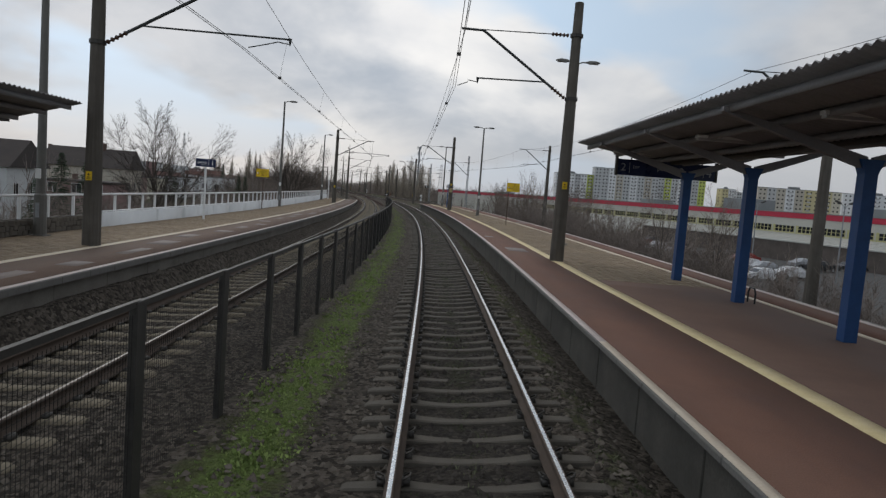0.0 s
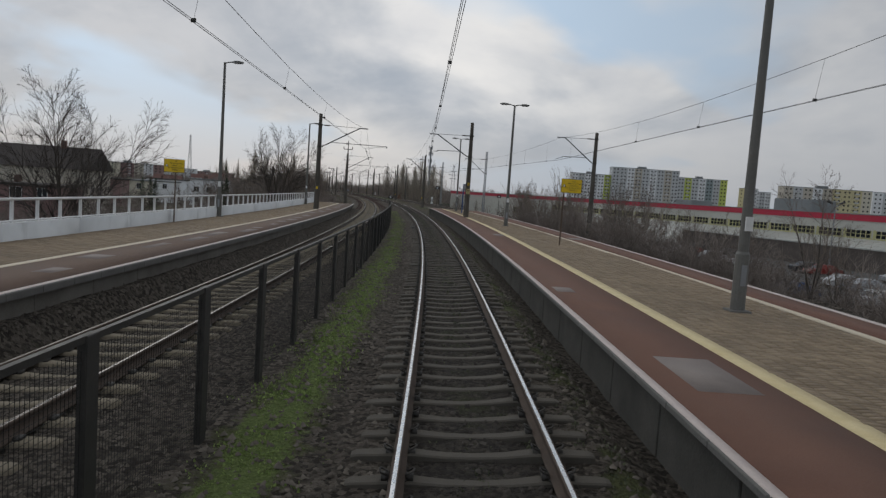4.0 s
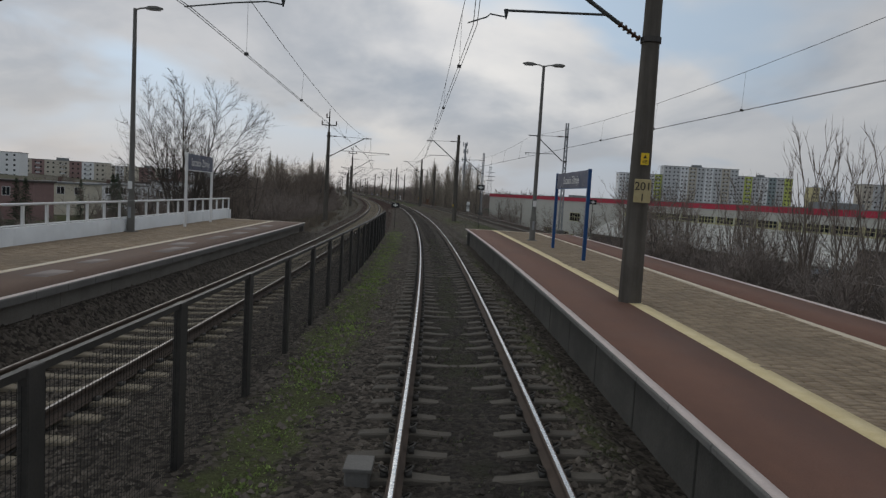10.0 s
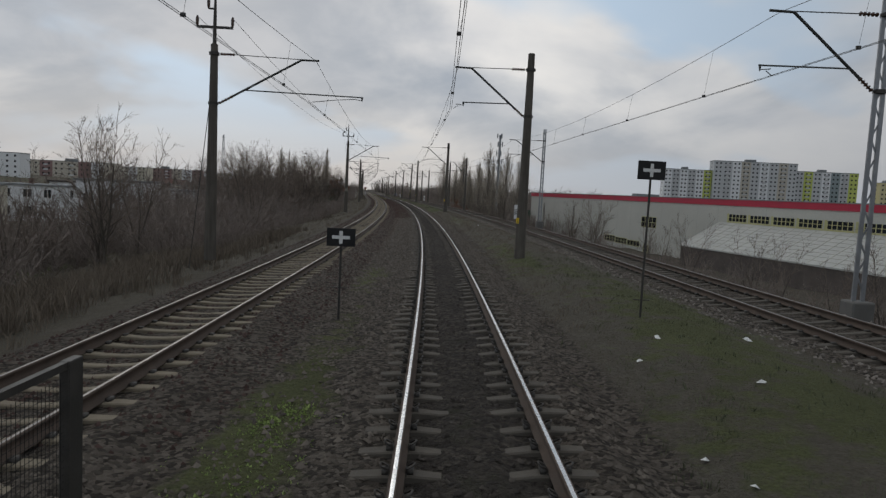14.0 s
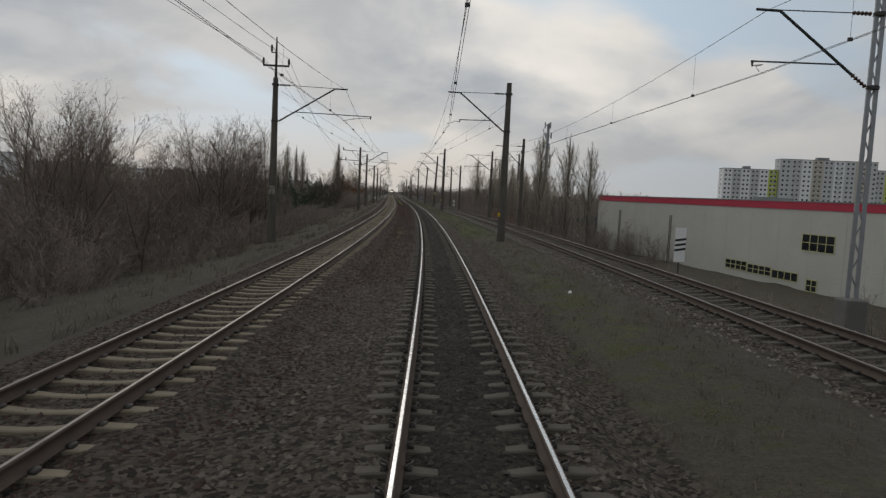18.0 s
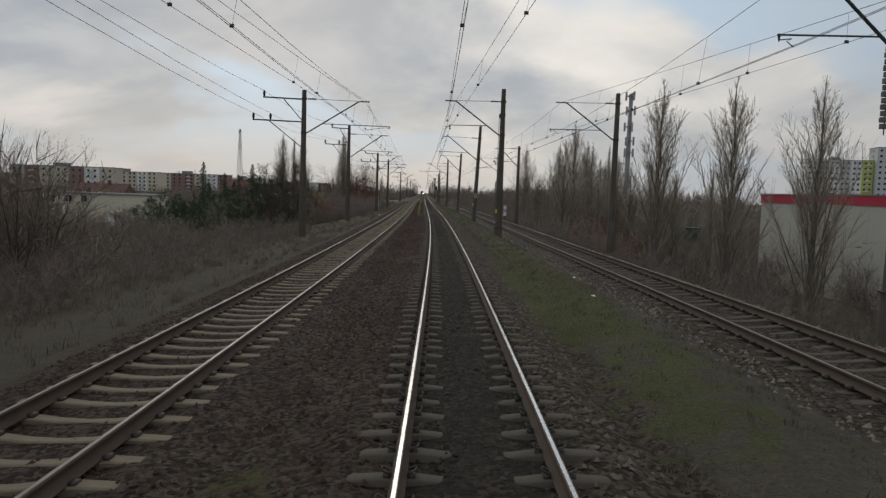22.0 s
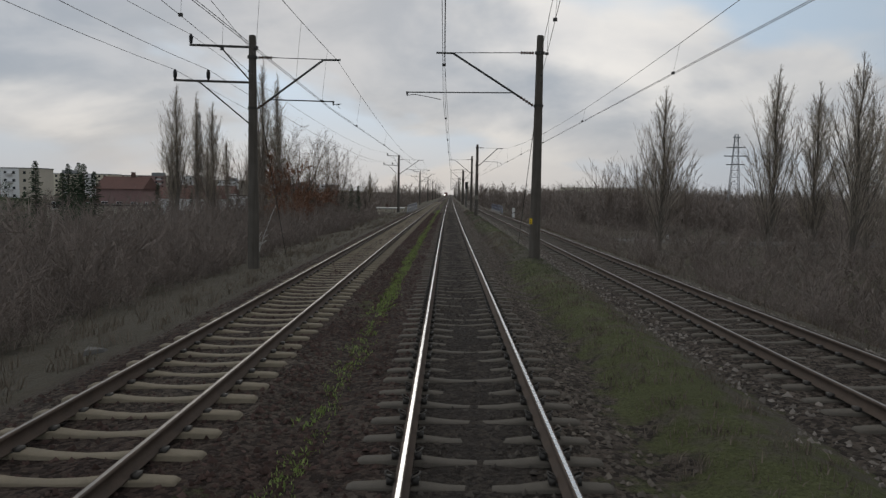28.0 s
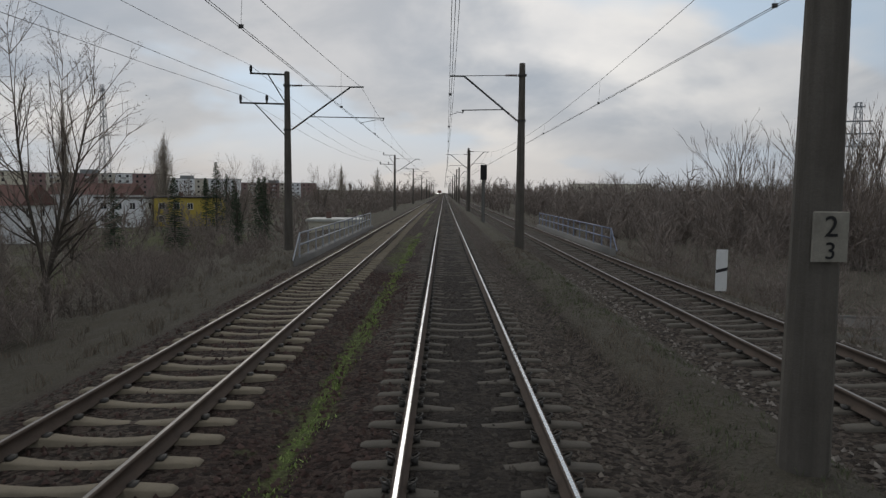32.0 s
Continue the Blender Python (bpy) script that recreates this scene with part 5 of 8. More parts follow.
def canopy(columns, s0, s1, lat_c, near, far, z_edge, z_mid, floor, label, col_mat):
    t = thing("platform_canopy", Matrix(), label, "canopy")
    for a, b in ((near, lat_c), (lat_c, far)):
        za, zb = (z_edge, z_mid) if a == near else (z_mid, z_edge)
        v, f = corrugated(s0, s1, a, za, b, zb)
        part("roof_sheet", arrays("roof_sheet", v, f, ROOF_SHEET), None, t)
        for u in (0.12, 0.45, 0.8):
            lat = a + (b - a) * u
            z = za + (zb - za) * u - 0.09
            v, f = ribbon(s0 + 0.15, s1 - 0.15, lat - 0.04, lat + 0.04, z - 0.06, z + 0.05, 3.0)
            part("purlin", arrays("purlin", v, f, ROOF_SHEET), None, t)
    v, f = ribbon(s0, s1, lat_c - 0.11, lat_c + 0.11, z_mid - 0.09, z_mid + 0.03, 3.0)
    part("valley_gutter", arrays("valley_gutter", v, f, DARK_STEEL), None, t)
    for s in columns:
        at = stand(s, lat_c, floor)
        m = Mesh()
        h = z_mid - floor - 0.34
        v = []
        for z, w, d in ((0, 0.105, 0.10), (0.25, 0.105, 0.10), (h - 0.22, 0.105, 0.10), (h, 0.19, 0.11)):
            v += [(-w, -d, z), (w, -d, z), (w, d, z), (-w, d, z)]
        m.add(v, [(3, 2, 1, 0), (12, 13, 14, 15)] + [(r + i, r + (i + 1) % 4, r + 4 + (i + 1) % 4, r + 4 + i) for r in (0, 4, 8) for i in range(4)])
        part("column", m, col_mat, t, at=at)
        for tip in (near, far):
            m = Mesh()
            dx = tip - lat_c
            zt = z_edge - floor - 0.16
            a, b = Vector((math.copysign(0.05, dx), 0, h - 0.06)), Vector((dx * 0.93, 0, zt))
            v = []
            for p, hh in ((a, 0.10), (b, 0.04)):
                v += [p + Vector((0, sy * 0.05, sz * hh)) for sy, sz in ((-1, -1), (1, -1), (1, 1), (-1, 1))]
            m.add(v, [(3, 2, 1, 0), (4, 5, 6, 7)] + [(i, (i + 1) % 4, 4 + (i + 1) % 4, 4 + i) for i in range(4)])
            part("roof_beam", m, ROOF_SHEET, t, at=at)
    return t


canopy([17.8, 14.2, 10.4, 6.6, 2.8, -1.0, -4.8], -8.0, 19.85, 6.1, 3.56, 8.2, 4.22, 3.80, 0.6, "butterfly platform roof of dark corrugated sheet on blue steel columns", BLUE_PAINT)
canopy([14.0, 9.5, 5.0, 0.5], -8.0, 17.3, -11.4, -9.5, -13.2, 4.0, 3.48, 0.45, "dark corrugated platform roof on blue steel columns", BLUE_PAINT)
for i, (s, lat, w) in enumerate(((18.6, 4.9, 0.6), (13.2, 5.15, 0.7), (9.2, 5.3, 0.7), (16.2, 7.1, 0.7), (12.2, 7.1, 0.7), (5.5, 5.2, 0.7))):
    t = thing("strip_light", stand(s, lat, 3.93 if lat < 6 else 3.97), "unlit fluorescent strip light under the canopy", "lamp", "strip lights under the canopy")
    part("housing", Mesh().box((-w, -0.07, -0.03), (w, 0.07, 0.03), chamfer=0.01), SIGN_WHITE, t)
    part("cover", Mesh().box((-w + 0.03, -0.06, -0.075), (w - 0.03, 0.06, -0.03)), TUBE_GLASS, t)


def track_board():
    t = thing("platform_number_board", stand(18.85, 5.9, 3.33), "dark hanging board with white platform and track numbers", "sign")
    part("board", Mesh().box((-1.38, -0.04, 0.0), (1.38, 0.04, 0.44), chamfer=0.008), NAVY, t)
    part("side_frame", Mesh().box((-1.44, -0.06, -0.02), (-1.38, 0.06, 0.52)), DARK_STEEL, t)
    part("side_frame", Mesh().box((1.38, -0.06, -0.02), (1.44, 0.06, 0.52)), DARK_STEEL, t)
    for x in (-1.0, 1.0):
        part("hanger", Mesh().tube([(x, 0, 0.44), (x, 0, 0.74)], 0.02, 6), DARK_STEEL, t)
    face = lambda x, z: pose(x, -0.043, z, 90, 0, 0)
    for tx, x, z, size in (("2", -1.22, 0.21, 0.30), ("tor", -0.86, 0.25, 0.15), ("peron", -0.05, 0.25, 0.18), ("2", 0.42, 0.2, 0.28), ("tor", 0.9, 0.25, 0.15), ("4", 1.2, 0.2, 0.30)):
        lettering("lettering", tx, size, face(x, z), SIGN_GREY, t)
    for x in (-1.05, 1.05):
        part("divider", Mesh().box((x - 0.006, -0.044, 0.08), (x + 0.006, -0.041, 0.36)), SIGN_GREY, t)


SIGN_GREY = plain("grey_sign_letters", (0.34, 0.35, 0.36), (0.42, 0.43, 0.44), 0.5, bump=0.0)
track_board()


def hoop():
    t = thing("bicycle_hoop", stand(14.25, 6.42, 0.6), "small black steel hoop beside a canopy column", "bicycle stand")
    part("hoop", Mesh().tube([(0, -0.16, 0), (0, -0.16, 0.22), (0, -0.1, 0.32), (0, 0.1, 0.32), (0, 0.16, 0.22), (0, 0.16, 0)], 0.02, 8), BLACK, t)


hoop()


def lamp_post(s, lat, floor, height, double, label, thick=0.10):
    t = thing("platform_lamp", stand(s, lat, floor), label, "street lamp", "lamp posts on the platforms")
    h = height - floor
    part("column", Mesh().tube([(0, 0, 0), (0, 0, 1.1), (0, 0, 1.15), (0, 0, h)], [thick * 1.35, thick * 1.3, thick, thick * 0.62], 12), LAMP_GREY, t)
    part("inspection_door", Mesh().box((-0.05, -thick * 1.34, 0.5), (0.05, -thick * 1.2, 0.9)), STEEL, t)
    part("base_flange", Mesh().box((-0.2, -0.2, -0.02), (0.2, 0.2, 0.03), chamfer=0.01), CONCRETE, t)
    part("paper_notice", Mesh().box((-0.07, -thick * 1.4, 1.55), (0.07, -thick * 1.05, 1.82)), SIGN_WHITE, t)
    for d in ((-1, 1) if double else (1,)):
        part("arm", Mesh().tube([(0, 0, h - 0.05), (d * 0.2, 0, h + 0.02), (d * 0.42, 0, h + 0.04)], 0.03, 8), LAMP_GREY, t)
        m = Mesh()
        v = []
        for x, w, zz, hh in ((0.36, 0.05, 0.03, 0.03), (0.5, 0.11, 0.05, 0.05), (0.75, 0.13, 0.06, 0.05), (0.95, 0.08, 0.05, 0.02)):
            v += [(d * x, -w, h + zz - hh), (d * x, w, h + zz - hh), (d * x, w * 0.8, h + zz + hh), (d * x, -w * 0.8, h + zz + hh)]
        m.add(v, [(3, 2, 1, 0), (12, 13, 14, 15)] + [(r + i, r + (i + 1) % 4, r + 4 + (i + 1) % 4, r + 4 + i) for r in (0, 4, 8) for i in range(4)])
        head = part("lamp_head", m, LAMP_GREY, t)
        part("lamp_glass", Mesh().box((min(d * 0.48, d * 0.88), -0.08, h - 0.025), (max(d * 0.48, d * 0.88), 0.08, h + 0.0)), TUBE_GLASS, head)


for s, lat in ((29.4, 5.37), (60.7, 4.87), (90.3, 4.3)):
    lamp_post(s, lat, 0.6, 8.45, True, "tall grey platform lamp post with two arms")
for s, lat in ((52.3, -11.4), (84.5, -11.3)):
    lamp_post(s, lat, 0.45, 8.35, False, "tall grey platform lamp post with one arm")
lamp_post(18.6, -11.2, 0.45, 9.6, False, "tall grey platform lamp post with one arm", 0.12)


def warning_board(s, lat, floor, z0, z1, w, post_x, turn):
    t = thing("warning_sign", stand(s, lat, floor, turn), "yellow overhead-line danger sign on a thin rusty post", "sign", "yellow danger signs on the platforms")
    part("post", Mesh().tube([(post_x, 0.03, -0.02), (post_x, 0.03, z1 - floor - 0.05)], 0.03, 8), RUSTY, t)
    zc, h = (z0 + z1) / 2 - floor, (z1 - z0) / 2
    board = part("board", Mesh().box((-w / 2, -0.012, zc - h), (w / 2, 0.0, zc + h), chamfer=0.004), SIGN_YELLOW, t)
    m = Mesh()
    for a, b in (((-w / 2, zc - h), (w / 2, zc - h + 0.014)), ((-w / 2, zc + h - 0.014), (w / 2, zc + h)), ((-w / 2, zc - h), (-w / 2 + 0.014, zc + h)), ((w / 2 - 0.014, zc - h), (w / 2, zc + h))):
        m.box((a[0], -0.016, a[1]), (b[0], -0.0125, b[1]))
    part("black_border", m, BLACK, board)
    tx = -w * 0.36
    part("triangle", Mesh().add([(tx - 0.075, -0.0155, zc - 0.05), (tx + 0.075, -0.0155, zc - 0.05), (tx, -0.0155, zc + 0.085)], [(0, 1, 2)]), BLACK, board)
    part("triangle_field", Mesh().add([(tx - 0.05, -0.0165, zc - 0.037), (tx + 0.05, -0.0165, zc - 0.037), (tx, -0.0165, zc + 0.058)], [(0, 1, 2)]), SIGN_WHITE, board)
    for i, line in enumerate(("SIEĆ", "TRAKCYJNA POD", "NAPIĘCIEM !", "DOTKNIĘCIE GROZI", "ŚMIERCIĄ !")):
        lettering("lettering", line, 0.072, pose(w * 0.1, -0.0145, zc + 0.19 - i * 0.092, 90, 0, 0), BLACK, board)


RUSTY = plain("rusty_post", (0.10, 0.07, 0.05), (0.18, 0.13, 0.10), 0.85, 0.1, scale=5)
warning_board(45.0, 5.32, 0.6, 2.84, 3.43, 0.86, -0.3, -4)
warning_board(45.4, -11.35, 0.45, 2.55, 3.1, 0.86, 0.05, 0)


def platform_sign():
    t = thing("platform_sign", stand(30.4, -10.55, 0.45), "navy platform number sign on a white post", "sign")
    part("post", Mesh().box((-0.04, -0.03, 0), (0.04, 0.03, 2.62)), WHITE_PAINT, t)
    part("board", Mesh().box((-0.44, -0.05, 2.33), (0.44, 0.0, 2.68), chamfer=0.006), NAVY, t)
    lettering("lettering", "peron", 0.17, pose(-0.14, -0.053, 2.52, 90, 0, 0), SIGN_WHITE, t)
    lettering("lettering", "1", 0.27, pose(0.3, -0.053, 2.5, 90, 0, 0), SIGN_WHITE, t)
    part("divider", Mesh().box((0.125, -0.053, 2.4), (0.135, -0.051, 2.62)), SIGN_WHITE, t)
    part("small_print", Mesh().box((-0.2, -0.053, 2.41), (0.06, -0.051, 2.43)), SIGN_GREY, t)


platform_sign()


def station_name(s0, s1, lat0, lat1, floor, z0, z1, post_mat, face_turn, label, post_w):
    a, b = Vector(place(s0, lat0, floor)), Vector(place(s1, lat1, floor))
    along = math.degrees(math.atan2(b.y - a.y, b.x - a.x))
    t = thing("station_name_sign", pose(*a, 0, 0, along), label, "sign", "station name signs")
    L = (b - a).length
    for x in (0, L):
        part("post", Mesh().box((x - post_w, -post_w, -0.02), (x + post_w, post_w, z1 - floor + 0.03), chamfer=0.008), post_mat, t)
    part("board", Mesh().box((post_w, -0.03, z0 - floor), (L - post_w, 0.03, z1 - floor)), NAVY, t)
    part("board_frame", Mesh().box((post_w, -0.034, z0 - floor), (L - post_w, 0.034, z0 - floor + 0.03)), post_mat, t)
    z = (z0 + z1) / 2 - floor
    if face_turn:
        m = pose(L / 2, 0.034, z, 90, 0, 180)
    else:
        m = pose(L / 2, -0.034, z, 90, 0, 0)
    lettering("lettering", "Szczecin Zdroje", (z1 - z0) * 0.66, m, SIGN_WHITE, t, 1.0)


station_name(81.3, 86.4, 4.48, 4.48, 0.6, 2.93, 3.52, BLUE_PAINT, True, "navy station name board between two blue posts", 0.055)
station_name(93.0, 88.7, -11.0, -10.78, 0.45, 2.84, 3.56, WHITE_PAINT, True, "navy station name board between two white posts", 0.05)


def cross_board(s, lat, z, ground, label, w=0.36, h=0.24):
    t = thing("platform_end_marker", stand(s, lat, 0), label, "railway sign", "black boards with a white cross")
    part("post", Mesh().tube([(0, 0.03, ground), (0, 0.03, z)], 0.025, 8), DARK_STEEL, t)
    board = part("board", Mesh().box((-w, -0.02, z - h), (w, 0.0, z + h), chamfer=0.006), BLACK, t)
    m = Mesh().box((-w * 0.62, -0.026, z - 0.035), (w * 0.62, -0.0225, z + 0.035))
    m.box((-0.035, -0.026, z + 0.036), (0.035, -0.0225, z + h * 0.7))
    m.box((-0.035, -0.026, z - h * 0.7), (0.035, -0.0225, z - 0.036))
    part("white_cross", m, SIGN_WHITE, board)
    part("step_iron", Mesh().bar((-0.18, 0.03, 0.35), (0.18, 0.03, 0.35), 0.02, 0.02), DARK_STEEL, t)


cross_board(111.7, -2.43, 1.42, -0.6, "black board with a white cross on a short post", 0.30, 0.19)
cross_board(112.0, 4.1, 3.16, -0.5, "black board with a white cross on a tall post", 0.30, 0.20)
cross_board(112.0, 13.0, 2.54, -1.6, "black board with a white cross on a tall post", 0.28, 0.18)


def stripe_board(s, lat, n, z0, h, label, w=0.19):
    t = thing("distance_board", stand(s, lat, 0), label, "railway sign", "white distance boards before a signal")
    part("post", Mesh().tube([(0, 0.04, z0 - 1.2), (0, 0.04, z0 + 0.3)], 0.035, 8), DARK_STEEL, t)
    board = part("board", Mesh().box((-w, -0.02, z0), (w, 0.02, z0 + h), chamfer=0.006), SIGN_WHITE, t)
    for i in range(n):
        z = z0 + h / 2 + (i - (n - 1) / 2) * 0.24
        part("stripe", Mesh().add([(-w, -0.025, z - 0.09), (w, -0.025, z), (w, -0.025, z + 0.11), (-w, -0.025, z + 0.02)], [(0, 1, 2, 3)]), BLACK, board)


stripe_board(177.7, 11.75, 3, -0.28, 1.66, "white board with three black stripes on a post", 0.27)
stripe_board(293.9, 9.6, 2, -0.25, 1.35, "white board with two black stripes on a post")
stripe_board(401.8, 9.0, 1, -0.75, 1.4, "white board with one black stripe on a post")


def track_box(s, lat, z, label, size=(0.16, 0.24, 0.16)):
    t = thing("trackside_box", stand(s, lat, z), label, "equipment box")
    part("body", Mesh().box((-size[0], -size[1], -0.2), (size[0], size[1], size[2]), chamfer=0.02), CONCRETE, t)
    part("lid", Mesh().box((-size[0] - 0.015, -size[1] - 0.015, size[2] - 0.02), (size[0] + 0.015, size[1] + 0.015, size[2] + 0.012), chamfer=0.008), CONCRETE, t)


track_box(66.0, -1.1, -0.2, "small grey metal box beside the rail", (0.12, 0.16, 0.08))


def signal(s, lat):
    t = thing("signal_post", stand(s, lat, 0), "distant railway light signal on a slim post", "railway signal")
    part("post", Mesh().tube([(0, 0, -0.6), (0, 0, 4.4)], 0.07, 8), LAMP_GREY, t)
    head = part("signal_head", Mesh().box((-0.28, -0.08, 3.6), (0.28, 0.1, 4.9), chamfer=0.05), BLACK, t)
    for z in (3.9, 4.25, 4.6):
        part("lens", Mesh().tube([(0, -0.08, z), (0, -0.2, z)], 0.1, 10), RUBBER, head)
    part("ladder", Mesh().bar((0.0, 0.2, -0.4), (0.0, 0.15, 3.6), 0.3, 0.03), LAMP_GREY, t)


signal(438.0, 3.1)


def bridge_railing(s0, s1, lat, z, mat, label, posts):
    t = tagged(new("bridge_railing"), label, "railing", kind="structure")
    for zz in (0.55, 1.05):
        v, f = ribbon(s0, s1, lat - 0.03, lat + 0.03, z + zz - 0.03, z + zz + 0.03, 3.0)
        part("rail", arrays("rail", v, f, mat), None, t)
    for s in np.linspace(s0, s1, posts):
        part("post", Mesh().box((-0.03, -0.03, -0.1), (0.03, 0.03, 1.05)), mat, t, at=stand(float(s), lat, z))
    end = Mesh().tube([(0, 0, 1.05), (0, -1.3, 0.0)], 0.03, 6)
    part("end_brace", end, mat, t, at=stand(s0, lat, z))
    v, f = ribbon(s0 - 0.3, s1, lat - 0.22, lat + 0.22, z - 1.2, z + 0.02, 3.0)
    part("kerb_beam", arrays("kerb_beam", v, f, CONCRETE), None, t)


PALE_BLUE = plain("faded_blue_paint", (0.16, 0.20, 0.30), (0.28, 0.31, 0.38), 0.6, scale=3)
RAIL_GREY = plain("pale_grey_paint", (0.30, 0.32, 0.36), (0.42, 0.43, 0.46), 0.6, scale=3)
bridge_railing(408.0, 436.0, -6.5, -0.35, RAIL_GREY, "pale grey steel railing on a bridge parapet", 16)
bridge_railing(414.0, 440.0, 8.3, -0.35, PALE_BLUE, "faded blue steel railing on a bridge parapet", 14)


def telegraph():
    t = thing("telegraph_pole", stand(121.5, -20.0, -2.2), "old timber A-shaped telegraph pole with a crossarm of insulators", "utility pole")
    for x in (-0.95, 1.2):
        part("timber_leg", Mesh().tube([(x, 0, -0.4), (0.05, 0, 6.6)], [0.13, 0.10], 10), TIMBER, t)
    part("cross_tie", Mesh().bar((-0.55, 0, 2.6), (0.7, 0, 2.6), 0.08, 0.1), TIMBER, t)
    part("crossarm", Mesh().bar((-0.5, 0, 6.3), (0.6, 0, 6.3), 0.09, 0.1), TIMBER, t)
    for i in range(4):
        part("insulator", Mesh().tube([(-0.4 + i * 0.3, 0, 6.33), (-0.4 + i * 0.3, 0, 6.5), (-0.4 + i * 0.3, 0, 6.62)], [0.03, 0.07, 0.04], 8), PORCELAIN, t)
    part("lamp_arm", Mesh().tube([(0.1, 0, 6.1), (0.7, 0, 6.0), (1.0, 0, 5.7)], 0.03, 6), DARK_STEEL, t)


LANE = plain("worn_lane_asphalt", (0.085, 0.08, 0.072), (0.13, 0.122, 0.11), 0.9, scale=0.8)
TIMBER = plain("tarred_timber", (0.045, 0.036, 0.028), (0.085, 0.07, 0.055), 0.9, scale=4)
telegraph()

# lineside posts by the hall
for s, lat, h in ((251.9, 41.1, 0.79 - float(ground_z(251.9, 41.1))), (269.8, 38.9, 1.04 - float(ground_z(269.8, 38.9)))):
    gz = float(ground_z(s, lat))
    t = thing("lineside_post", stand(s, lat, gz), "tall weathered concrete post with lattice openings", "post", "concrete posts below the embankment")
    for sx in (-0.13, 0.13):
        part("upright", Mesh().box((sx - 0.04, -0.08, -0.3), (sx + 0.04, 0.08, h)), POLE_CONCRETE, t)
    for i in range(12):
        part("rung", Mesh().box((-0.09, -0.07, 0.3 + i * h / 13), (0.09, 0.07, 0.45 + i * h / 13)), POLE_CONCRETE, t)

# guy wire of the tensioning pole
t = thing("guy_wire", Matrix(), "steel guy wire from a pole top down to the verge", "cable")
part("wire", Mesh().tube([Vector(place(332.6, 3.3, 7.6)), Vector(place(340.9, 3.4, -0.3))], 0.014, 6), WIRE, t)
t = thing("guy_wire", Matrix(), "steel guy wire from a pole down to the bank", "cable")
part("wire", Mesh().tube([Vector(place(332.0, -8.1, 7.6)), Vector(place(341.0, -8.9, -1.0))], 0.014, 6), WIRE, t)

# the lane that passes under the bridge
for name, s0, s1, dz, mat, label in (("lane", 407.4, 416.3, 0.03, LANE, "worn grey lane on the low ground"), ("lane_kerb", 407.1, 407.4, 0.14, CONCRETE, "pale concrete kerb"), ("lane_kerb", 416.3, 416.6, 0.14, CONCRETE, "pale concrete kerb")):
    lat = np.arange(17.0, 92.0, 2.5)
    v = np.concatenate([place(np.full(len(lat), q), lat, ground_z(np.full(len(lat), 412.0), lat) + dd) for q in (s0, s1) for dd in (dz, -0.5)])
    k, i = len(lat), np.arange(len(lat) - 1)
    f = np.concatenate([np.stack([a * k + i, b * k + i, b * k + i + 1, a * k + i + 1], -1) for a, b in ((0, 2), (1, 0), (2, 3))])
    tagged(new(name, arrays(name, v, f, mat)), label, "road", kind="structure")

for s, lat, h, tone, label in ((418.0, 31.4, 0.9, CONCRETE, "short grey concrete post beside the lane"), (418.0, 36.4, 0.8, SIGN_WHITE, "short white marker post beside the lane")):
    t = thing("bollard", stand(s, lat, float(ground_z(s, lat)) - 0.05), label, "post", "posts along the lane")
    part("shaft", Mesh().box((-0.14, -0.10, 0), (0.14, 0.10, h), chamfer=0.02), tone, t)
    part("cap", Mesh().box((-0.16, -0.12, h), (0.16, 0.12, h + 0.06), chamfer=0.015), CONCRETE, t)

# litter on the verge
for s, lat, z, size in ((163.6, 3.35, -0.1, 0.09), (221.0, 3.6, -0.1, 0.08), (151.0, 4.0, -0.05, 0.07), (107.0, 4.3, -0.02, 0.07), (296.0, -7.3, -0.9, 0.22), (311.0, -7.9, -1.0, 0.2), (108.5, 3.0, -0.15, 0.06), (226.0, 4.1, -0.1, 0.07), (309.0, -2.0, -0.3, 0.06), (110.0, 3.8, 0, 0.08), (104.5, 2.5, 0, 0.06), (103.8, 2.7, 0, 0.05), (110.6, 5.8, 0, 0.09)):
    z = float(ground_z(s, lat))
    t = thing("litter", stand(s, lat, z, 40 * s), "pale scrap of rubbish lying in the grass", "litter", "scraps of litter along the line")
    m = Mesh().add([(-size, -size * 0.6, 0.0), (size, -size * 0.5, 0.02), (size * 0.8, size * 0.6, 0.03), (-size * 0.7, size * 0.5, 0.0), (0, 0, size * 0.8), (size * 0.4, size * 0.2, size * 0.6)], [(0, 1, 4), (1, 5, 4), (1, 2, 5), (2, 3, 4), (5, 2, 4), (3, 0, 4), (3, 2, 1, 0)])
    part("scrap", m, SIGN_WHITE, t)


t = thing("stone", stand(318.8, -7.5, float(ground_z(318.8, -7.5)) - 0.03, 20), "rounded pale grey stone lying on the bank", "stone")
part("stone_body", Mesh().add([(-0.24, -0.14, 0), (0.22, -0.16, 0), (0.26, 0.12, 0), (-0.2, 0.16, 0), (-0.2, -0.1, 0.12), (0.16, -0.12, 0.15), (0.2, 0.08, 0.11), (-0.14, 0.11, 0.16)], [(0, 1, 5, 4), (1, 2, 6, 5), (2, 3, 7, 6), (3, 0, 4, 7), (4, 5, 6, 7), (3, 2, 1, 0)]), CONCRETE, t)


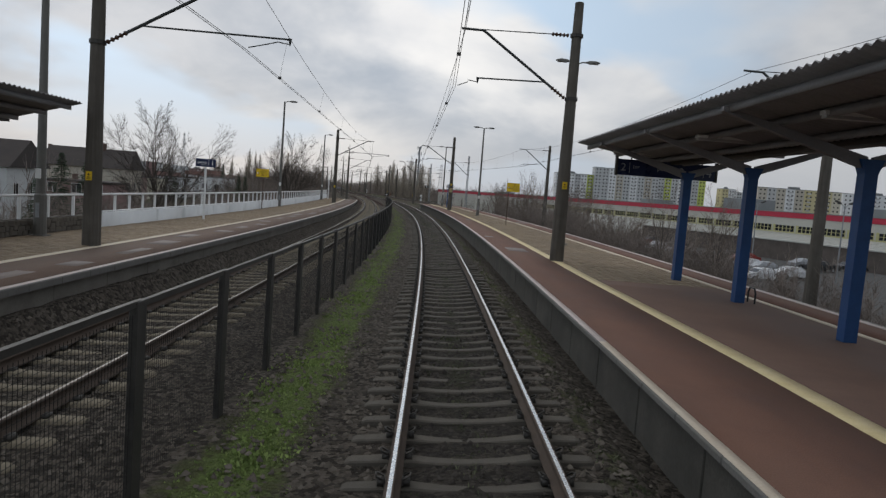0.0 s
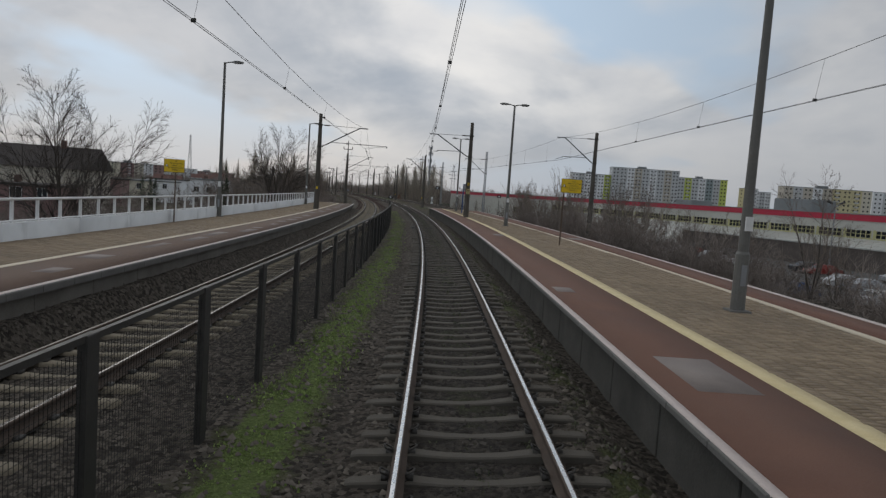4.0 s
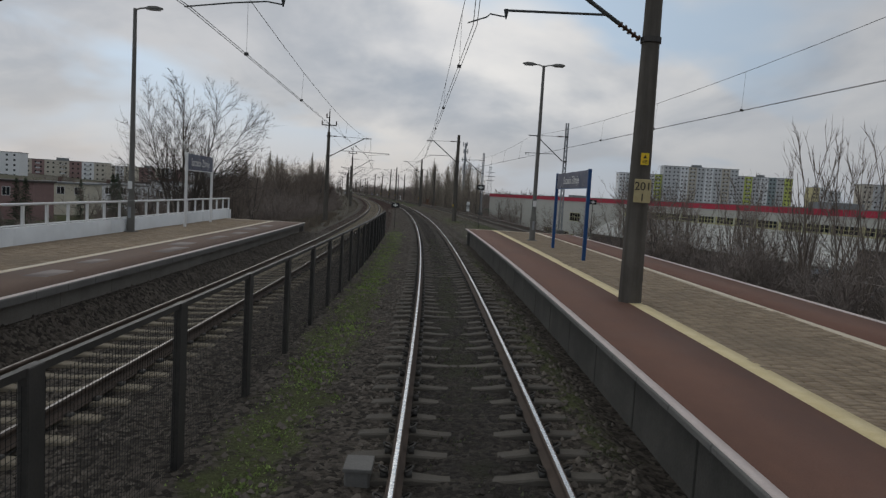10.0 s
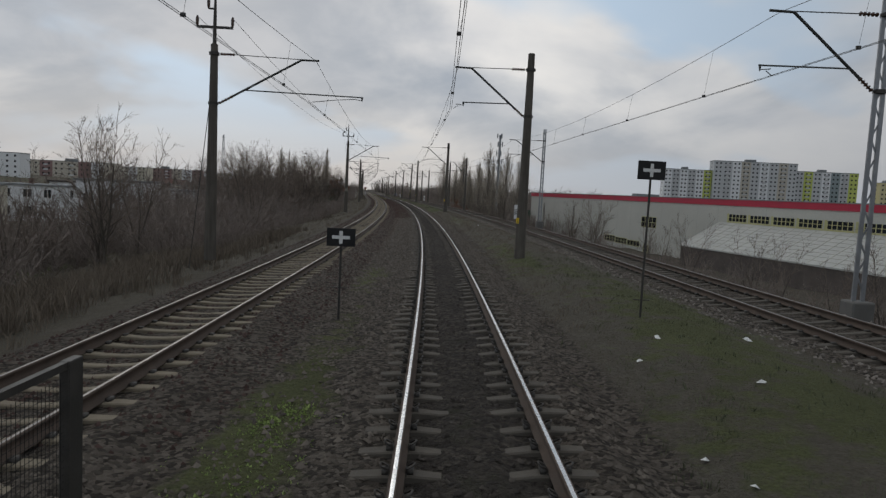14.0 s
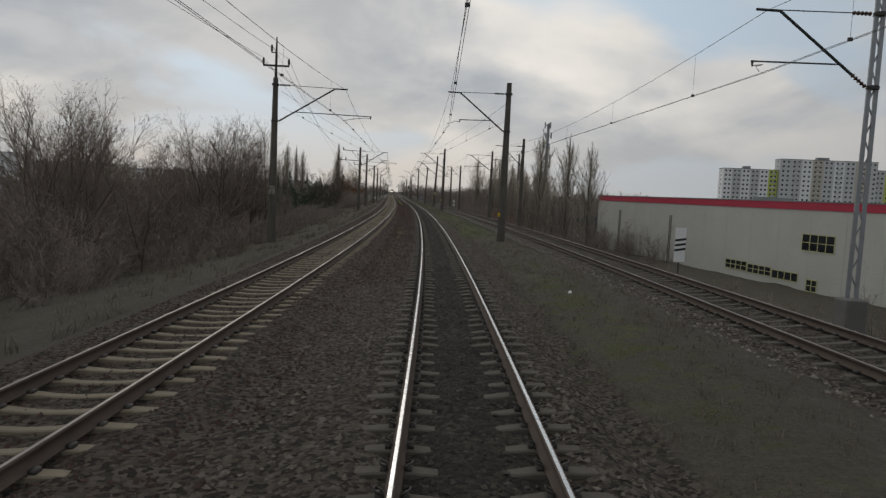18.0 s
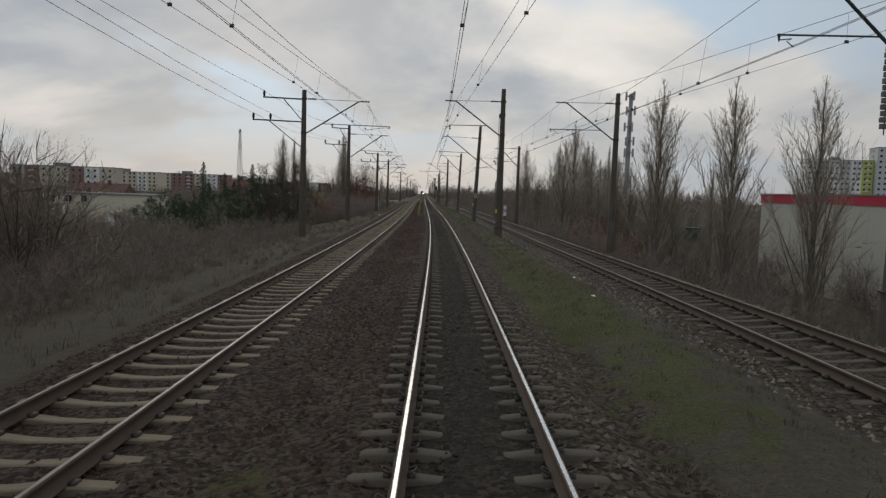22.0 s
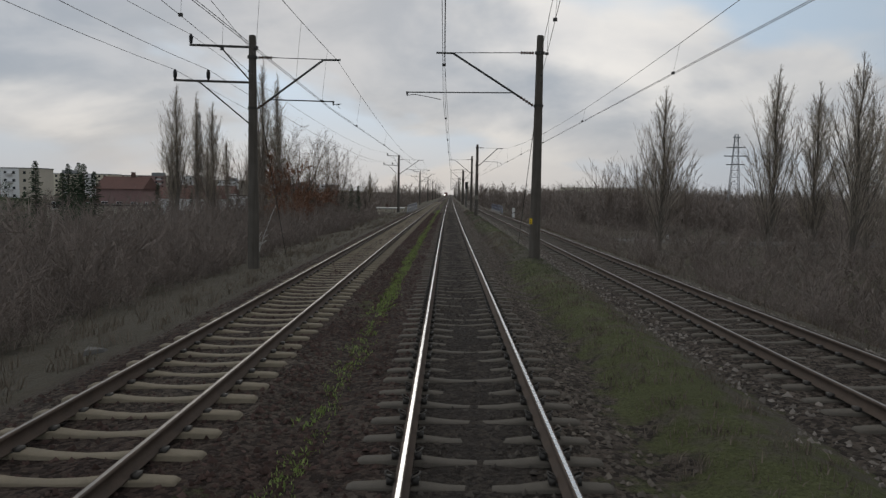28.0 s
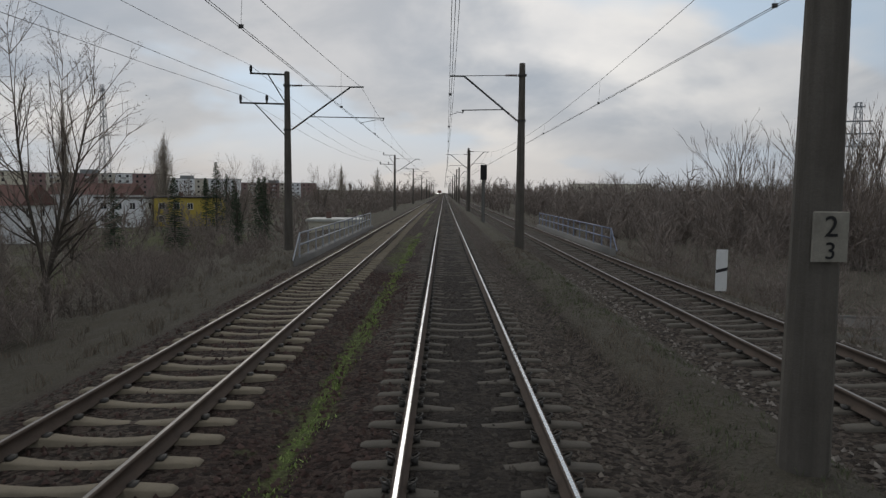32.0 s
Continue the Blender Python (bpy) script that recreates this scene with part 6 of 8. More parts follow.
# ---- buildings ----
GLASS = Nodes("dark_window_glass", 0.08, 0.0, 0.5)
GLASS.colour(GLASS.mix(GLASS.noise(0.8), (0.012, 0.014, 0.017), (0.03, 0.034, 0.04)))
GLASS = GLASS.mat
HALL_WALL = plain("hall_sandwich_panel", (0.46, 0.45, 0.40), (0.53, 0.52, 0.465), 0.8, scale=0.15, fine=6, bump=0.05)
HALL_RED = plain("red_fascia", (0.44, 0.030, 0.060), (0.50, 0.04, 0.072), 0.5, scale=0.4, fine=10, bump=0.03)
HALL_ROOF = plain("grey_roofing", (0.20, 0.21, 0.21), (0.28, 0.29, 0.29), 0.9, scale=0.2)
FRAME_YELLOW = plain("pale_yellow_frames", (0.44, 0.42, 0.20), (0.52, 0.49, 0.26), 0.6, scale=1)
LEANTO = plain("pale_corrugated_roof", (0.42, 0.42, 0.39), (0.52, 0.52, 0.48), 0.7, scale=0.4, fine=8)

HALL_SEAM = plain("panel_seam", (0.37, 0.36, 0.32), (0.42, 0.41, 0.37), 0.8, scale=0.3, fine=8, bump=0.03)
# brick colour set dark to stand in for shade below the side roof
SHADED_BRICK = plain("shade_darkened_brick", (0.085, 0.072, 0.064), (0.15, 0.125, 0.11), 0.9, scale=0.6, fine=14)


def hall():
    t = thing("market_hall", pose(-1.0, 288.0, 0, 0, 0, -70.0), "long pale flat-roofed hall with a red fascia band", "building")
    # local x runs along the wall, the wall faces local -y
    L, D, base = 370.0, 60.0, -8.0
    wins = [(59.3, 64.5, -2.2, -0.3)] + [(44.5 + i * 4.95, 49.2 + i * 4.95, -6.0 - 0.1 * i, -4.85 - 0.2 * i) for i in range(3)] + [(60.6, 62.3, -7.0, -5.7)]
    part("wall", Mesh().box((0, 0, base), (L, D, 2.66)), HALL_WALL, t)
    part("fascia", Mesh().box((-0.12, -0.12, 2.66), (L, D + 0.1, 3.58)), HALL_RED, t, "red sheet-metal fascia band")
    part("roof", Mesh().box((-0.2, -0.2, 3.58), (L, D + 0.2, 3.72)), HALL_ROOF, t)
    for i in range(60):
        part("panel_joint", Mesh().box((5.5 * i - 0.02, -0.012, base), (5.5 * i + 0.02, 0.0, 2.51)), HALL_SEAM, t) if 0 < i < 18 else None
    for x0, x1, z0, z1 in wins:
        w = part("window", Mesh().box((x0, -0.03, z0), (x1, 0.02, z1)), GLASS, t)
        m = Mesh()
        n = max(2, int((x1 - x0) / 1.1))
        for i in range(n + 1):
            x = x0 + (x1 - x0) * i / n
            m.box((x - 0.05, -0.07, z0), (x + 0.05, -0.03, z1))
        m.box((x0 - 0.05, -0.08, z1), (x1 + 0.05, -0.03, z1 + 0.1))
        m.box((x0 - 0.05, -0.08, z0 - 0.1), (x1 + 0.05, -0.03, z0))
        if z1 - z0 > 1:
            m.box((x0, -0.071, (z0 + z1) / 2 - 0.04), (x1, -0.03, (z0 + z1) / 2 + 0.04))
        part("window_frame", m, FRAME_YELLOW, w)
    # band of windows over a low side roof
    for i in range(46):
        x0 = 85 + i * 4.9
        w = part("window", Mesh().box((x0 + 0.3, -0.03, 0.25), (x0 + 4.4, 0.02, 1.3)), GLASS, t)
        m = Mesh()
        for u in range(6):
            x = x0 + 0.3 + 4.1 * u / 5
            m.box((x - 0.06, -0.07, 0.25), (x + 0.06, -0.03, 1.3))
        m.box((x0 + 0.25, -0.07, 0.74), (x0 + 4.45, -0.031, 0.82))
        m.box((x0 - 0.12, -0.08, 0.0), (x0 + 0.22, -0.03, 1.42))
        m.box((x0 + 0.3, -0.075, 0.0), (x0 + 4.65, -0.03, 0.22))
        part("window_frame", m, FRAME_YELLOW, w)
    for x0, x1, out, low, mat in ((83, 148, -7.0, -3.9, LEANTO), (148.2, L, -6.0, -1.1, LEANTO)):
        v = [(x0, 0, 0.0), (x1, 0, 0.0), (x1, out, low), (x0, out, low), (x0, 0, -0.15), (x1, 0, -0.15), (x1, out, low - 0.2), (x0, out, low - 0.2)]
        part("side_roof", Mesh().add(v, [(3, 2, 1, 0), (4, 5, 6, 7), (0, 1, 5, 4), (1, 2, 6, 5), (2, 3, 7, 6), (3, 0, 4, 7)]), mat, t, "pale sloping side roof")
        m = Mesh()
        for i in range(int((x1 - x0) / 2)):
            m.bar((x0 + 0.5 + i * 2.0, 0, 0.03), (x0 + 0.5 + i * 2.0, out, low + 0.03), 0.12, 0.06)
        for i in range(1, 9):
            m.bar((x0, out * i / 9, low * i / 9 + 0.02), (x1, out * i / 9, low * i / 9 + 0.02), 0.10, 0.05)
        tagged(part("roof_ribs", m, HALL_WALL, t), kind="stuff")
        # wall under the eaves: its shade is put into the brick colour
        part("side_wall", Mesh().box((x0 + 0.2, out + 0.2, base), (x1, out + 0.4, low - 0.1)), SHADED_BRICK, t, "brick side wall darkened for the shade under the side roof")
    for x0, w, h in ((150, 9, 2.4), (120, 6, 1.2), (185, 5, 1.6), (215, 12, 2.0), (30, 2.5, 0.8)):
        part("rooftop_unit", Mesh().box((x0, 14, 3.7), (x0 + w, 20, 3.7 + h), chamfer=0.1), HALL_ROOF, t)


hall()

FACADE = {n: plain(n + "_facade", a, b, 0.85, scale=0.06, fine=2, bump=0.03) for n, a, b in (
    ("white", (0.76, 0.77, 0.77), (0.82, 0.82, 0.82)), ("grey", (0.52, 0.53, 0.53), (0.60, 0.605, 0.60)), ("lime", (0.52, 0.58, 0.14), (0.58, 0.64, 0.18)),
    ("beige", (0.50, 0.46, 0.38), (0.57, 0.52, 0.44)), ("ochre", (0.60, 0.53, 0.30), (0.66, 0.59, 0.36)), ("pink", (0.26, 0.165, 0.155), (0.31, 0.205, 0.19)), ("brick", (0.12, 0.078, 0.064), (0.155, 0.10, 0.084)), ("cream", (0.60, 0.56, 0.45), (0.68, 0.63, 0.51)), ("yellow", (0.46, 0.35, 0.07), (0.54, 0.42, 0.10)), ("teal", (0.25, 0.30, 0.30), (0.30, 0.35, 0.35)))}
ROOF_DARK = plain("dark_roof_felt", (0.045, 0.038, 0.036), (0.08, 0.068, 0.062), 0.9, scale=0.5)
ROOF_RED = plain("red_roof_tiles", (0.115, 0.060, 0.050), (0.16, 0.088, 0.074), 0.85, scale=0.6)
BALCONY = plain("balcony_panel", (0.55, 0.555, 0.555), (0.74, 0.74, 0.74), 0.8, scale=0.3, per=0.8)


def block_of_flats(p, turn, width, depth, base, top, storeys, bays, tones, label):
    """Slab block: local x along the front, which faces local -y. tones: a facade name for each bay."""
    t = thing("apartment_block", pose(p[0], p[1], 0, 0, 0, turn), label, "apartment building", "apartment blocks on the skyline")
    bw, fh = width / bays, (top - base) / storeys
    for i in range(bays):
        part("wall", Mesh().box((i * bw, 0, base), ((i + 1) * bw - 0.05, depth, top)), FACADE[tones[i % len(tones)]], t)
    part("roof", Mesh().box((-0.2, -0.2, top), (width + 0.2, depth + 0.2, top + 0.35)), HALL_ROOF, t)
    part("roof_house", Mesh().box((width * 0.4, depth * 0.3, top + 0.35), (width * 0.52, depth * 0.7, top + 2.2)), HALL_ROOF, t)
    win = Mesh().box((-0.6, -0.06, 0), (0.6, 0.02, 1.2)).data("window", GLASS)
    bal = Mesh().box((-1.3, -1.1, 0), (1.3, 0.0, 1.0)).data("balcony", BALCONY)
    n = 0
    for i in range(bays):
        for k in range(storeys):
            z = base + k * fh + 0.95
            with_bal = i % 2 == 1
            for u in ((0.28, 0.72) if bw > 5 else (0.5,)):
                if n < 260:
                    part("window", win, None, t, at=pose((i + u) * bw, 0, z))
                    n += 1
            if with_bal:
                part("balcony", bal, None, t, at=pose((i + 0.5) * bw, 0, z - 0.75))
    for k in range(storeys):
        part("window", win, None, t, at=pose(0, depth * 0.5, base + k * fh + 0.95, 0, 0, -90))


block_of_flats((106.5, 629), 0, 35, 12, -4, 29.0, 11, 6, ["white", "grey", "white", "grey", "white", "lime"], "white and grey ten-storey slab block with balconies and a lime stripe")
block_of_flats((141.8, 626), 0, 60, 12, -4, 36.4, 13, 9, ["grey", "grey", "white", "beige", "grey", "white", "grey", "beige", "grey"], "tall grey slab block with white bays and balconies")
block_of_flats((202, 630), -3, 44, 12, -4, 31.4, 11, 7, ["grey", "lime", "grey", "white", "teal", "grey", "lime"], "grey slab block with lime stripes and balconies")
block_of_flats((262, 628), 0, 12, 12, -4, 25.6, 9, 2, ["ochre", "white"], "narrow yellow apartment block")
block_of_flats((275, 650), 4, 22, 12, -4, 24.0, 9, 4, ["grey", "white"], "pale grey apartment block")
block_of_flats((254, 540), -6, 64, 12, -4, 26.0, 9, 9, ["beige", "grey", "beige", "white", "beige", "ochre", "ochre", "ochre", "cream"], "beige and ochre apartment block with a stepped front")
block_of_flats((335, 560), -10, 60, 12, -4, 27.0, 9, 8, ["white", "grey", "teal", "white"], "pale apartment block with balconies")


def villa(p, turn, w, d, base, wall_top, tone, roof, label, windows, pitched=True):
    t = thing("house", pose(p[0], p[1], 0, 0, 0, turn), label, "house", "houses below the embankment")
    part("wall", Mesh().box((0, 0, base), (w, d, wall_top)), FACADE[tone], t)
    if pitched:
        h = d * 0.32
        v = [(-0.4, -0.4, wall_top), (w + 0.4, -0.4, wall_top), (w + 0.4, d + 0.4, wall_top), (-0.4, d + 0.4, wall_top), (-0.3, d / 2, wall_top + h), (w + 0.3, d / 2, wall_top + h)]
        rf = part("roof", Mesh().add(v, [(0, 1, 5, 4), (2, 3, 4, 5), (1, 2, 5), (3, 0, 4), (3, 2, 1, 0)]), roof, t)
        part("chimney", Mesh().box((w * 0.6, d * 0.45, wall_top + h * 0.5), (w * 0.6 + 0.7, d * 0.45 + 0.6, wall_top + h + 0.9), chamfer=0.03), FACADE["brick"], rf)
    else:
        part("roof", Mesh().box((-0.3, -0.3, wall_top), (w + 0.3, d + 0.3, wall_top + 0.28)), roof, t)
        part("chimney", Mesh().box((w * 0.3, d * 0.5, wall_top + 0.28), (w * 0.3 + 0.6, d * 0.5 + 0.6, wall_top + 1.1)), FACADE["brick"], t)
    for x, z, ww, hh, side in windows:
        m = pose(x, 0, z) if side == "f" else (pose(w, x, z, 0, 0, 90) if side == "r" else pose(0, x, z, 0, 0, -90))
        wi = part("window", Mesh().box((-ww / 2, -0.04, 0), (ww / 2, 0.02, hh)), GLASS, t, at=m)
        fr = Mesh()
        for a, b in (((-ww / 2 - 0.07, -0.07, -0.07), (ww / 2 + 0.07, -0.03, 0.0)), ((-ww / 2 - 0.07, -0.07, hh), (ww / 2 + 0.07, -0.03, hh + 0.07)), ((-ww / 2 - 0.07, -0.07, 0), (-ww / 2, -0.03, hh)), ((ww / 2, -0.07, 0), (ww / 2 + 0.07, -0.03, hh)), ((-0.03, -0.06, 0), (0.03, -0.035, hh))):
            fr.box(a, b)
        part("window_frame", fr, SIGN_WHITE, wi)
    return t


def houses():
    def at(s, lat):
        p = place(s, lat)
        return float(p[0]), float(p[1])

    two = [(1.6, -1.4, 1.2, 1.2, "f"), (4.6, -1.4, 1.2, 1.2, "f"), (7.4, -1.4, 1.0, 1.2, "f"), (1.6, -4.0, 1.2, 1.2, "f"), (4.6, -4.0, 1.2, 1.2, "f"), (2.0, -1.4, 1.1, 1.2, "r"), (5.5, -1.4, 1.1, 1.2, "r"), (2.0, -4.0, 1.1, 1.2, "r"), (5.5, -4.0, 1.1, 1.2, "r")]
    villa(at(150, -78), 12, 12, 10, -6, 2.2, "white", ROOF_DARK, "white house with a steep dark roof", two)
    villa(at(165, -66), 14, 11, 8, -6, 0.6, "pink", ROOF_DARK, "dusky pink flat-roofed house", two[:4], False)
    villa(at(186, -64), 14, 9, 8, -6, 0.4, "cream", HALL_ROOF, "cream flat-roofed house with plain walls", two[:4], False)
    villa(at(204, -62), 14, 10, 8, -6, 0.3, "white", HALL_ROOF, "white flat-roofed house with dark windows", two, False)
    villa(at(226, -64), 14, 11, 8, -6, 0.8, "white", ROOF_DARK, "white two-storey flat-roofed house", two, False)
    villa(at(240, -64), 14, 12, 8, -6, 0.2, "grey", ROOF_DARK, "grey flat-roofed terrace house", two[:3], False)
    villa(at(196, -47), 14, 9, 9, -6, 1.6, "white", HALL_ROOF, "white two-storey house with a side balcony", two, False)
    villa(at(212, -45), 14, 13, 9, -6, 0.4, "grey", HALL_ROOF, "grey rendered house with wide windows", two, False)
    villa(at(236, -39), 14, 5.5, 7, -6, 0.3, "white", ROOF_DARK, "white house half hidden by trees", two, False)
    villa(at(330.8, -71.5), 15, 20, 8, -6, 0.1, "cream", HALL_ROOF, "low cream outbuilding behind trees", two[:3], False)
    villa(at(323.8, -56.4), 15, 11, 5, -6.5, -3.2, "white", LEANTO, "small white shed with a pale flat roof", two[3:4], False)
    villa(at(380, -92), 15, 13, 9, -6, -0.8, "pink", ROOF_RED, "pinkish house with a red roof", two)
    villa(at(440, -71), 15, 9, 8, -6, 2.4, "pink", ROOF_RED, "pinkish house with a low red roof behind bushes", two)
    villa(at(430, -75), 15, 16, 9, -6, -0.8, "beige", ROOF_DARK, "cream flat-roofed house behind bare trees", two, False)
    villa(at(518, -60), 15, 12, 9, -6, 0.9, "yellow", ROOF_DARK, "bright yellow two-storey flat-roofed house", two, False)
    villa(at(516, -71), 15, 10, 9, -6, 0.7, "white", ROOF_DARK, "white flat-roofed wing beside a yellow house", two, False)
    villa(at(545, -98), 15, 20, 9, -6, 1.2, "white", ROOF_RED, "white house with a red roof", two)
    villa(at(470, -80), 15, 22, 9, -6, 0.2, "white", ROOF_RED, "long white house with a red roof", two)
    villa(at(462, -17), 15, 6, 6, -5, -1.2, "cream", LEANTO, "low white kiosk with a flat roof", two[3:5], False)
    # steep dark roofs close behind the platform wall
    villa(at(78, -58), 8, 13, 10, -6, 1.6, "grey", ROOF_DARK, "grey house with a steep brown roof", two)
    villa(at(117, -58), 10, 13, 10, -6, 2.2, "beige", ROOF_DARK, "tall beige house with a steep dark brown roof", two)
    villa(at(98, -50), 10, 9, 8, -6, 0.0, "pink", ROOF_DARK, "dusky pink flat-roofed house", two[:4], False)
    r = random.Random(5)
    tones = ["white", "beige", "grey", "pink", "cream"]
    for s, lat, w, top, n in ((330, -260, 70, 16, 5), (390, -285, 60, 17, 5), (450, -250, 55, 15, 4), (520, -275, 70, 17, 5), (600, -240, 60, 15, 4), (660, -225, 50, 14, 5), (280, -240, 50, 15, 4), (720, -210, 60, 15, 5), (800, -190, 60, 14, 4), (900, -160, 60, 13, 4)):
        p = at(s, lat)
        a, b = r.choice(tones), r.choice(tones)
        block_of_flats(p, r.uniform(2, 20), w, 11, -3, top - 4.5, n, 7, [a, b, a, a, b, "white", a], "low %s apartment block on the hillside" % a)


houses()


def lattice_tower(p, base, h, w0, w1, arms, label, category, panels=0):
    t = thing("lattice_tower", pose(p[0], p[1], base), label, category)
    n = 12
    corner = lambda k, u: Vector(((1 if k in (0, 3) else -1) * (w0 + (w1 - w0) * u), (1 if k < 2 else -1) * (w0 + (w1 - w0) * u), h * u))
    for k in range(4):
        part("leg", Mesh().bar(corner(k, 0), corner(k, 1), 0.16, 0.16), STEEL, t)
    m = Mesh()
    for i in range(n):
        u0, u1 = i / n, (i + 1) / n
        for k in range(4):
            m.bar(corner(k, u0), corner((k + 1) % 4, u1), 0.08, 0.08)
            m.bar(corner(k, u1), corner((k + 1) % 4, u1), 0.08, 0.08)
    part("bracing", m, STEEL, t)
    for z, r in arms:
        part("crossarm", Mesh().bar((-r, 0, z), (r, 0, z), 0.3, 0.35), STEEL, t)
    for i in range(panels):
        a = i * 2 * math.pi / 3
        for z in (h - 1.6, h - 4.5) if panels > 3 else (h - 1.6,):
            part("antenna_panel", Mesh().box((math.cos(a) * 0.8 - 0.18, math.sin(a) * 0.8 - 0.15, z - 1.0), (math.cos(a) * 0.8 + 0.18, math.sin(a) * 0.8 + 0.15, z + 1.0)), SIGN_GREY, t)
    return t


lattice_tower(place(589.8, -105.8), -5, 39.7, 1.6, 0.3, ((38, 1.0), (30, 0.8)), "slender lattice radio mast on the skyline", "radio mast")
lattice_tower(place(545, 100), -5, 30, 2.2, 0.5, ((29, 1.2), (25.5, 3.2), (22.5, 3.8), (19.5, 3.0)), "distant lattice power pylon", "pylon")


def cell_mast():
    p = place(348.8, 42.5)
    t = thing("mobile_phone_mast", pose(p[0], p[1], -6.0), "tall steel mobile phone mast with antenna panels", "mast")
    part("tube", Mesh().tube([(0, 0, 0), (0, 0, 12), (0, 0, 31)], [0.7, 0.55, 0.4], 12), STEEL, t)
    for z in (30.5, 27.5, 24.0, 21.0, 18.5):
        ring = part("platform_ring", Mesh().tube([(0, 0, z - 0.1), (0, 0, z + 0.1)], 0.8, 12), STEEL, t)
        for i in range(3):
            a = i * 2.1 + z
            part("antenna_panel", Mesh().box((math.cos(a) * 1.0 - 0.2, math.sin(a) * 1.0 - 0.2, z - 0.9), (math.cos(a) * 1.0 + 0.2, math.sin(a) * 1.0 + 0.2, z + 0.9)), SIGN_GREY, ring)


cell_mast()

CAR_PAINT = [plain(n + "_car_paint", a, b, 0.3, 0.2, spec=0.5, bump=0.0) for n, a, b in (("white", (0.55, 0.55, 0.55), (0.6, 0.6, 0.6)), ("silver", (0.32, 0.33, 0.34), (0.38, 0.39, 0.4)), ("dark", (0.03, 0.032, 0.035), (0.05, 0.052, 0.055)), ("red", (0.22, 0.03, 0.025), (0.26, 0.04, 0.03)), ("blue", (0.04, 0.07, 0.15), (0.05, 0.09, 0.19)))]


def car_proto(paint, tone, van=False):
    t = thing("parked_car", Matrix(), "parked %s %s on the car park" % (tone, "van" if van else "car"), "car", "cars parked below the embankment")
    L, w = (2.4, 0.95) if van else (2.1, 0.86)
    if van:
        prof = [(-L, 0.35), (-L, 1.9), (-L + 0.2, 2.1), (L - 1.2, 2.1), (L - 0.7, 1.25), (L - 0.05, 1.0), (L, 0.35)]
    else:
        prof = [(-L, 0.35), (-L, 0.8), (-L + 0.15, 0.92), (-1.45, 0.98), (-0.85, 1.42), (0.45, 1.44), (1.15, 0.98), (L - 0.15, 0.82), (L, 0.6), (L, 0.35)]
    v = [(x * 1.0, -w * (0.86 if z > 1.05 else 1), z) for x, z in prof] + [(x, w * (0.86 if z > 1.05 else 1), z) for x, z in prof]
    n = len(prof)
    part("body", Mesh().add(v, [tuple(range(n)), tuple(range(2 * n - 1, n - 1, -1))] + [(i + n, (i + 1) % n + n, (i + 1) % n, i) for i in range(n)]), paint, t)
    for sy in (-1, 1):
        if not van:
            part("side_window", Mesh().add([(-1.2, sy * w * 0.9, 1.02), (-0.75, sy * w * 0.875, 1.36), (0.4, sy * w * 0.875, 1.38), (0.95, sy * w * 0.9, 1.02)], [(0, 1, 2, 3) if sy < 0 else (3, 2, 1, 0)]), GLASS, t)
        for x in (-1.3, 1.3):
            wh = part("wheel", Mesh().tube([(x, sy * (w - 0.18), 0.32), (x, sy * (w + 0.02), 0.32)], 0.32, 14), RUBBER, t)
            part("rim", Mesh().tube([(x, sy * (w + 0.02), 0.32), (x, sy * (w + 0.03), 0.32)], 0.19, 12), STEEL, wh)
    part("windscreen", Mesh().add([(0.5, -w * 0.8, 1.40), (0.5, w * 0.8, 1.40), (1.16, w * 0.84, 1.0), (1.16, -w * 0.84, 1.0)] if not van else [(L - 1.18, -w * 0.8, 2.0), (L - 1.18, w * 0.8, 2.0), (L - 0.68, w * 0.84, 1.3), (L - 0.68, -w * 0.84, 1.3)], [(3, 2, 1, 0)]), GLASS, t)
    return t


def park_cars():
    r = random.Random(9)
    tones = ["white", "silver", "dark grey", "red", "blue"]
    protos = [car_proto(CAR_PAINT[i], tones[i]) for i in range(5)] + [car_proto(CAR_PAINT[0], "white", True)]
    used = [False] * 6
    spots = [(s, lat) for lat, first, last in ((37, 60, 128), (43.5, 58, 132), (50, 62, 126), (56.5, 60, 112), (63, 60, 100)) for s in np.arange(first, last, 2.9)]
    spots += [(s, 98) for s in range(488, 540, 4)]
    for s, lat in spots:
        if r.random() < (0.82 if s < 95 else 0.6 if s < 200 else 0.45):
            continue
        i = r.choice([0, 0, 1, 1, 2, 3, 4, 5])
        m = stand(s + r.uniform(-0.5, 0.5), lat, float(ground_z(s, lat)) + 0.02, r.choice([0, 180]) + r.uniform(-4, 4) + 90 * (lat > 90))
        if used[i]:
            copy_thing(protos[i], m)
        else:
            protos[i].matrix_world = m
            used[i] = True
    for i, u in enumerate(used):
        if not u:
            protos[i].matrix_world = stand(60 + 3 * i, 32, float(ground_z(60, 32)) + 0.02, 0)


park_cars()


def car_park_lamp(s, lat, h):
    t = thing("car_park_lamp", stand(s, lat, float(ground_z(s, lat)) - 0.05, 15), "slim steel lamp post with two floodlights", "street lamp", "lamps on the car park")
    part("column", Mesh().tube([(0, 0, 0), (0, 0, h)], [0.11, 0.06], 10), STEEL, t)
    for d in (-1, 1):
        part("arm", Mesh().tube([(0, 0, h - 0.4), (d * 0.5, 0, h), (d * 0.9, 0, h + 0.12)], 0.035, 6), STEEL, t)
        part("floodlight", Mesh().box((-0.42, -0.16, -0.07), (0.42, 0.16, 0.1), pose(d * 1.1, 0, h + 0.2, 0, -18 * d, 0), chamfer=0.03), DARK_STEEL, t)


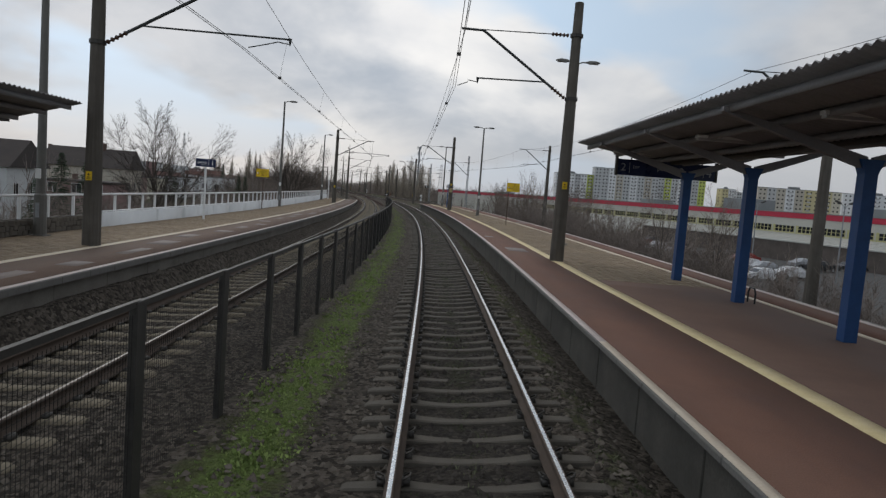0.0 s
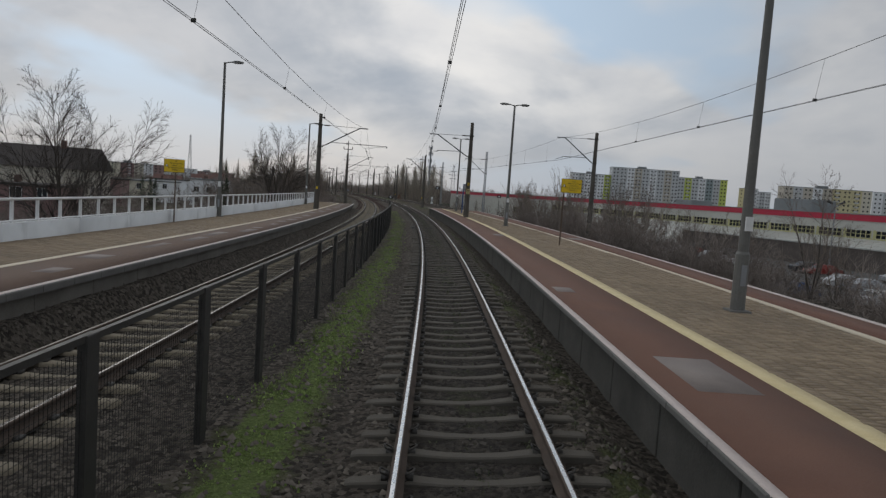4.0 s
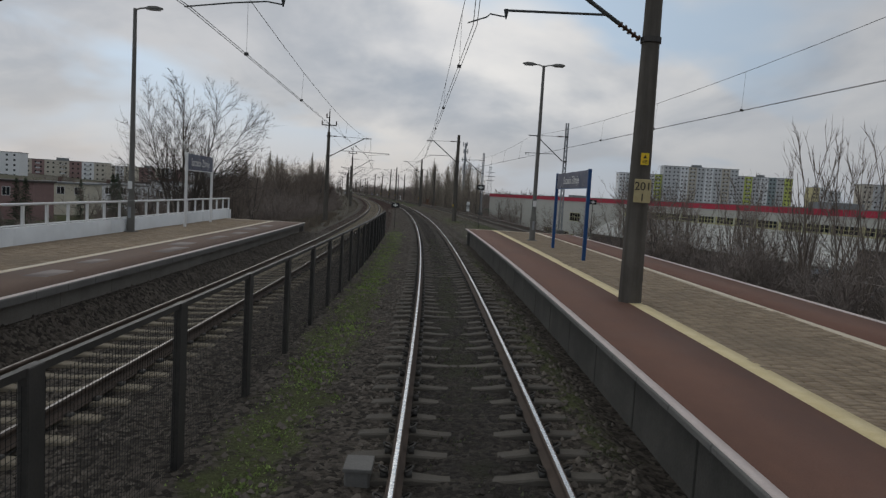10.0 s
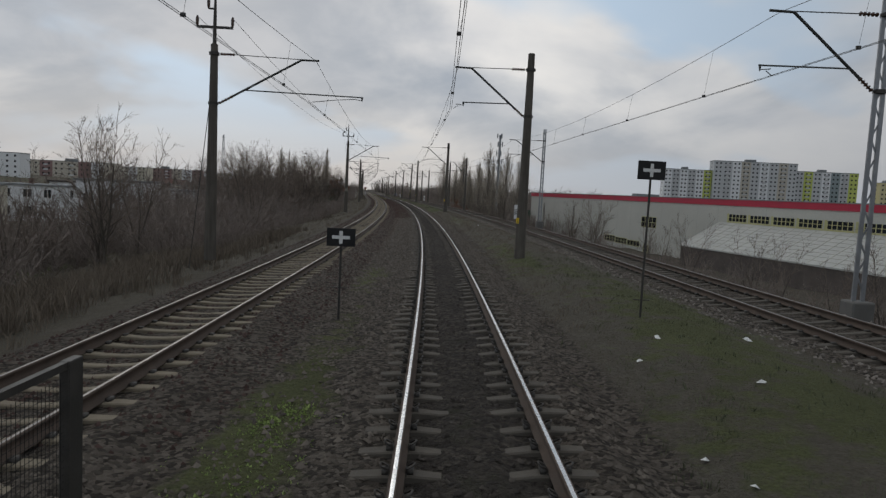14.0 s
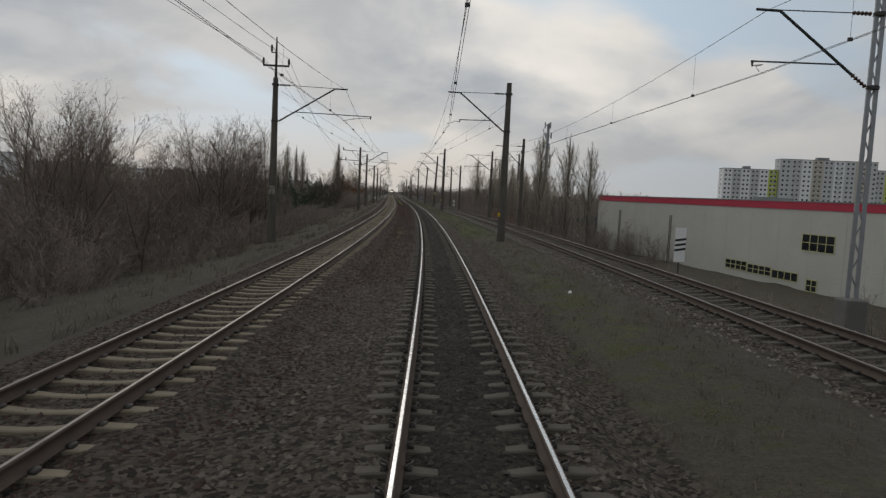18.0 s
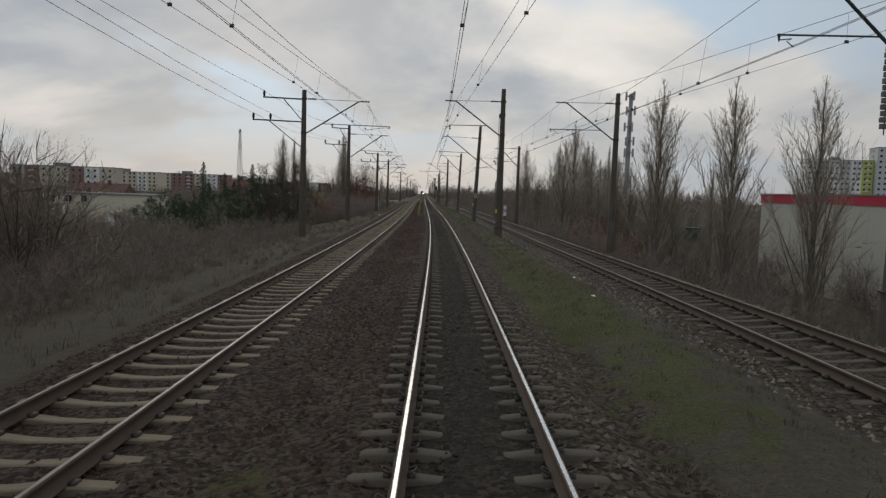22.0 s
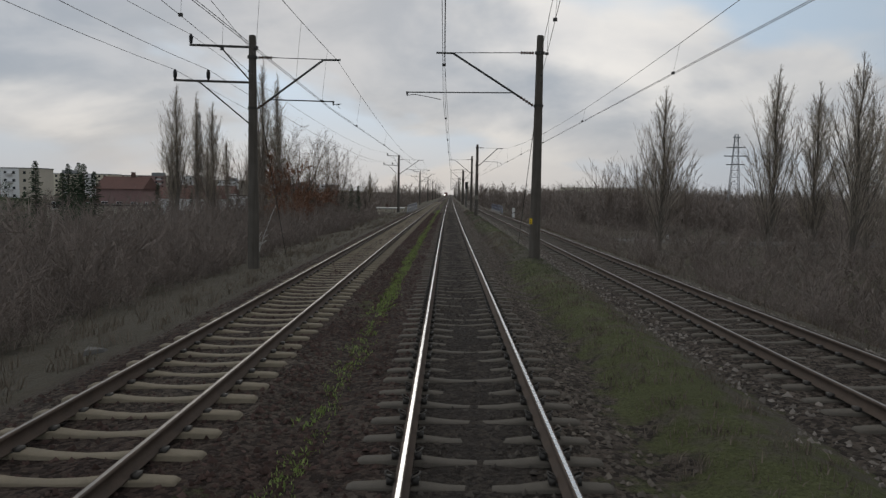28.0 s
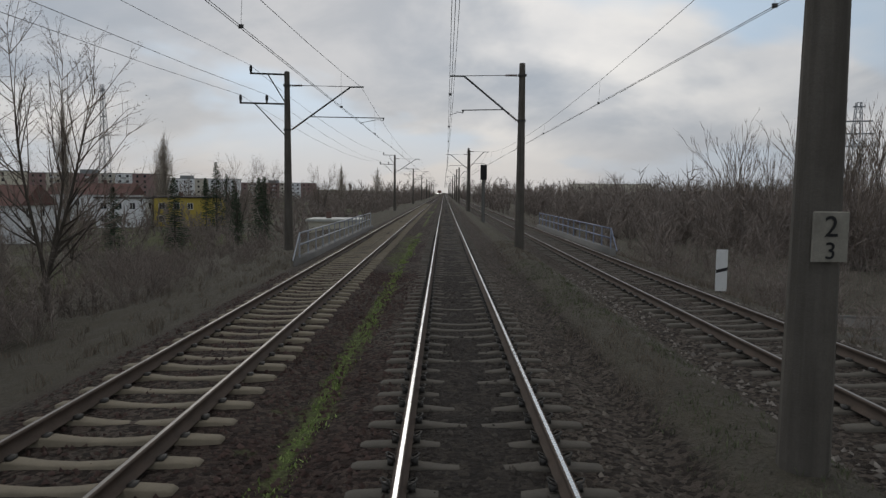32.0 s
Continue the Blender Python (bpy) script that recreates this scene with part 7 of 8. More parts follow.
for s, lat in ((72, 48), (98, 54), (62, 60)):
    car_park_lamp(s, lat, 9.0)


# ---- yard below the embankment ----
def container(s, lat, tone, mat, turn):
    t = thing("shipping_container", stand(s, lat, float(ground_z(s, lat)), turn), "%s corrugated steel container in a yard" % tone, "container", "containers in the yard")
    part("body", Mesh().box((-3.0, -1.2, 0.1), (3.0, 1.2, 2.5)), mat, t)
    for i in range(24):
        x = -2.88 + i * 0.25
        part("wall_rib", Mesh().box((x - 0.05, -1.24, 0.2), (x + 0.05, -1.2, 2.4)), mat, t)
    for x in (-2.95, 2.95):
        part("corner_post", Mesh().box((x - 0.08, -1.26, 0.05), (x + 0.08, -1.1, 2.55)), mat, t)
    part("roof", Mesh().box((-3.02, -1.22, 2.5), (3.02, 1.22, 2.56)), mat, t)


container(329, 48.5, "dark green", plain("green_container_paint", (0.02, 0.075, 0.045), (0.035, 0.10, 0.06), 0.6, scale=1.5), 8)
container(332, 55.0, "dark blue", plain("blue_container_paint", (0.02, 0.035, 0.10), (0.03, 0.05, 0.14), 0.6, scale=1.5), 4)


def digger(s, lat):
    t = thing("small_digger", stand(s, lat, float(ground_z(s, lat)) + 0.02, 25), "small yellow digger with a glazed cab in a yard", "digger")
    for y in (-0.75, 0.75):
        part("crawler_track", Mesh().box((-1.1, y - 0.18, 0.0), (1.1, y + 0.18, 0.5), chamfer=0.12), RUBBER, t)
    part("body", Mesh().box((-1.1, -0.8, 0.55), (0.9, 0.8, 1.15), chamfer=0.12), DIGGER_PAINT, t)
    cab = part("cab", Mesh().box((-0.3, -0.75, 1.15), (0.9, 0.35, 2.35), chamfer=0.1), BLACK, t)
    part("cab_window", Mesh().box((-0.2, -0.77, 1.45), (0.8, -0.75, 2.2)), GLASS, cab)
    part("cab_window", Mesh().box((0.9, -0.65, 1.45), (0.92, 0.25, 2.2)), GLASS, cab)
    part("boom", Mesh().bar((0.8, 0.55, 1.0), (2.0, 0.55, 2.2), 0.2, 0.26), DIGGER_PAINT, t)
    part("dipper_arm", Mesh().bar((2.0, 0.55, 2.2), (2.7, 0.55, 0.9), 0.16, 0.2), DIGGER_PAINT, t)
    part("bucket", Mesh().box((2.45, 0.25, 0.3), (2.95, 0.85, 0.9), chamfer=0.1), DARK_STEEL, t)


DIGGER_PAINT = plain("yellow_machine_paint", (0.48, 0.27, 0.02), (0.56, 0.33, 0.04), 0.5, scale=2)
digger(306.7, 31.5)
villa((float(place(880, 95)[0]), float(place(880, 95)[1])), 12, 58, 16, -6, 9.5, "cream", HALL_ROOF, "distant long pale warehouse beyond the trees", [(8, 2.0, 3, 2, "f"), (20, 2.0, 3, 2, "f"), (32, 2.0, 3, 2, "f"), (44, 2.0, 3, 2, "f")], False)


def far_train():
    t = thing("oncoming_train", stand(900, float(lat_left(900)), 0), "far-off oncoming train with a lit headlight", "train")
    part("body", Mesh().box((-1.4, 0, 0.9), (1.4, 40, 3.9), chamfer=0.3), ROOF_RED, t)
    lamp = bpy.data.materials.new("lit_headlamp")
    lamp.use_nodes = True
    lamp.node_tree.nodes["Principled BSDF"].inputs["Emission Color"].default_value = (1, 0.96, 0.85, 1)
    lamp.node_tree.nodes["Principled BSDF"].inputs["Emission Strength"].default_value = 12
    for x in (-0.8, 0.8):
        part("headlamp", Mesh().tube([(x, -0.05, 1.6), (x, 0.1, 1.6)], 0.2, 12), lamp, t)


far_train()


# ---- plants ----
def limbs_to_mesh(segs, name, sides, *mats):
    """Limbs out of rows of x0 y0 z0 x1 y1 z1 r0 r1: tapered prisms, pointed where r1 is 0, single slivers where it is below 0."""
    g = np.asarray(segs, float)
    a, b = g[:, :3], g[:, 3:6]
    d = b - a
    d /= np.maximum(np.linalg.norm(d, axis=1), 1e-6)[:, None]
    ref = np.where(np.abs(d[:, 2:]) > 0.9, [[1.0, 0, 0]], [[0, 0, 1.0]])
    u = np.cross(d, ref)
    u /= np.linalg.norm(u, axis=1)[:, None]
    w = np.cross(d, u)
    ang = (g[:, 0] * 7.3 + g[:, 2] * 5.1 + g[:, 4] * 3.7)[:, None]
    vs, fs, k = [], [], 0

    def ring(pick, centre, rad, n):
        return [centre[pick] + (u[pick] * np.cos(ang[pick] + 2 * math.pi * i / n) + w[pick] * np.sin(ang[pick] + 2 * math.pi * i / n)) * rad[pick][:, None] for i in range(n)]

    for kind in (0, 1, 2):
        pick = (g[:, 7] > 0, g[:, 7] == 0, g[:, 7] < 0)[kind]
        m = int(pick.sum())
        if not m:
            continue
        if kind == 0:
            v = np.stack(ring(pick, a, g[:, 6], sides) + ring(pick, b, g[:, 7], sides), 1)
            f = [(i, (i + 1) % sides, sides + i) for i in range(sides)] + [((i + 1) % sides, sides + (i + 1) % sides, sides + i) for i in range(sides)]
        elif kind == 1:
            v = np.stack(ring(pick, a, g[:, 6], 3) + [b[pick]], 1)
            f = [(0, 1, 3), (1, 2, 3), (2, 0, 3)]
        else:
            v = np.stack(ring(pick, a, g[:, 6], 2) + [b[pick]], 1)
            f = [(0, 1, 2)]
        n = v.shape[1]
        vs.append(v.reshape(-1, 3))
        fs.append((np.array(f)[None] + (np.arange(m) * n)[:, None, None] + k).reshape(-1, 3))
        k += m * n
    return arrays(name, np.concatenate(vs), np.concatenate(fs), *mats)


def grow(r, start, way, length, radius, depth, spread, out, kids, bend=0.12, lift=0.05, ratio=0.66, fine=0.011):
    """One limb of several bent pieces, with smaller limbs along it; the last ones are pointed twigs."""
    p, d = np.array(start, float), np.array(way, float)
    n = (1, 2, 3, 4)[min(depth, 3)]
    pts, dirs = [p], [d]
    for i in range(n):
        d = d + r.normal(0, bend, 3) + np.array([0, 0, lift])
        d /= np.linalg.norm(d)
        q = p + d * length / n
        r0 = max(radius * (1 - 0.75 * i / n), fine)
        r1 = max(radius * (1 - 0.75 * (i + 1) / n), fine * 0.7)
        if depth == 0:
            r1 = -1.0
        elif depth == 1 and i == n - 1:
            r1 = 0.0
        out.append((*p, *q, r0, r1))
        p = q
        pts.append(p)
        dirs.append(d)
    if depth == 0:
        return
    for j in range(kids[depth]):
        u = r.uniform(0.2, 1.0)
        i = min(int(u * n), n - 1)
        f = u * n - i
        base = pts[i] * (1 - f) + pts[i + 1] * f
        side = r.normal(0, 1, 3)
        side -= dirs[i] * side.dot(dirs[i])
        side /= np.linalg.norm(side)
        ang = spread * r.uniform(0.6, 1.25)
        w = dirs[i] * math.cos(ang) + side * math.sin(ang)
        grow(r, base, w, length * ratio * r.uniform(0.7, 1.15) * (1.15 - 0.4 * u), max(radius * 0.5 * (1.1 - 0.5 * u), fine), depth - 1, spread, out, kids, bend, lift, ratio, fine)


def to_height(segs, height, slim=1.0):
    g = np.array(segs)
    g[:, :6] *= height / g[:, 5].max()
    g[:, [0, 1, 3, 4]] *= slim
    return [tuple(q) for q in g]


def bare_tree(seed, height, kids=(0, 13, 7, 7), spread=0.64, limbs=7, trunk=0.20, lean=(0.16, 0.72), fine=0.0072, length=(0.40, 0.52)):
    r = np.random.default_rng(seed)
    out = []
    trunk = height * trunk
    out.append((0, 0, -0.4, 0.05, 0.02, trunk, 0.0115 * height, 0.0085 * height))
    top = np.array([0.05, 0.02, trunk])
    for i in range(limbs):
        a = i * 2.4 + r.uniform(-0.4, 0.4)
        t = r.uniform(*lean) if i else 0.08
        w = np.array([math.cos(a) * math.sin(t), math.sin(a) * math.sin(t), math.cos(t)])
        grow(r, top - np.array([0, 0, r.uniform(0, trunk * 0.35)]), w, height * r.uniform(*length), 0.0060 * height, 3, spread, out, kids, 0.09, 0.07, 0.55, fine)
    return to_height(out, height)


def poplar(seed, height, wide):
    r = np.random.default_rng(seed)
    out = []
    n = 10
    p = np.array([0.0, 0, -0.4])
    stem = []
    for i in range(n):
        q = np.array([r.normal(0, 0.08), r.normal(0, 0.08), (i + 1) * height / n])
        out.append((*p, *q, 0.24 * (1 - i / n) + 0.012, 0.24 * (1 - (i + 1) / n) + 0.01))
        stem.append((p, q))
        p = q
    # leaders close to the stem, nearly parallel to it, each with short ascending twigs
    leaders = int(58 * min(1.0, 0.25 + 0.62 * wide))
    for j in range(leaders):
        u = 0.02 + 0.84 * (j / leaders) + r.uniform(-0.02, 0.03)
        i = min(int(u * n), n - 1)
        base = stem[i][0] + (stem[i][1] - stem[i][0]) * (u * n - i)
        a = j * 2.4 + r.uniform(-0.5, 0.5)
        t = r.uniform(0.16, 0.34) * wide
        w = np.array([math.cos(a) * math.sin(t), math.sin(a) * math.sin(t), math.cos(t)])
        ln = height * (0.92 - u) * r.uniform(0.38, 0.66) + height * 0.06
        grow(r, base, w, ln, 0.016 + 0.046 * (1 - u), 2, 0.50, out, (0, 7, 24), 0.035, 0.05, 0.27, 0.0074)
    for j in range(150):
        u = r.uniform(0.04, 0.98)
        i = min(int(u * n), n - 1)
        base = stem[i][0] + (stem[i][1] - stem[i][0]) * (u * n - i)
        a, t = r.uniform(0, 2 * math.pi), r.uniform(0.25, 0.6)
        w = np.array([math.cos(a) * math.sin(t), math.sin(a) * math.sin(t), math.cos(t)])
        grow(r, base, w, (0.5 + height * 0.085 * (1 - u)) * r.uniform(0.6, 1.4), 0.014, 1, 0.45, out, (0, 9), 0.08, 0.10, 0.5, 0.0068)
    return out


def open_tree(seed, height, stems=3, fork=(0.10, 0.34), side=9, reach=0.42, buds=0, fine=0.0050):
    """A leafless tree whose stems run on to the top, with ascending branches that fork into thin twigs."""
    r = np.random.default_rng(seed)
    out = []
    foot = height * 0.10
    out.append((0, 0, -0.4, 0.03, 0.02, foot, 0.0105 * height, 0.0090 * height))
    for k in range(stems):
        a = k * 6.283 / stems + r.uniform(-0.5, 0.5)
        t = r.uniform(*fork)
        d = np.array([math.cos(a) * math.sin(t), math.sin(a) * math.sin(t), math.cos(t)])
        p = np.array([0.03, 0.02, foot])
        n = 9
        ln = height * 0.88 * r.uniform(0.82, 1.05)
        rad = 0.0078 * height * r.uniform(0.75, 1.0)
        for i in range(n):
            d = d + r.normal(0, 0.05, 3) + np.array([0, 0, 0.03])
            d /= np.linalg.norm(d)
            q = p + d * ln / n
            u0, u1 = i / n, (i + 1) / n
            out.append((*p, *q, max(rad * (1 - 0.93 * u0), 0.009), max(rad * (1 - 0.93 * u1), 0.007)))
            for j in range(1 if i == 0 else 3):
                f = r.uniform(0, 1)
                b = p + (q - p) * f
                v = r.normal(0, 1, 3)
                v -= d * v.dot(d)
                v /= np.linalg.norm(v)
                v = v + np.array([math.cos(a), math.sin(a), 0]) * 0.35
                g = r.uniform(0.45, 0.85)
                w = d * math.cos(g) + v * math.sin(g)
                bl = height * reach * (1.0 - 0.66 * u0) * r.uniform(0.6, 1.05)
                grow(r, b, w / np.linalg.norm(w), bl, rad * 0.52 * (1 - 0.7 * u0), 2, 0.66, out, (0, 4, side), 0.065, 0.06, 0.46, fine)
            p = q
    if buds:
        tips = [g for g in out if g[7] < 0]
        for g in tips[::buds]:
            e = np.array(g[3:6])
            for _ in range(2):
                q = e + r.normal(0, 0.05, 3)
                out.append((*q, *(q + r.normal(0, 0.035, 3)), 0.016, -1.0))
    return to_height(out, height)


def shrub(seed, height, stems, twigs, lean=0.45, thick=1.0):
    """Stems from one root with many thin slivers of twigs round them."""
    r = np.random.default_rng(seed)
    out = []
    for i in range(stems):
        a, t = r.uniform(0, 2 * math.pi), abs(r.normal(0, lean))
        w = np.array([math.cos(a) * math.sin(t), math.sin(a) * math.sin(t), math.cos(t)])
        q = np.array([r.normal(0, 0.5), r.normal(0, 0.5), -0.1])
        ln = height * r.uniform(0.5, 1.0)
        mid = q + w * ln * 0.5 + r.normal(0, 0.12, 3)
        w2 = w + r.normal(0, 0.22, 3) + np.array([0, 0, 0.15])
        w2 /= np.linalg.norm(w2)
        tip = mid + w2 * ln * 0.5
        th = (0.008 + height * 0.004) * thick
        out += [(*q, *mid, th, th * 0.6), (*mid, *tip, th * 0.6, 0.0)]
        for j in range(twigs):
            u = r.uniform(0.03, 1.0)
            base = q + (mid - q) * (u * 2) if u < 0.5 else mid + (tip - mid) * (u * 2 - 1)
            d = (w if u < 0.5 else w2) * 0.9 + r.normal(0, 0.55, 3)
            d /= np.linalg.norm(d)
            out.append((*base, *(base + d * height * r.uniform(0.12, 0.30)), (0.006 + height * 0.0028) * thick, -1.0))
    return out


def make_tree(name, label, segs, twig, limit, category="tree", group="", bark=None):
    t = thing(name, Matrix(), label, category, group)
    g = np.asarray(segs)
    big = (g[:, 6] > limit) & (g[:, 7] > 0)
    part("trunk", limbs_to_mesh(g[big], "trunk", 6, bark or BARK), None, t)
    part("crown", limbs_to_mesh(g[~big], "crown", 3, twig), None, t)
    return t


def scatter_tree(protos, spots):
    """Each spot: chainage, offset, scale, which. The first use places the original, later ones copy it."""
    for s, lat, k, i in spots:
        z = float(ground_z(s, lat)) - 0.05
        m = stand(s, lat, z, (s * 37.7 + lat * 11.3) % 360)
        t = protos[i]
        if "placed" not in t:
            t["placed"] = 1
            t.matrix_world = m @ Matrix.Scale(k, 4)
        else:
            c = copy_thing(t, Matrix())
            c.matrix_world = m @ Matrix.Scale(k, 4)


def woods():
    r = random.Random(3)
    bare = [make_tree("bare_tree", "leafless spreading tree with fine grey-brown twigs", open_tree(s, 11.0, k, (0.10, 0.44), 6, 0.50, b, 0.0048), TWIG, 0.03, group="bare trees along the line") for s, k, b in ((11, 3, 3), (12, 2, 3), (13, 4, 2), (14, 3, 2))]
    broad = make_tree("broad_tree", "broad leafless tree with several stems and low branches", open_tree(15, 13.2, 5, (0.12, 0.62), 13, 0.46, 0, 0.0085), DARK_TWIG, 0.035)
    scatter_tree([broad], [(110, -18, 1.0, 0), (60.5, -23.2, 0.95, 0), (276, -15, 0.62, 0), (284, -19, 0.6, 0)])
    pole = [make_tree("sapling", "tall thin leafless sapling with upright shoots", bare_tree(s, 9.0, (0, 3, 4, 4), 0.3, 5, 0.08, (0.04, 0.22), 0.012, (0.7, 0.85)), TWIG, 0.09, group="saplings in the scrub") for s in (24, 25)]
    slim = [make_tree("young_tree", "slender leafless young tree with upright twigs", open_tree(s, 8.0, 3, (0.06, 0.30), 6, 0.34, 0, 0.0050), TWIG, 0.025, group="young trees on the embankment") for s in (21, 22, 23)]
    tall = [make_tree("poplar_tree", "tall columnar leafless poplar", poplar(s, 18.0, w), POPLAR_TWIG, 0.03, group="poplars beside the line", bark=POPLAR_BARK) for s, w in ((31, 1.4), (32, 0.95), (33, 1.25), (34, 0.45))]
    red = make_tree("copper_leaved_tree", "small tree holding reddish-brown dead leaves", leafy(41), RED_TWIG, 0.06)
    spots = [ (36, -30, 0.9, 2), (120, -24, 0.8, 3), (132, -30, 0.7, 2), (104, -21, 0.62, 1), (117, -16, 0.55, 2)]
    spots += [(18, -34, 0.8, 3), (70, -36, 0.8, 0), (86, -34, 0.75, 1)]
    # wood on the left bank in the curve
    for i in range(20):
        spots.append((183 + i * 1.9 + r.uniform(-1, 1), r.uniform(-24, -14.8), r.uniform(0.8, 1.08), r.randrange(4)))
    spots += [(206, -17, 0.95, 2), (178, -18, 0.9, 1), (181, -21, 1.0, 3), (198, -28, 1.05, 2), (205, -31, 1.1, 0), (212, -34, 1.1, 3), (226, -20, 0.9, 0), (232, -23, 0.85, 1), (239, -22, 0.85, 2), (245, -24, 0.85, 3)]
    # row of trees before the bridge
    for s, lat, k in ((388, -19, 1.0), (394, -24, 1.15), (399, -18, 1.0), (404, -22, 1.15), (409, -18, 1.05), (414, -27, 0.9), (421, -30, 0.6), (440, -34, 0.6), (396, -30, 1.1), (470, -28, 0.9), (500, -32, 1.0), (530, -28, 1.0)):
        spots.append((s, lat, k * 1.25, r.randrange(4)))
    # right of the line, below the embankment
    for s, lat, k in ((432, 40, 0.9), (470, 46, 0.9), (480, 60, 1.0), (520, 52, 0.9)):
        spots.append((s, lat, k, r.randrange(4)))
    scatter_tree(bare, spots)
    spots = []
    for i in range(20):
        s = 36 + i * 3.5 + r.uniform(-1, 1)
        spots.append((s, r.uniform(14.5, 20), r.uniform(0.5, 0.8), r.randrange(3)))
    for i in range(16):
        spots.append((112 + i * 4.2 + r.uniform(-1.2, 1.2), r.uniform(14.5, 19.5), r.uniform(0.5, 0.72), r.randrange(3)))
    for i in range(17):
        spots.append((112 + i * 7.5 + r.uniform(-3, 3), r.uniform(-26, -14), r.uniform(0.6, 0.95), r.randrange(3)))
    for i in range(11):
        spots.append((250 + i * 9 + r.uniform(-3, 3), r.uniform(15, 24), r.uniform(0.5, 0.9), r.randrange(3)))
    spots += [(135, -18, 1.15, 1), (138.5, -20, 1.25, 0), (142, -19, 1.1, 2), (131, -21, 0.95, 2), (115.5, 17.3, 1.12, 0), (113.6, 17.6, 1.08, 1), (109.2, 17.3, 1.02, 2), (106.8, 17.5, 0.96, 0), (119.5, 17.5, 0.9, 2), (78, 18.4, 1.1, 1), (80, 19.6, 1.05, 0), (76, 20.3, 1.0, 2), (83, 18.8, 0.95, 1)]
    scatter_tree(slim, spots)
    scatter_tree(pole, [(440 + i * 2 + r.uniform(-2, 2), r.uniform(35, 49), r.uniform(1.6, 2.0), r.randrange(2)) for i in range(14)])
    scatter_tree(pole, [(72 + i * 2.6 + r.uniform(-1.5, 1.5), r.uniform(14.5, 20), r.uniform(0.72, 1.0), r.randrange(2)) for i in range(18)])
    spots = [(253.2, 27.8, 1.06, 0), (267.9, 28.0, 1.2, 2), (325.8, 25.8, 1.2, 2)]
    for s, lat, k, i in ((283, 26.3, 1.32, 2), (290, 31, 0.75, 2), (300, 23.8, 0.84, 0), (302, 27, 0.88, 2), (304, 29.6, 0.84, 0), (299, 31, 0.86, 1), (311, 21, 1.0, 0), (312, 25.6, 1.0, 1), (331, 33, 0.8, 2), (338, 30, 0.7, 0), (345, 26, 0.7, 3), (392.8, 27.2, 1.18, 0), (375, 33, 1.15, 1), (382, 41, 1.12, 2), (371, 39, 1.18, 0), (376, 46, 1.15, 3), (390, 52, 1.1, 0), (258, 22, 0.7, 3)):
        spots.append((s, lat, k, i))
    spots += [(389.3, -23.4, 1.26, 3), (397.6, -23.7, 1.24, 3), (393, -25, 0.8, 1), (417.2, -45.4, 1.38, 1), (416.8, -42.0, 1.3, 3), (416.9, -39.4, 1.22, 1), (419, -47, 0.9, 3), (405, -36, 0.75, 3), (486, -60, 1.2, 3), (560, -75, 1.3, 1), (566, -78, 1.2, 2), (640, -40, 1.0, 1), (720, -34, 1.1, 0)]
    scatter_tree(tall, spots)
    scatter_tree([red], [(384, -18.8, 1.3, 0), (379, -17, 0.8, 0), (262, 14.4, 0.6, 0), (306, -17.3, 0.68, 0), (266, 16.5, 0.5, 0)])
    ever = make_tree("evergreen_bush", "large dark evergreen bush on the bank", leafy(43), CONIFER, 0.06, "bush")
    scatter_tree([ever], [(285, -20.5, 1.1, 0), (282, -23.5, 0.9, 0), (300, -33, 0.95, 0), (352, -34, 0.9, 0), (362, -39, 1.0, 0), (368, -36, 0.85, 0), (338, -37, 0.9, 0), (330, -41, 0.85, 0), (299, -37, 0.8, 0), (304, -40, 0.85, 0), (308, -37.5, 0.75, 0)])
    birch = make_tree("birch_sapling", "slender leaning birch sapling with white stems", to_height(open_tree(44, 4.2, 3, (0.15, 0.4), 5, 0.30, 0, 0.004), 4.2), TWIG, 0.012, bark=BIRCH_BARK)
    scatter_tree([birch], [(341, -10.4, 1.2, 0)])
    con = [conifer(s) for s in (51, 52)]
    scatter_tree(con, [(340, -44, 0.75, 0), (375.6, -56.6, 1.25, 1), (346, -47, 0.6, 1), (262, -52, 0.7, 0), (236, -46, 0.6, 1), (212, -40, 0.6, 0), (448, -34, 0.7, 0), (456, -31, 0.8, 1), (475, -30, 0.7, 0), (515, -44, 1.0, 1), (526, -46, 0.9, 0), (520, -50, 0.9, 1), (455, -20.5, 0.7, 0), (462, -23, 0.74, 1), (458, -24.5, 0.6, 0), (500, -41, 1.15, 1), (503, -44, 0.9, 0), (315, -29.2, 1.0, 1), (318, -33, 0.75, 0), ])
    scatter_tree(con, [(46, -23, 0.62, 0), (49, -26, 0.7, 1), (43, -24.5, 0.58, 1), (118, -26, 0.62, 0), (124, -28, 0.66, 1), (48, -36, 0.6, 0), (60, -40, 0.55, 1), (130, -40, 0.6, 0), (140, -44, 0.6, 1), (165, -48, 0.6, 0), (388, -46, 0.7, 0), (430, -48, 0.7, 1), (400, -58.5, 1.05, 0), (402, -55.0, 1.02, 1), (385, -43.5, 0.95, 0), (383, -41.2, 0.86, 1), (387, -45.2, 0.97, 0), (381, -42.6, 0.8, 1), (384, -45.5, 0.85, 1), (426, -52.5, 0.8, 0), (232, -36, 0.5, 0), (225, -33, 0.5, 1)])


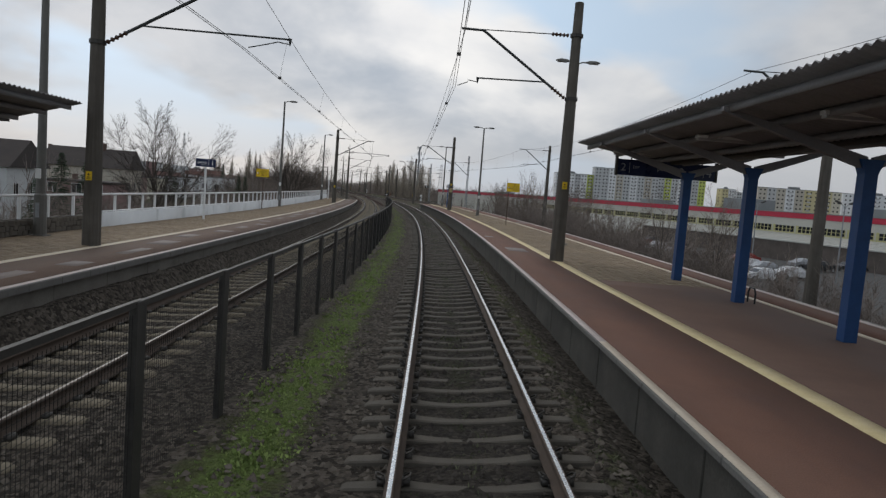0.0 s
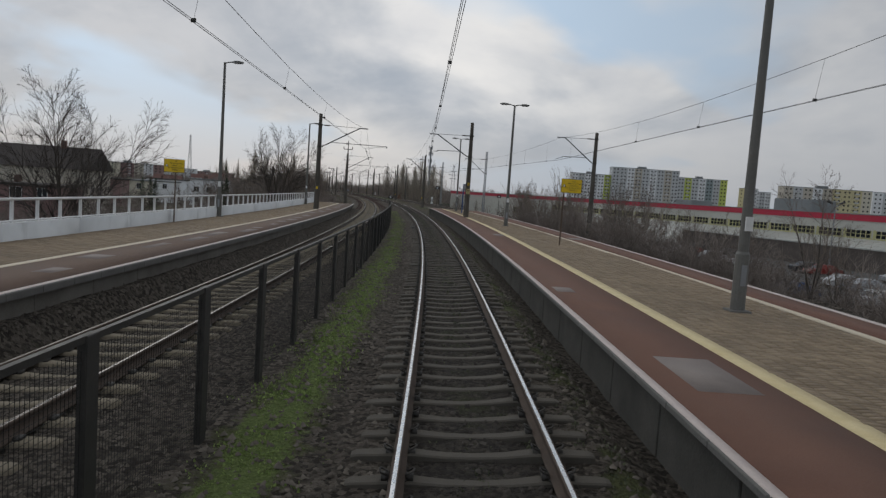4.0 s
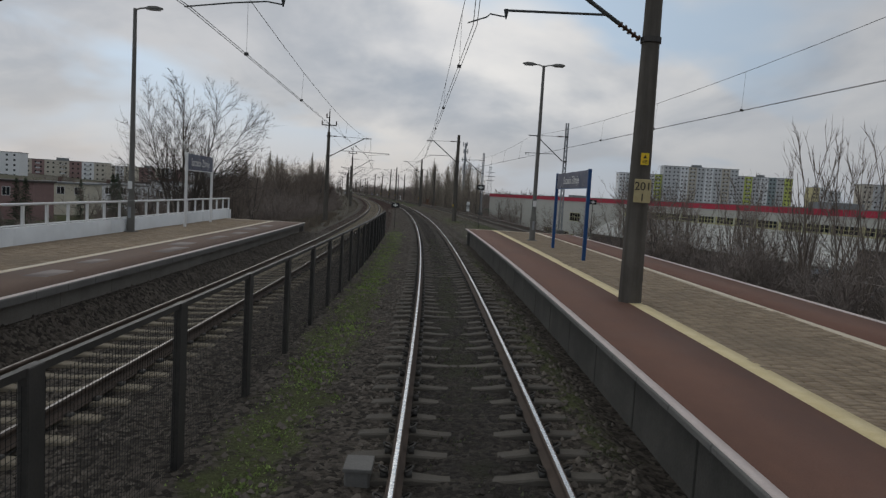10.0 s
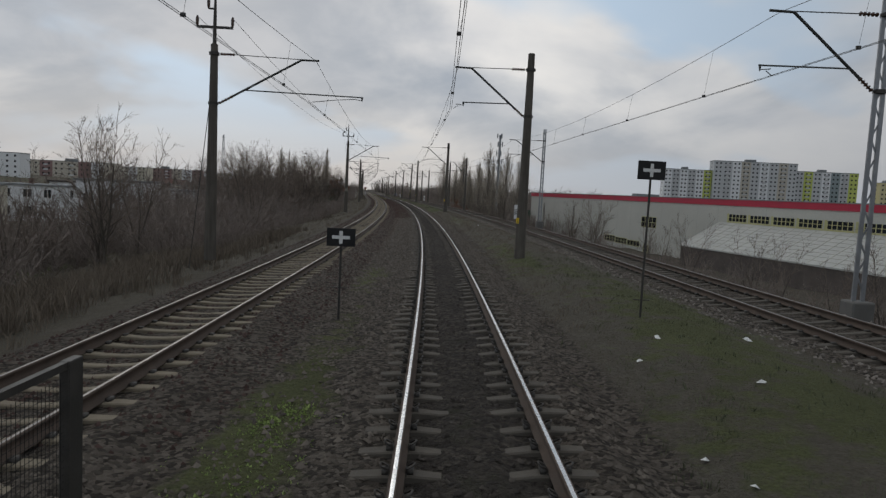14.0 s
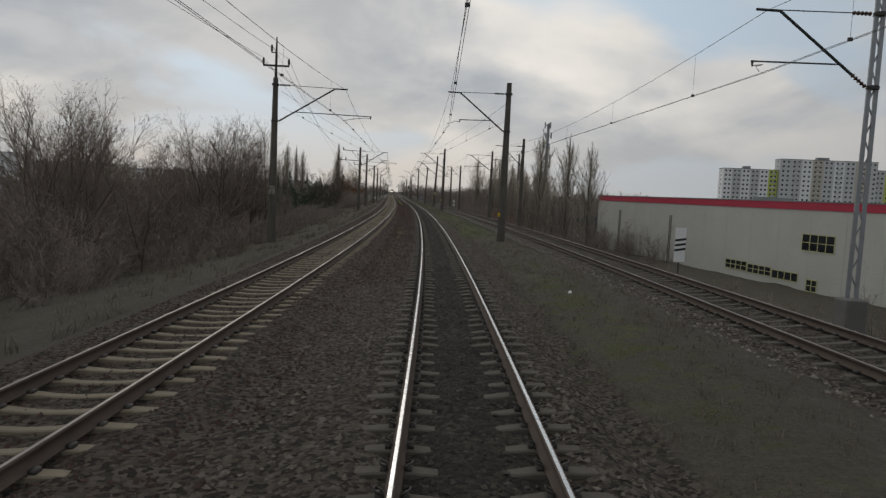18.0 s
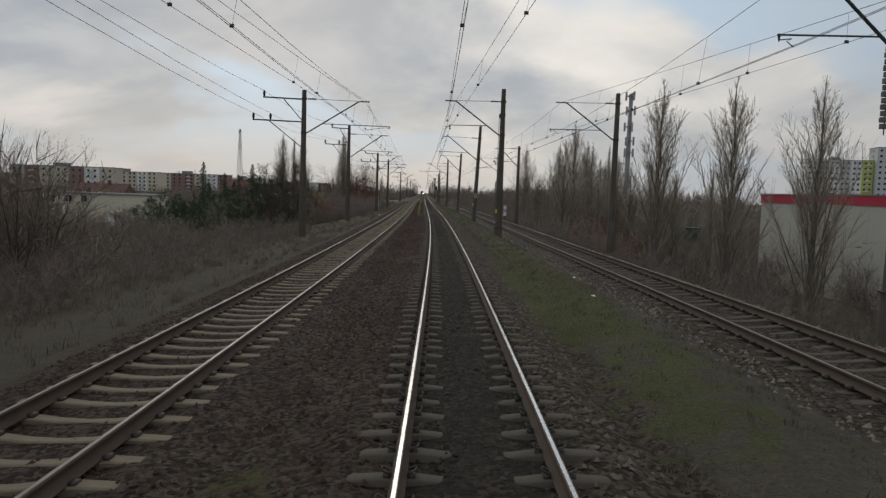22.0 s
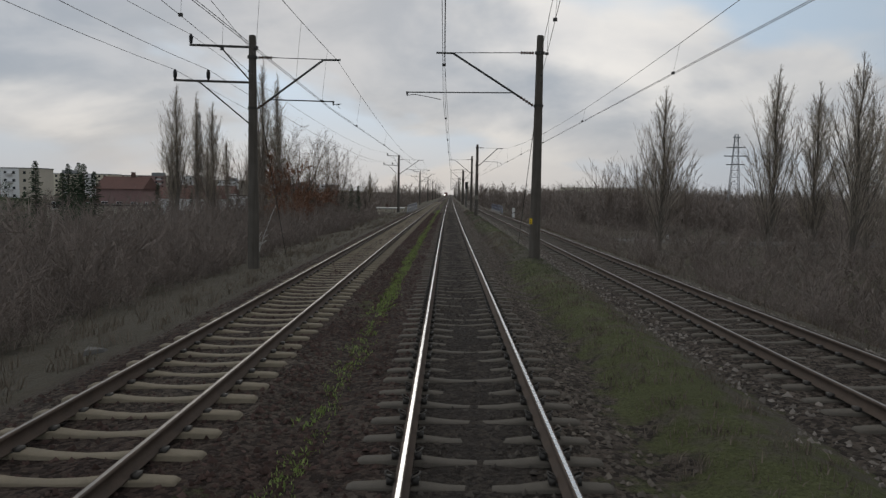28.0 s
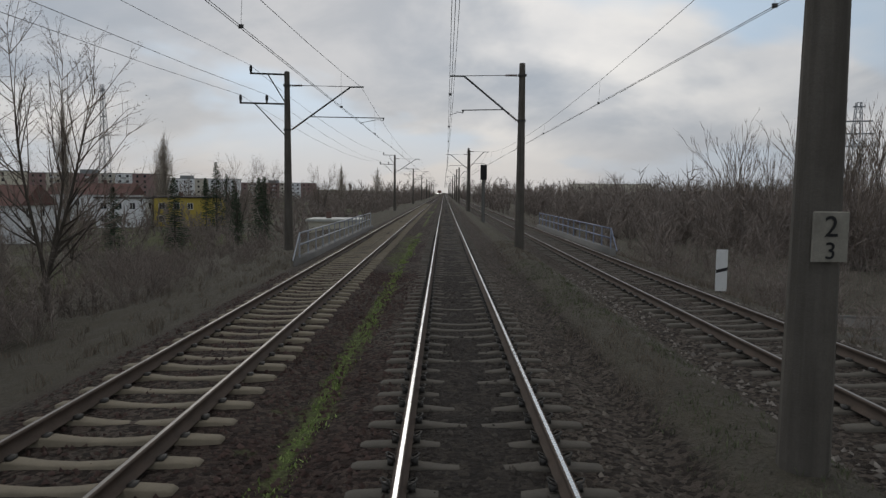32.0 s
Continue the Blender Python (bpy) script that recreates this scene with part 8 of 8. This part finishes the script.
def leafy(seed):
    out = bare_tree(seed, 8.0, (0, 6, 5, 5), 0.7, 9, 0.1, (0.25, 1.2))
    r = np.random.default_rng(seed)
    leaves = []
    for g in [g for g in out if g[6] < 0.025]:
        for _ in range(3):
            p = np.array(g[:3]) + (np.array(g[3:6]) - np.array(g[:3])) * r.uniform(0, 1) + r.normal(0, 0.07, 3)
            leaves.append((*p, *(p + r.normal(0, 0.09, 3)), 0.05, -1.0))
    return out + leaves


def conifer(seed):
    r = np.random.default_rng(seed)
    h = 11.0
    t = thing("spruce_tree", Matrix(), "dark green spruce with drooping boughs", "tree", "spruces among the houses")
    part("trunk", limbs_to_mesh([(0, 0, -0.4, 0, 0, h * 0.98, 0.16, 0.02)], "trunk", 8, BARK), None, t)
    v, f = [], []
    z = h * 0.10
    while z < h * 0.985:
        u = z / h
        reach = 2.7 * (1 - u) ** 0.85 * r.uniform(0.7, 1.15) + 0.12
        for b in range(r.integers(5, 8)):
            a = r.uniform(0, 2 * math.pi)
            ln = reach * r.uniform(0.6, 1.1)
            way = np.array([math.cos(a), math.sin(a), 0.0])
            side = np.array([-math.sin(a), math.cos(a), 0.0])
            for q in np.arange(0.12, 1.0, 0.055 + 0.02 * u):
                c = way * ln * q + np.array([0, 0, z - 0.30 * ln * q + 0.14 * ln * q * q])
                w = 0.34 * (1.06 - q) * min(ln, 1.6) + 0.05
                for sg in (-1, 1):
                    d = (way * 0.55 + side * sg * r.uniform(0.7, 1.1)) * w * r.uniform(0.7, 1.2) + np.array([0, 0, -r.uniform(0.0, 0.16)])
                    t2 = way * 0.05 + np.array([0, 0, r.uniform(-0.03, 0.05)])
                    k = len(v)
                    v += [c - t2, c + d * 0.5 + t2 * 0.8, c + d, c + d * 0.45 - t2]
                    f.append((k, k + 1, k + 2, k + 3))
        z += 0.30 * (1.15 - 0.6 * u)
    part("crown", arrays("crown", v, f, CONIFER), None, t)
    return t


def thicket(name, label, spots, seed, mat, heights=(2.6, 3.4, 2.0, 3.0), stems=11, twigs=44, thick=0.72):
    """Many shrubs joined: spots are rows of chainage, offset, scale."""
    r = np.random.default_rng(seed)
    spots = np.asarray(spots)
    vs, fs, k = [], [], 0
    for i, h in enumerate(heights):
        proto = limbs_to_mesh(shrub(seed + i, h, stems, twigs, thick=thick), "shrub", 3, mat)
        pick = spots[i :: len(heights)]
        m4 = frames4(pick[:, 0], pick[:, 1], ground_z(pick[:, 0], pick[:, 1]) - 0.05, 0.0, r.uniform(0, 6.28, len(pick)), pick[:, 2])
        me = joined(proto, m4, "tmp", mat)
        co = np.empty(len(me.vertices) * 3, np.float32)
        me.vertices.foreach_get("co", co)
        lo = np.empty(len(me.loops), np.int32)
        me.loops.foreach_get("vertex_index", lo)
        vs.append(co.reshape(-1, 3))
        fs.append(lo.reshape(-1, 3) + k)
        k += len(me.vertices)
        bpy.data.meshes.remove(me)
        bpy.data.meshes.remove(proto)
    tagged(new(name, arrays(name, np.concatenate(vs), np.concatenate(fs), mat)), label, "bushes", kind="stuff")


def belts():
    r = np.random.default_rng(17)
    u = lambda a, b, n: r.uniform(a, b, n)
    # left bank: low growth by the line, closing up behind
    n = 1050
    s, lat = u(100, 445, n), -11.2 - u(0, 1, n) ** 1.35 * 19
    k = u(0.75, 1.2, n) * np.interp(lat, [-30, -20, -14, -11], [1.75, 1.45, 0.95, 0.5]) * np.interp(s, [100, 118, 130, 170, 205, 222, 292, 306, 398, 415], [0.5, 0.75, 1.1, 1.15, 0.95, 0.68, 0.62, 1.15, 1.3, 0.55])
    keep = ~((s < 135) & (lat > -17)) & ~((s > 255) & (s < 300) & (lat > -12.5)) & ~((s > 280) & (s < 301) & (lat > -26))
    thicket("thicket_left", "dense leafless brown scrub on the embankment", np.c_[s, lat, k][keep], 61, BUSH_TWIG)
    n = 190
    s = u(300, 408, n)
    thicket("upper_thicket_left", "tall dense leafless scrub behind the embankment", np.c_[s, u(-38, -21, n), u(1.3, 2.1, n)], 89, BUSH_TWIG, stems=9, twigs=34, thick=0.9)
    n = 140
    thicket("wood_edge_left", "tall dense leafless scrub closing the bank", np.c_[u(190, 250, n), u(-42, -24, n), u(2.0, 2.9, n)], 99, BUSH_TWIG, stems=10, twigs=34, thick=1.0)
    n = 290
    s = u(5, 100, n)
    thicket("hedge_behind_wall", "leafless shrubs and small trees behind the platform wall", np.c_[s, -15 - u(0, 1, n) * 16, u(0.7, 1.3, n) * np.interp(s, [60, 75], [1.35, 1.0])], 64, BUSH_TWIG)
    n = 170
    s = u(262, 350, n)
    thicket("garden_shrubs", "leafless garden shrubs before the houses", np.c_[s, u(-54, -27, n), u(0.9, 1.5, n)], 95, BUSH_TWIG)
    n = 60
    thicket("garden_shrubs_far", "leafless garden shrubs before the houses", np.c_[u(368, 440, n), u(-60, -36, n), u(1.2, 2.0, n)], 97, BUSH_TWIG)
    # right bank
    n = 760
    s = u(100, 445, n)
    off = u(0, 1, n) ** 1.3
    lat = lat_third(s) + 4.8 + off * 15
    k = u(0.65, 1.1, n) * (0.55 + 0.75 * off) * np.where((s > 205) & (s < 245), 0.5, 1.0) * np.interp(s, [245, 252, 330, 370, 390], [1.0, 1.5, 1.35, 0.85, 0.5])
    hall = (s > 150) & (s < 228)
    keep = ~(hall & (r.uniform(0, 1, n) < 0.75))
    thicket("thicket_right", "dense leafless grey-brown scrub on the embankment", np.c_[s, lat, k][keep], 67, BUSH_TWIG)
    n = 400
    s = u(5, 100, n)
    thicket("scrub_by_platform", "leafless shrubs on the slope beyond the platform", np.c_[s, u(13.0, 21, n), u(0.7, 1.25, n) * np.interp(s, [20, 60], [0.7, 1.15])], 71, BUSH_TWIG)
    n = 330
    s = u(250, 400, n)
    thicket("lowland_scrub", "leafless scrub on the low ground", np.c_[s, u(22, 75, n), u(1.2, 2.3, n) * np.interp(s, [340, 380], [1.0, 0.75])], 72, BUSH_TWIG)
    n = 330
    s = u(398, 560, n)
    lat = 13 + u(0, 1, n) * np.interp(s, [398, 440], [45, 80])
    open_field = (s < 436) & (lat > 16) & (lat < 52)
    s, lat, n = s[~open_field], lat[~open_field], int((~open_field).sum())
    thicket("lowland_copse", "tall dense leafless scrub below the line", np.c_[s, lat, np.interp(lat, [13, 24, 36], [0.45, 1.0, 3.2]) * np.interp(s, [398, 430], [0.6, 1.0]) * u(0.75, 1.1, n)], 86, BUSH_TWIG, twigs=32, thick=1.0)
    n = 75
    s = u(400, 436, n)
    thicket("field_scrub", "thin leafless scrub on rough ground below the line", np.c_[s, 15 + u(0, 1, n) ** 1.4 * 30, u(0.7, 1.5, n)], 98, BUSH_TWIG, stems=8, twigs=26)
    n = 240
    s = u(290, 720, n)
    thicket("lowland_wood", "leafless wood on the low ground", np.c_[s, u(64, 175, n), u(2.0, 3.0, n)], 83, BUSH_TWIG, stems=9, twigs=24, thick=2.2)
    n = 230
    thicket("tree_belt_right", "belt of leafless trees across the low ground", np.c_[u(462, 640, n), u(30, 120, n), u(2.6, 4.0, n)], 92, BUSH_TWIG, stems=10, twigs=28, thick=1.3)
    # far woods closing the view
    n = 340
    s = u(430, 1250, n)
    thicket("far_woods_left", "distant leafless woods", np.c_[s, -15 - u(0, 1, n) ** 1.4 * (40 + 0.45 * (s - 430)), np.interp(s, [430, 520, 800], [1.0, 1.9, 4.2]) * u(0.8, 1.2, n)], 74, BUSH_TWIG, stems=9, twigs=24, thick=2.2)
    n = 340
    s = u(440, 1300, n)
    thicket("far_woods_right", "distant leafless woods", np.c_[s, 14 + u(0, 1, n) ** 1.3 * (60 + 0.6 * (s - 440)), np.interp(s, [440, 800], [1.8, 4.8]) * u(0.8, 1.2, n)], 77, BUSH_TWIG, stems=9, twigs=24, thick=2.2)
    n = 340
    s = u(90, 620, n)
    thicket("far_trees_by_houses", "leafless garden trees among the houses", np.c_[s, u(-140, -32, n), u(1.2, 2.3, n) * np.where((s > 220) & (s < 330), 0.8, np.where(s > 330, 1.15, 0.85))], 80, BUSH_TWIG, stems=9, twigs=24, thick=2.2)


def blades(name, label, s, lat, h, mat, seed, width=0.012):
    r = np.random.default_rng(seed)
    n = len(s)
    a = r.uniform(0, 2 * math.pi, n)
    base = place(s, lat, ground_z(s, lat) - 0.02)
    lean = r.normal(0, 0.35, (n, 2)) * h[:, None]
    side = np.stack([np.cos(a), np.sin(a), 0 * a], -1) * width * r.uniform(0.6, 1.5, n)[:, None]
    top = base + np.c_[lean, h]
    mid = base + np.c_[lean * 0.35, h * 0.6]
    v = np.stack([base - side, base + side, mid + side * 0.7, top, mid - side * 0.7], 1)
    k = np.arange(n)[:, None] * 5
    f = np.concatenate([k + np.array([0, 1, 2]), k + np.array([0, 2, 4]), k + np.array([4, 2, 3])])
    tagged(new(name, arrays(name, v.reshape(-1, 3), f, mat)), label, "grass", kind="stuff")


def grasses():
    r = np.random.default_rng(23)
    u = lambda a, b, n: r.uniform(a, b, n)

    def clumped(s0, s1, n, per, spread):
        c = u(s0, s1, n // per)
        return np.repeat(c, per) + r.normal(0, spread, (n // per) * per)

    n = 26000
    s = clumped(100, 425, n, 13, 0.12)
    lat = np.repeat(u(0, 1, n // 13), 13)
    lat = lat_left(s) - 2.9 - lat ** 1.3 * 6.5 + r.normal(0, 0.08, n)
    blades("dry_grass_left", "tall dry winter grass on the bank", s, lat, u(0.12, 0.42, n), DRY_GRASS, 1, 0.008)
    n = 19500
    s = clumped(99, 152, n, 13, 0.14)
    lat = -9.6 - np.repeat(u(0, 1, n // 13), 13) * 7.5 + r.normal(0, 0.1, n)
    blades("tall_dry_grass", "tall reddish-brown dry grass beyond the platform end", s, lat, u(0.3, 0.85, n), DRY_GRASS, 8, 0.013)
    n = 22100
    s = clumped(100, 425, n, 13, 0.12)
    lat = lat_third(s) + 2.9 + np.repeat(u(0, 1, n // 13), 13) ** 1.2 * 4.5 + r.normal(0, 0.08, n)
    blades("dry_grass_right", "tall dry winter grass on the bank", s, lat, u(0.10, 0.34, n), DRY_GRASS, 2, 0.008)
    n = 68000
    s = clumped(98.5, 415, n, 10, 0.1)
    w = np.repeat(u(0, 1, n // 10), 10)
    lat = 2.0 + w * (lat_third(s) - 4.0) + r.normal(0, 0.07, n)
    dry = smooth_noise(s, lat, 6, 91) + 0.9 * np.exp(-((s - 145) / 30) ** 2) > 0.1
    blades("verge_dry_grass", "dry winter grass between the tracks", s[dry], lat[dry], u(0.03, 0.15, dry.sum()), DRY_GRASS, 3, 0.007)
    blades("verge_green_grass", "short green grass between the tracks", s[~dry], lat[~dry], u(0.03, 0.11, (~dry).sum()), GREEN_GRASS, 4, 0.007)
    n = 54000
    s = clumped(0, 106, n, 12, 0.09)
    lat = -2.26 + np.repeat(r.normal(0, 0.26, n // 12), 12) + r.normal(0, 0.05, n)
    blades("moss_strip", "bright green moss and grass strip beside the fence", s, lat, u(0.012, 0.05, n), MOSS, 5, 0.016)
    n = 21600
    s = clumped(0, 100, n, 12, 0.08)
    lat = np.where(np.repeat(u(0, 1, n // 12), 12) < 0.45, np.repeat(r.normal(0, 0.3, n // 12), 12), np.repeat(r.normal(1.42, 0.2, n // 12), 12)) + r.normal(0, 0.04, n)
    blades("grass_in_track", "thin green weeds growing between the sleepers", s, lat, u(0.02, 0.06, n), GREEN_GRASS, 6)
    n = 21600
    s = np.concatenate([clumped(285, 420, 16800, 12, 0.1), clumped(322, 350, 4800, 12, 0.1)])
    lat = -1.93 + np.repeat(r.normal(0, 0.10, n // 12), 12) + r.normal(0, 0.04, n)
    blades("grass_line", "narrow line of bright green grass along the ballast", s, lat, u(0.02, 0.08, n), MOSS, 7, 0.012)


def ballast():
    r = np.random.default_rng(29)
    base = np.array([(1, 0, 0), (-1, 0, 0), (0, 1, 0), (0, -1, 0), (0.2, 0.1, 1)], float)
    tri = np.array([(0, 2, 4), (2, 1, 4), (1, 3, 4), (3, 0, 4)])

    def strew(name, label, s, lat, mat, seed, size=(0.022, 0.045)):
        q = np.random.default_rng(seed)
        n = len(s)
        sz = q.uniform(*size, (n, 1, 1)) * q.uniform(0.6, 1.3, (n, 1, 3))
        v = base[None] * sz + q.normal(0, 0.007, (n, 5, 3))
        a = q.uniform(0, 6.28, n)
        c, w = np.cos(a)[:, None], np.sin(a)[:, None]
        v = np.stack([v[..., 0] * c - v[..., 1] * w, v[..., 0] * w + v[..., 1] * c, v[..., 2]], -1)
        v = v + place(s, lat, ground_z(s, lat) + q.uniform(-0.012, 0.008, n))[:, None]
        f = (tri[None] + (np.arange(n) * 5)[:, None, None]).reshape(-1, 3)
        tagged(new(name, arrays(name, v.reshape(-1, 3), f, mat)), label, "ballast", kind="stuff")

    def off_sleepers(s, off, pitch, clear):
        """Leaves out stones on sleeper tops, but for the middle of the track where they lie over."""
        gap = np.abs((s + 6.0) / pitch - np.round((s + 6.0) / pitch)) * pitch
        over = (np.abs(off) < 0.42) & (((s > 150) & (s < 256)) | (s > 322))
        return (gap > clear) | (np.abs(off) > 1.22) | over

    n = 86000
    s = r.uniform(0, 402, n)
    lat = r.uniform(-2.8, 1.9, n)
    keep = off_sleepers(s, lat, 0.6, 0.085)
    inner = keep & (np.abs(lat) < 0.72)
    strew("oily_ballast", "dark oily ballast between the rails", s[inner], lat[inner], STONE_OILY, 5, (0.02, 0.045))
    keep &= np.abs(lat) > 0.78
    brown = keep & (s > 165) & (lat < -0.78)
    keep &= ~brown
    strew("ballast_stones", "loose grey crushed-stone ballast around the rails", s[keep], lat[keep], STONE, 1, (0.022, 0.05))
    strew("brown_ballast", "dark brown ballast along the rail", s[brown], lat[brown], STONE_RED, 6, (0.022, 0.05))
    n = 60000
    s = r.uniform(4, 402, n)
    off = r.uniform(-1.9, 2.4, n)
    keep = off_sleepers(s, off, 0.62, 0.085)
    lat = lat_left(s) + off
    strew("ballast_between_tracks", "rust-stained ballast between two tracks", s[keep & (s > 104)], lat[keep & (s > 104)], STONE_RED, 2)
    strew("ballast_by_platform", "loose grey-brown ballast beside the side platform", s[keep & (s <= 104)], lat[keep & (s <= 104)], STONE, 4)
    n = 20000
    s = r.uniform(100, 402, n)
    strew("ballast_outer_track", "pale crushed stone along the outer track", s, lat_third(s) + np.where(r.uniform(0, 1, n) < 0.45, r.normal(-1.7, 0.25, n), r.normal(2.0, 0.5, n)), STONE_PALE, 3, (0.025, 0.055))


woods()
belts()
grasses()
ballast()
for ob in list(bpy.data.objects):
    if "placed" in ob:
        del ob["placed"]
